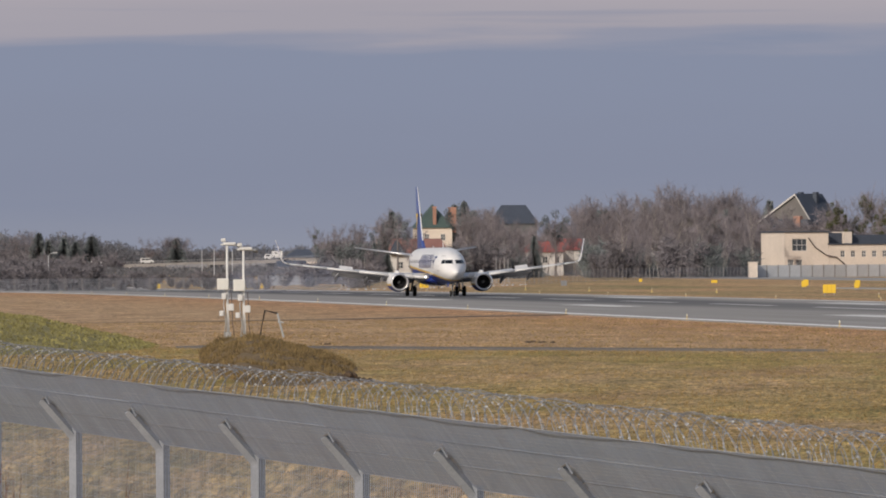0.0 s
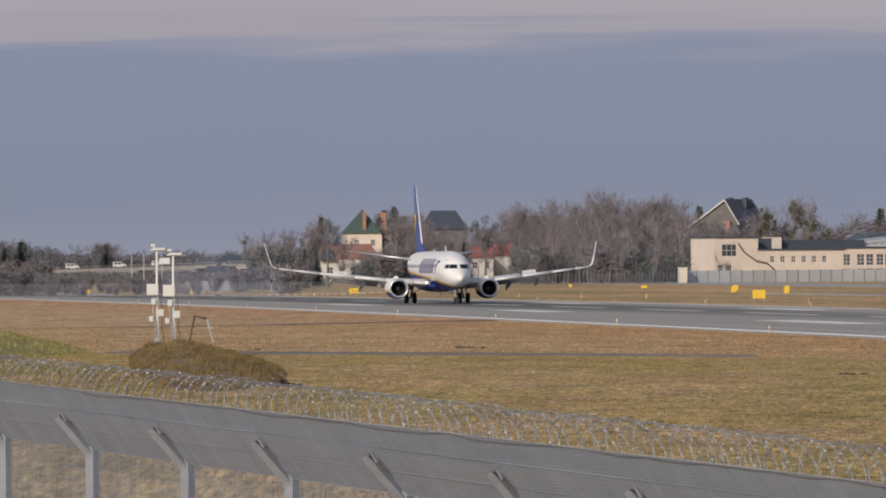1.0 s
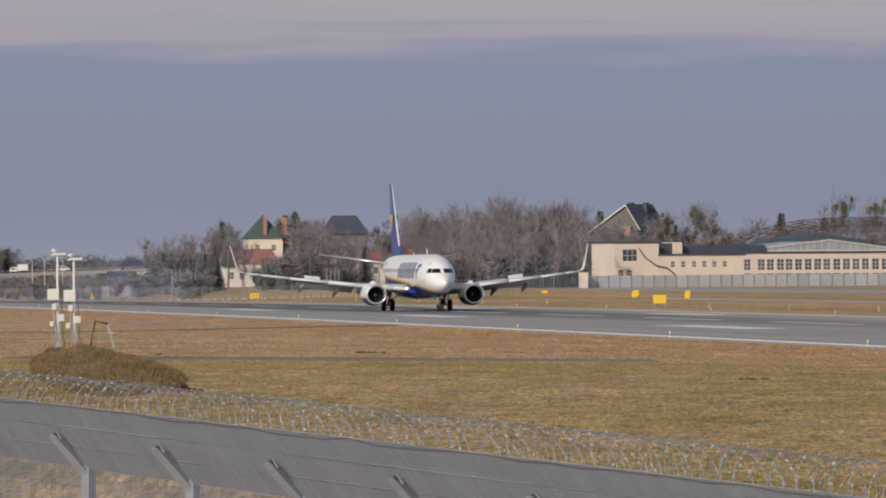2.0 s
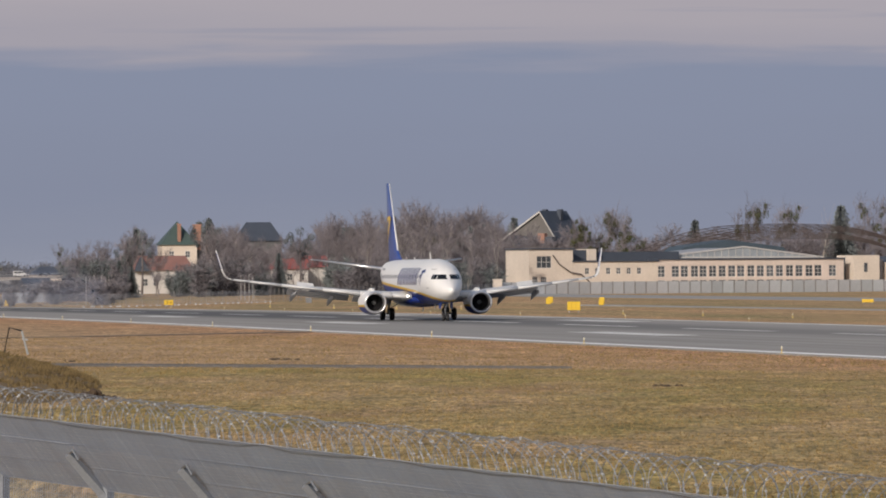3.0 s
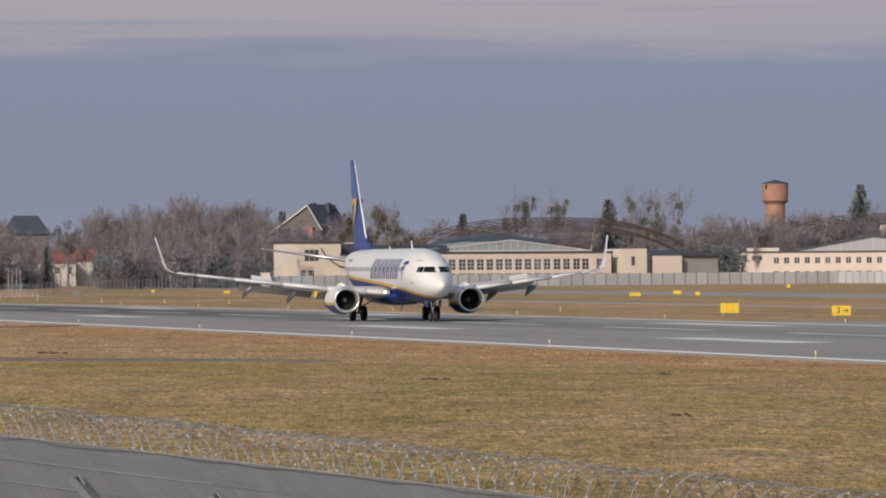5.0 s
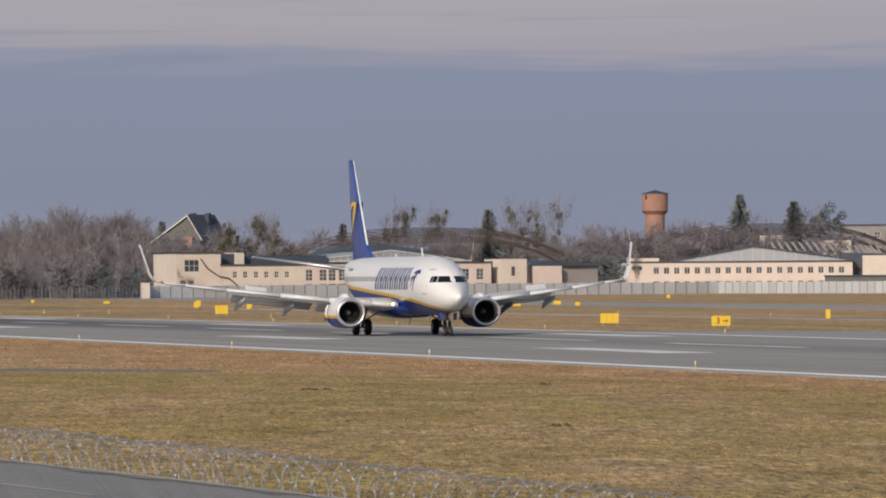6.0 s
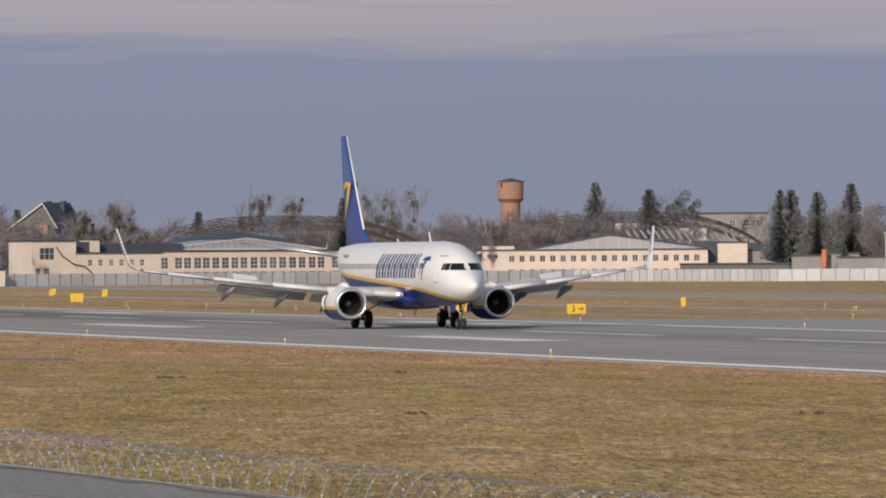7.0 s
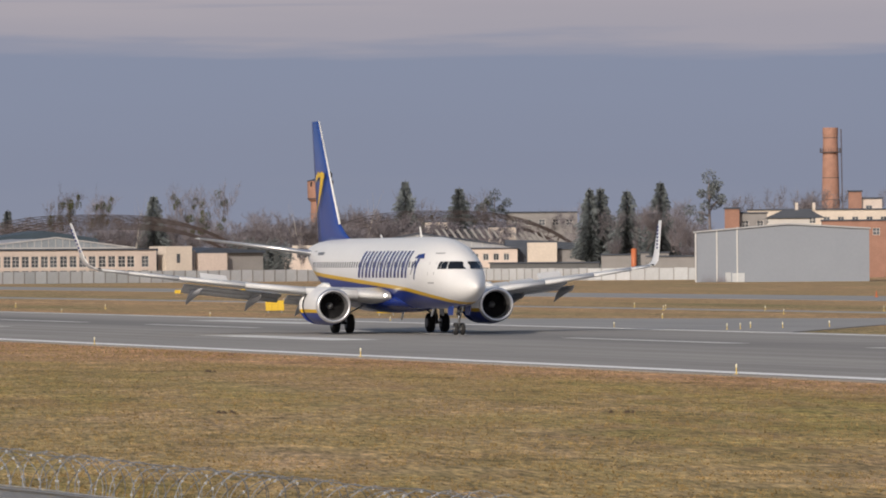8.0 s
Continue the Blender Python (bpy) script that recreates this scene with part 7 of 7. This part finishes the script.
def guidance_sign(x, y, z, w, h, panels, words="", arrow=False):
    ob = base("guidance_sign", pose(x, y, z, 0, 0, facing(x, y)), "yellow illuminated taxiway sign box on short legs" + (" with black number" if words else ""), "sign", "taxiway signs")
    bm = B()
    box(bm, -w / 2, w / 2, -.14, .14, .16, h, bevel=.03)
    body = part("box", bm, M_SIGN, ob)
    for i in range(1, panels):
        xx = -w / 2 + w * i / panels
        bm = B()
        box(bm, xx - .02, xx + .02, -.155, -.142, .18, h - .02)
        part("divider", bm, mat("sign_divider", (0.45, 0.28, 0.02), 0.6), body)
    for s in (-1, 1):
        bm = B()
        box(bm, s * w * .36 - .05, s * w * .36 + .05, -.05, .05, -.2, .16)
        part("leg", bm, M_DULL, ob)
    if words:
        o = new("letters", text_mesh(words, h * .72))
        o.parent = body
        o.matrix_basis = pose(-w * .16 if arrow else 0, -.15, (h + .16) / 2, 90)
    if arrow:
        bm = B()
        zc = (h + .16) / 2
        box(bm, .12, w * .33, -.162, -.142, zc - .035, zc + .035)
        for s in (-1, 1):
            a_ = [bm.verts.new(v) for v in ((w * .37, -.162, zc), (w * .37, -.142, zc), (w * .25, -.142, zc + s * .17), (w * .25, -.162, zc + s * .17))]
            b_ = [bm.verts.new(v) for v in ((w * .33, -.162, zc), (w * .33, -.142, zc), (w * .21, -.142, zc + s * .17), (w * .21, -.162, zc + s * .17))]
            skin(bm, [a_, b_])
        part("arrow", bm, M_BLACK, body, "black arrow")


guidance_sign(141.6, 740.8, .02, 1.42, 1.11, 3)
guidance_sign(139.0, 555.8, .02, 1.55, 1.0, 3)
guidance_sign(139.1, 520.4, .02, 1.5, .95, 1, "3", True)
guidance_sign(139.0, 1061.6, -.5, 1.4, .95, 1, "2", True)
guidance_sign(139.0, 1293.0, -1.4, 1.5, 1.2, 3)
guidance_sign(120.0, 1306.0, -1.3, .95, 1.0, 1)
guidance_sign(204.8, 869.2, .02, 1.5, .6, 3)


def marker_box(x, y, w, h):
    ob = base("marker_box", pose(x, y, 0, 0, 0, facing(x, y)), "yellow equipment box standing in the grass", "marker", "yellow marker boxes")
    bm = B()
    box(bm, -w / 2, w / 2, -w / 2, w / 2, .1, h, bevel=.04)
    part("body", bm, M_SIGN, ob)
    for s in (-1, 1):
        bm = B()
        box(bm, s * w * .3 - .04, s * w * .3 + .04, -.04, .04, -.2, .12)
        part("leg", bm, M_DULL, ob)


for x, y, w, h in ((177.8, 947.5, .71, .95), (179.7, 919.7, .69, .92), (185.7, 1067.5, .98, .53), (185.1, 1135.6, .57, .57), (223.4, 922.9, 1.09, .62), (217.4, 886.7, .67, .6), (295.1, 1138.6, .67, .67), (171.2, 602.9, .46, .95), (170, 907.4, .68, .91), (169.2, 866.5, .65, .8)):
    marker_box(x, y, w, h)


def field_light(name, label, group, glow):
    ob = base(name, Matrix(), label, "light", group)
    bm = B()
    tube(bm, [(0, 0, -.15), (0, 0, .02), (0, 0, .021), (0, 0, .26)], [.12, .10, .03, .025], 8)
    part("stem", bm, M_STEM, ob, "pale yellow base and stem")
    bm = B()
    rings = [[bm.verts.new((r * math.cos(k * math.tau / 10), r * math.sin(k * math.tau / 10), z)) for k in range(10)] for z, r in ((.24, .03), (.29, .042), (.36, .036), (.39, .012))]
    skin(bm, rings)
    part("lens", bm, glow, ob, "pale glass lens", True)
    return ob


M_STEM = mat("pale_light_stem", (0.58, 0.44, 0.15), 0.6, vary=0.1)
M_LENS = mat("frosted_lens", (0.75, 0.70, 0.55), 0.3, vary=0.1, scale=5)
edge = field_light("runway_edge_light", "small pale runway edge light on yellow base", "runway edge lights", M_LENS)
edge.matrix_world = pose(77.3, 508.9, RWZ)
for i in range(-9, 9):
    y = 508.9 - 53.82 * i
    if i:
        copy_thing(edge, pose(77.3, y, RWZ + runway_fall(y)))
    copy_thing(edge, pose(124.6, y + 10, runway_fall(y)))
for x, y in ((169.1, 544.1), (173.1, 529.3), (125.7, 391.7), (127.3, 394.1), (129.8, 399.8), (131.3, 398.1), (135.6, 402), (178.1, 581.6), (172.1, 553.1), (140.6, 853.9), (144.5, 829), (139, 894.7), (139, 952.7), (150, 420), (160, 448), (146, 470), (165, 500), (180, 520), (196, 560), (139, 620), (139, 660), (139, 700), (176, 640), (176, 700)):
    copy_thing(edge, Matrix.LocRotScale((x, y, 0.03 + runway_fall(y) * .3), None, (1.0, 1.0, 1.0)))
bm = B()
rings = [[bm.verts.new((238.9 + r * math.cos(k * math.tau / 10), 692.6 + r * math.sin(k * math.tau / 10), z)) for k in range(10)] for z, r in ((.05, .25), (.1, .25), (.11, .14), (.75, .04))]
skin(bm, rings)
thing("traffic_cone", bm, M_ORANGE, "orange marker cone on the taxiway", "cone", smooth=True)
bm = B()
box(bm, 161.1, 162.0, 1065.2, 1065.8, -.2, .65, bevel=.05)
thing("dark_box", bm, M_DULL, "dark equipment box in the grass", "box")



# ---- low green bank at the far end of the near field ----
def green_bank():
    xs, ys = np.linspace(4, 34, 100), np.linspace(308, 402, 90)
    verts = []
    for y in ys:
        for x in xs:
            u = ((x - 17.5) / 15.0) ** 2 + ((y - 355) / 42.0) ** 2
            k = max(0, 1 - u)
            verts.append((x, y, 2.2 * k ** 1.1 - .11 + min(1, k * 4) * (.16 * noise.noise((x * .7, y * .12, 3)) + .06 * noise.noise((x * 2.3, y * .5, 8)))))
    n = len(xs)
    faces = [(j * n + i, j * n + i + 1, (j + 1) * n + i + 1, (j + 1) * n + i) for j in range(len(ys) - 1) for i in range(n - 1)]
    me = bpy.data.meshes.new("bank")
    me.from_pydata(verts, [], faces)
    me.materials.append(mat("green_turf", (0.215, 0.19, 0.072), 0.95, vary=0.6, scale=0.5, fine=9, bump=0.05))
    me.shade_smooth()
    tagged(new("grass_bank", me), "low bank of greener grass", "grass", kind="structure")
    rng = random.Random(19)
    tris = []
    for i in range(26000):
        x, y = rng.uniform(6, 33), rng.uniform(312, 398)
        k = 1 - ((x - 17.5) / 15.0) ** 2 - ((y - 355) / 42.0) ** 2
        if k < .0:
            continue
        z = 2.2 * k ** 1.1 - .11 + min(1, k * 4) * (.16 * noise.noise((x * .7, y * .12, 3)) + .06 * noise.noise((x * 2.3, y * .5, 8)))
        c = Vector((x, y, z - .02))
        w = Vector((rng.uniform(.03, .09), 0, 0))
        tris.append((c - w, c + w, c + Vector((rng.gauss(0, .05), rng.gauss(0, .05), rng.uniform(.04, .16)))))
    o = new("bank_grass", tri_mesh(tris, mat("bank_grass_blades", (0.18, 0.165, 0.062), 0.9, vary=0.5, scale=0.3, per_island=0.4)))
    tagged(o, "rough greenish grass on the low bank", "grass", kind="stuff")


green_bank()


# ---- thin blue tyre smoke that hangs where the wheels touched down ----
def tyre_smoke():
    m = bpy.data.materials.new("thin_smoke")
    m.use_nodes = True
    n, l = m.node_tree.nodes, m.node_tree.links
    n.clear()
    out, mx, clear, veil = n.new("ShaderNodeOutputMaterial"), n.new("ShaderNodeMixShader"), n.new("ShaderNodeBsdfTransparent"), n.new("ShaderNodeBsdfDiffuse")
    veil.inputs[0].default_value = (0.5, 0.57, 0.78, 1)
    mx.inputs[0].default_value = 0.022
    l.new(clear.outputs[0], mx.inputs[1]), l.new(veil.outputs[0], mx.inputs[2]), l.new(mx.outputs[0], out.inputs[0])
    ob = base("tyre_smoke", Matrix(), "thin bluish tyre smoke hanging over the runway", "smoke", kind="stuff")
    rng = random.Random(17)
    for x, y, r, up in ((103.0, 905, 3.4, 1.0), (105.5, 945, 4.2, 1.25), (107.5, 985, 4.6, 1.1)):
        bm = B()
        bmesh.ops.create_icosphere(bm, subdivisions=5, radius=1.0)
        k, low = rng.uniform(0, 9), runway_fall(y)
        for v in bm.verts:
            c = v.co * (1 + .55 * noise.noise(v.co * 1.6 + Vector((k, 0, 0))) + .25 * noise.noise(v.co * 4 + Vector((0, k, 0))))
            v.co = (c.x * r * 1.4, c.y * r * 4.0, max(.25, 1.6 * up + c.z * r * .75 * up))
        o = part("puff", bm, m, ob, "thin bluish veil of smoke", True)
        o.visible_shadow = False
        o.matrix_basis = pose(x, y, low)
    return ob


SMOKE = tyre_smoke()


# ---- dark heap of earth at the foot of the mound ----
def earth_heap():
    rng = random.Random(33)
    ob = base("earth_heap", pose(28.7, 240, ground_height(28.7, 240)), "dark clods of earth heaped in the grass", "heap")
    for i in range(26):
        bm = B()
        bmesh.ops.create_icosphere(bm, subdivisions=1, radius=1.0)
        k = rng.uniform(0, 9)
        x, y = rng.gauss(0, .34), rng.gauss(0, .5)
        r = rng.uniform(.08, .17)
        for v in bm.verts:
            v.co = v.co * r * (1 + .5 * noise.noise(v.co * 2 + Vector((k, 0, 0))))
        o = part("clod", bm, bpy.data.materials["dark_earth"], ob)
        o.matrix_basis = pose(x, y, max(.02, .26 - .5 * abs(x)) * rng.uniform(.3, 1.0))


earth_heap()


# ---- motion ----
def motions():
    """The airliner rolls down the centreline towards the viewer, slowing from 59 to 43 metres a second."""
    rows = []
    for i in range(17):
        t = i * 0.5
        y = 785.55 - 59.606 * t + 1.7285 * t ** 2 - 0.05923 * t ** 3
        rows.append((t, pose(RWC, y, RWZ + 0.02 + runway_fall(y), 0, 0, -90.6)))
    walk(AIRLINER, rows)
    # the reverser sleeves slide back along the engines
    for sleeve in SLEEVES:
        walk(sleeve, [(0.0, pose(.62, 0, 0)), (4.9, pose(.62, 0, 0)), (6.2, pose(0, 0, 0)), (8.0, pose(0, 0, 0))])
    walk(SMOKE, [(0.0, pose(0, 0, 0)), (4.0, pose(2.2, 3.0, .5)), (8.0, pose(4.4, 6.0, 1.0))])
    # traffic on the overpass
    for vehicle, x0, speed, lane in OVERPASS_TRAFFIC:
        walk(vehicle, [(t, deck_pose(x0 + speed * t, lane, speed)) for t in (0.0, 2.0, 4.0, 6.0, 8.0)])


motions()
